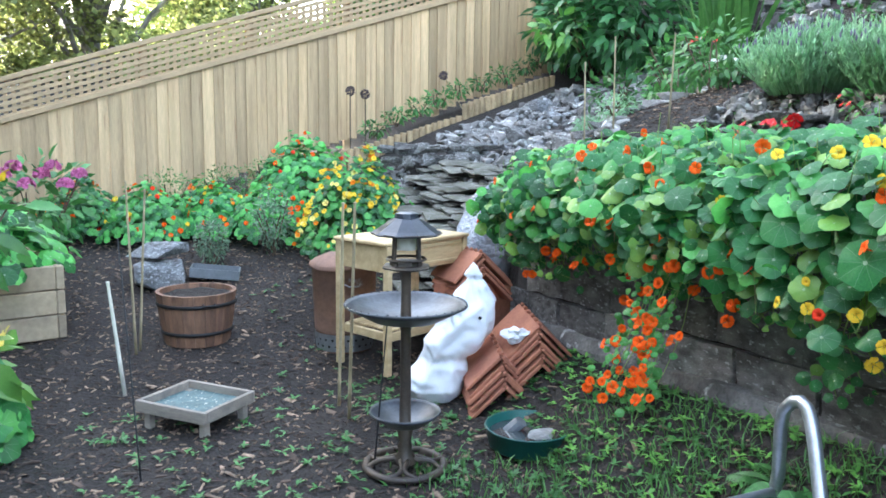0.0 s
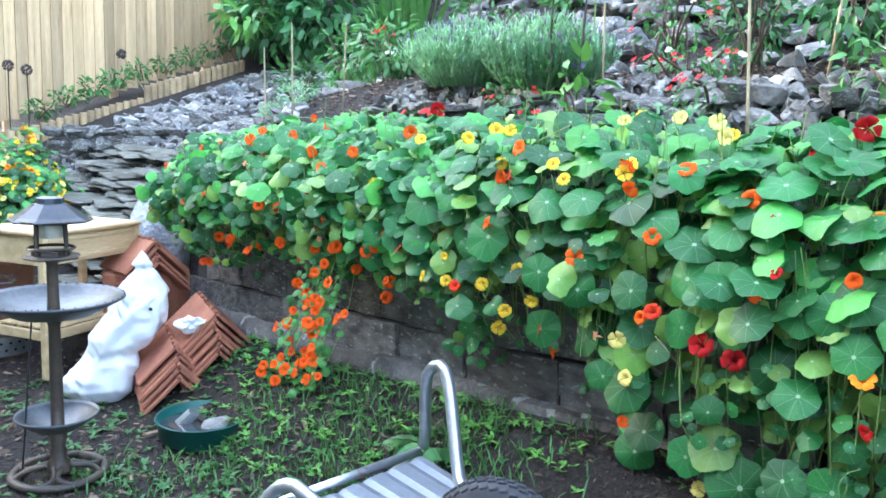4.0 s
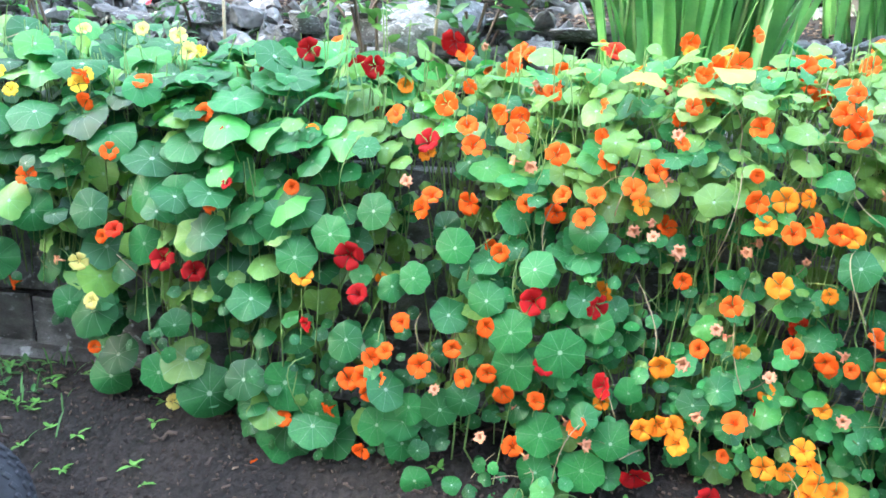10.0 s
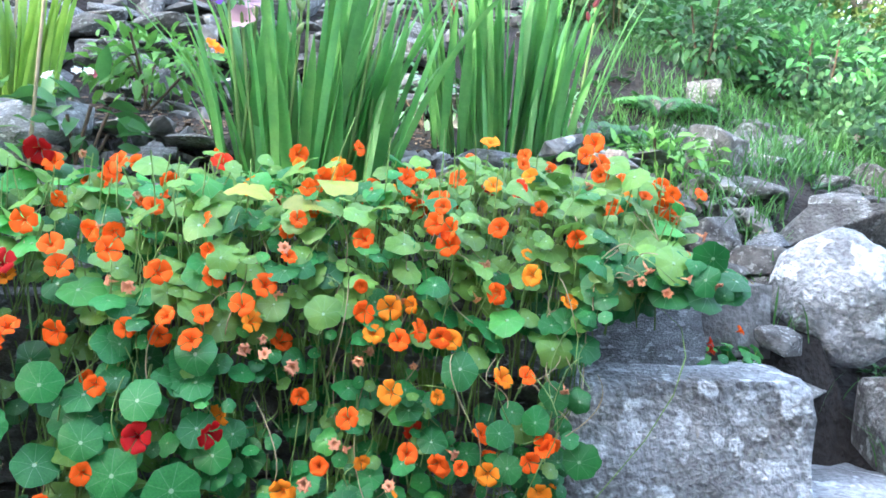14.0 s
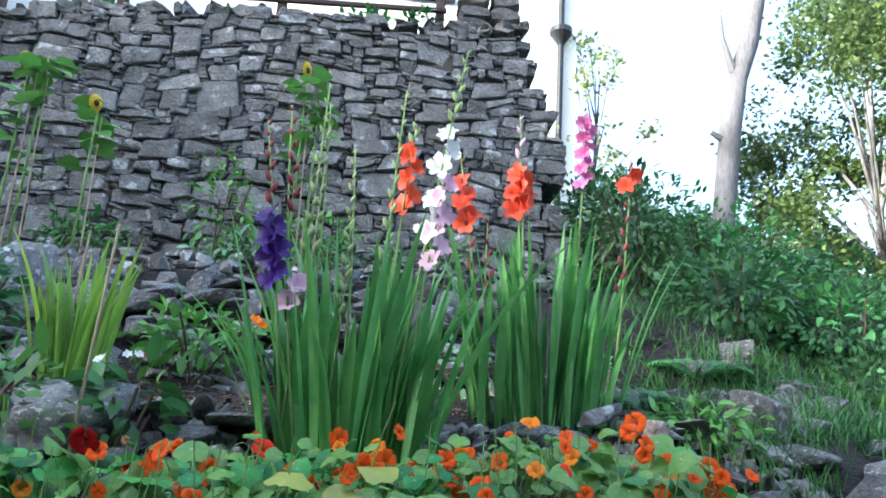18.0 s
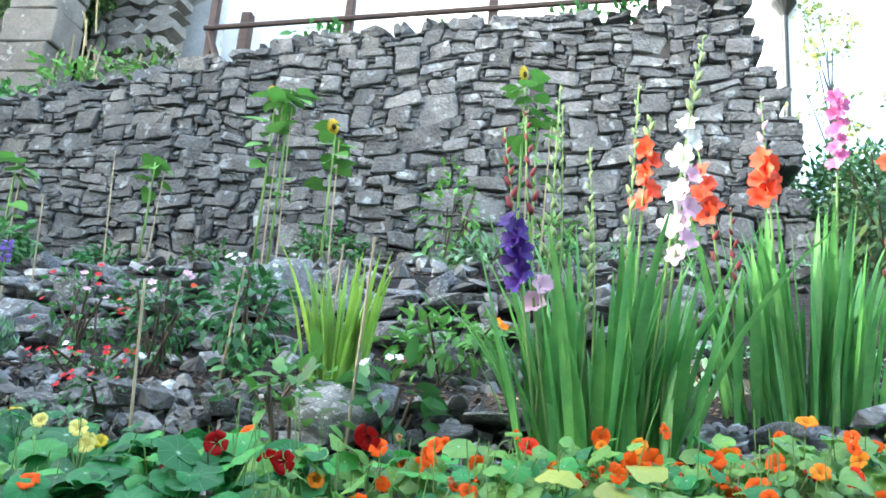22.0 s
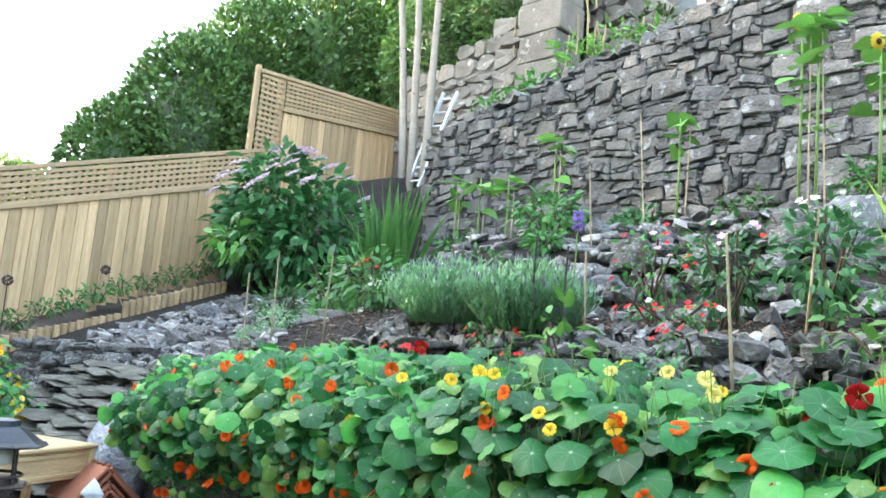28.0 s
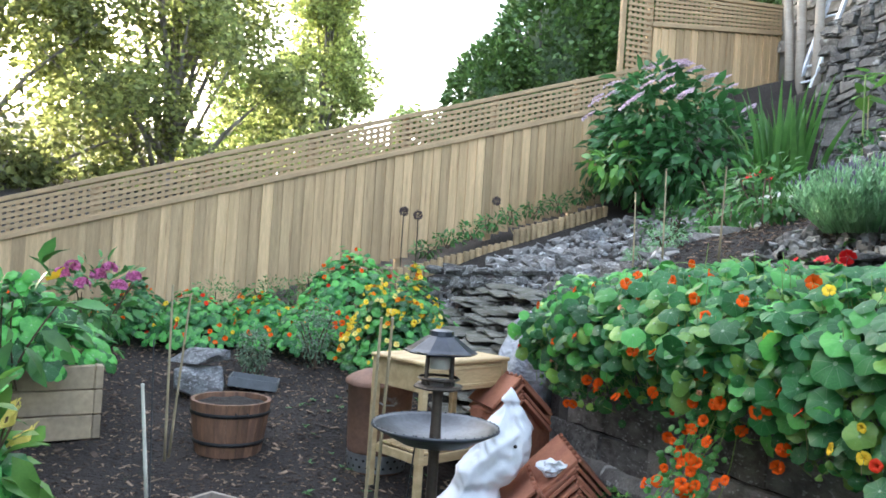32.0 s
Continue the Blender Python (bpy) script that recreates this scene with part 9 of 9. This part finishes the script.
# plants on the ledge above the tall wall
for x, y, z, r, h, m in ((-5.9, 6.2, 3.85, 0.35, 0.5, MIDLEAF), (-5.4, 6.2, 3.98, 0.35, 0.5, MIDLEAF), (-4.9, 6.25, 4.08, 0.34, 0.7, LIMELEAF), (-4.5, 6.3, 4.15, 0.3, 0.7, LIMELEAF), (-4.05, 6.25, 4.2, 0.25, 0.5, LIMELEAF), (-4.3, 6.7, 4.4, 0.4, 0.75, HEDGE),
                         (-2.3, 6.15, 4.6, 0.3, 0.4, MIDLEAF), (-0.1, 6.1, 4.65, 0.3, 0.4, MIDLEAF), (0.35, 6.1, 4.65, 0.22, 0.45, MIDLEAF), (-1.2, 6.15, 4.65, 0.3, 0.25, MIDLEAF)):
    bush("ledge_plant", x, y, z, r, h, 210, 0.1, m, "leafy green plant growing on top of the wall", "plant", V, (), "plants on the wall top", 4)
for x, y, z, h in ((-5.05, 6.15, 4.1, 0.75), (-4.75, 6.2, 4.1, 0.85), (-4.6, 6.15, 4.15, 0.7), (-4.2, 6.2, 4.2, 0.65), (-5.6, 6.15, 3.9, 0.7)):
    cane("bamboo_cane", x, y, z, h, 0.06, 0, 0.012, BAMBOO, "bamboo cane among the plants on the wall top", "cane", "bamboo canes")
# the bank to the right, its old tree and the sunlit woods behind
for k, (x, y, r, h) in enumerate(((1.9, 5.2, 0.5, 0.9), (2.6, 5.5, 0.6, 0.8), (3.3, 5.2, 0.6, 0.75), (4.1, 5.3, 0.6, 0.7), (2.2, 4.4, 0.4, 0.5), (2.9, 4.5, 0.5, 0.55), (3.6, 4.4, 0.5, 0.6), (2.4, 6.4, 0.6, 0.9), (3.4, 6.6, 0.7, 0.8), (4.6, 6.4, 0.8, 0.8), (5.2, 5.2, 0.7, 0.7),
                                   (1.75, 5.9, 0.4, 1.0), (4.3, 4.3, 0.5, 0.5), (2.1, 7.4, 0.6, 1.0))):
    bush("bank_shrub", x, y, ground_z(x, y) - 0.05, r, h, 620, 0.07, MIDLEAF if k % 3 else HEDGE, "loose feathery green shrub on the shaded bank", "shrub", V, (), "shrubs on the bank", 6)
THICKET = leaf_mat("shaded thicket leaf", (0.12, 0.23, 0.09), (0.08, 0.17, 0.07), veins=0, vary=0.45, trans=0.3)
hedge_mass("bank_thicket", ((2.0, 6.0, 2.95, 0.5, 0.5, 0.85), (2.55, 6.0, 2.75, 0.6, 0.6, 0.75), (3.2, 5.9, 2.6, 0.65, 0.6, 0.65), (3.95, 5.9, 2.4, 0.7, 0.6, 0.6), (4.8, 6.0, 2.1, 0.8, 0.7, 0.6),
                            (2.4, 4.95, 2.45, 0.5, 0.42, 0.42), (3.1, 4.85, 2.3, 0.55, 0.42, 0.42), (3.8, 4.75, 2.1, 0.55, 0.42, 0.42), (2.95, 4.2, 1.9, 0.5, 0.36, 0.34), (3.6, 4.0, 1.7, 0.5, 0.36, 0.36)),
           60000, 0.055, THICKET, "dense low green thicket on the shaded bank", 325, "shrubs")
t = thing("old_tree", pose(4.25, 9.0, 3.2), "old leaning grey tree trunk with torn branch stubs", "tree")
bm = bmesh.new()
tube(bm, [(0, 0, -0.4), (0.05, 0, 1.4), (0.18, 0, 2.6), (0.3, 0, 3.3), (0.5, 0.05, 3.9), (0.75, 0.1, 4.9), (0.9, 0.2, 6.4)], [0.19, 0.15, 0.125, 0.135, 0.12, 0.11, 0.08], 14)
for v in bm.verts:
    v.co += Vector((0.05 * noise.noise(v.co * 3), 0.05 * noise.noise(v.co * 3 + Vector((9, 0, 0))), 0))
OLDBARK = mat("grey-lilac stripped bark", (0.17, 0.16, 0.165), 0.9, var=0.35, scale=5, fine=30, bump=0.8, depth=0.02, second=(0.1, 0.092, 0.092), stretch=(1, 1, 0.3))
part("trunk", bm, OLDBARK, t, smooth=True)
for pts in (((0.3, 0, 3.2), (0.48, -0.05, 3.7), (0.5, -0.05, 3.75)), ((0.15, 0, 2.4), (-0.1, -0.05, 2.5)), ((0.25, 0, 3.4), (0.12, 0, 3.9), (0.1, 0, 4.3))):
    bm = bmesh.new()
    tube(bm, pts, [0.06, 0.03, 0.014][:len(pts)], 7)
    part("limb", bm, OLDBARK, t)
tree("hazel_tree", 8.8, 12.5, 2.0, 8.0, 2.8, 34000, 0.12, SUNLEAF, "leafy tree beside the house, sunlit", 320, 0.16, 0.15, 30)
tree("hazel_tree", 10.5, 9.5, 1.0, 8.6, 2.8, 34000, 0.12, SUNLEAF, "leafy tree beside the house, sunlit", 321, 0.16, 0.1, 30)
tree("elder_tree", 3.0, 10.5, 4.2, 3.6, 1.0, 700, 0.1, TREELEAF, "thin half-bare young tree beside the house", 322, 0.05, 0.3, 16)
hedge_mass("sunlit_hedge", ((6.5, 14.5, 4.6, 2.0, 1.2, 1.8), (8.5, 13.5, 4.2, 2.0, 1.2, 1.8), (4.2, 15.5, 5.0, 1.6, 1.2, 1.4)), 24000, 0.13, SUNLEAF, "sunlit yellow-green hedge beyond the bank", 323)
hedge_mass("boundary_hedge", ((7.5, 7.0, 2.4, 1.6, 2.0, 1.3), (9.0, 4.5, 2.0, 1.6, 2.5, 1.6)), 16000, 0.1, TREELEAF, "rough hedge at the foot of the bank", 324)


def unseen_wall():
    """Plain rendered wall, added unseen behind the camera; closes the place, cuts low sky."""
    bm = bmesh.new()
    box(bm, 20.0, 0.4, 7.0, pose(0.5, -4.2, -1.0))
    box(bm, 0.4, 12.0, 4.0, pose(10.5, 1.6, -1.5))
    tagged(part("wall_rear", bm, mat("grey roughcast", (0.34, 0.32, 0.29), 0.9, var=0.15, scale=2, fine=40, bump=0.4)), "plain grey roughcast wall, added out of view to close the garden and cut low sky", "wall", kind="structure")


unseen_wall()
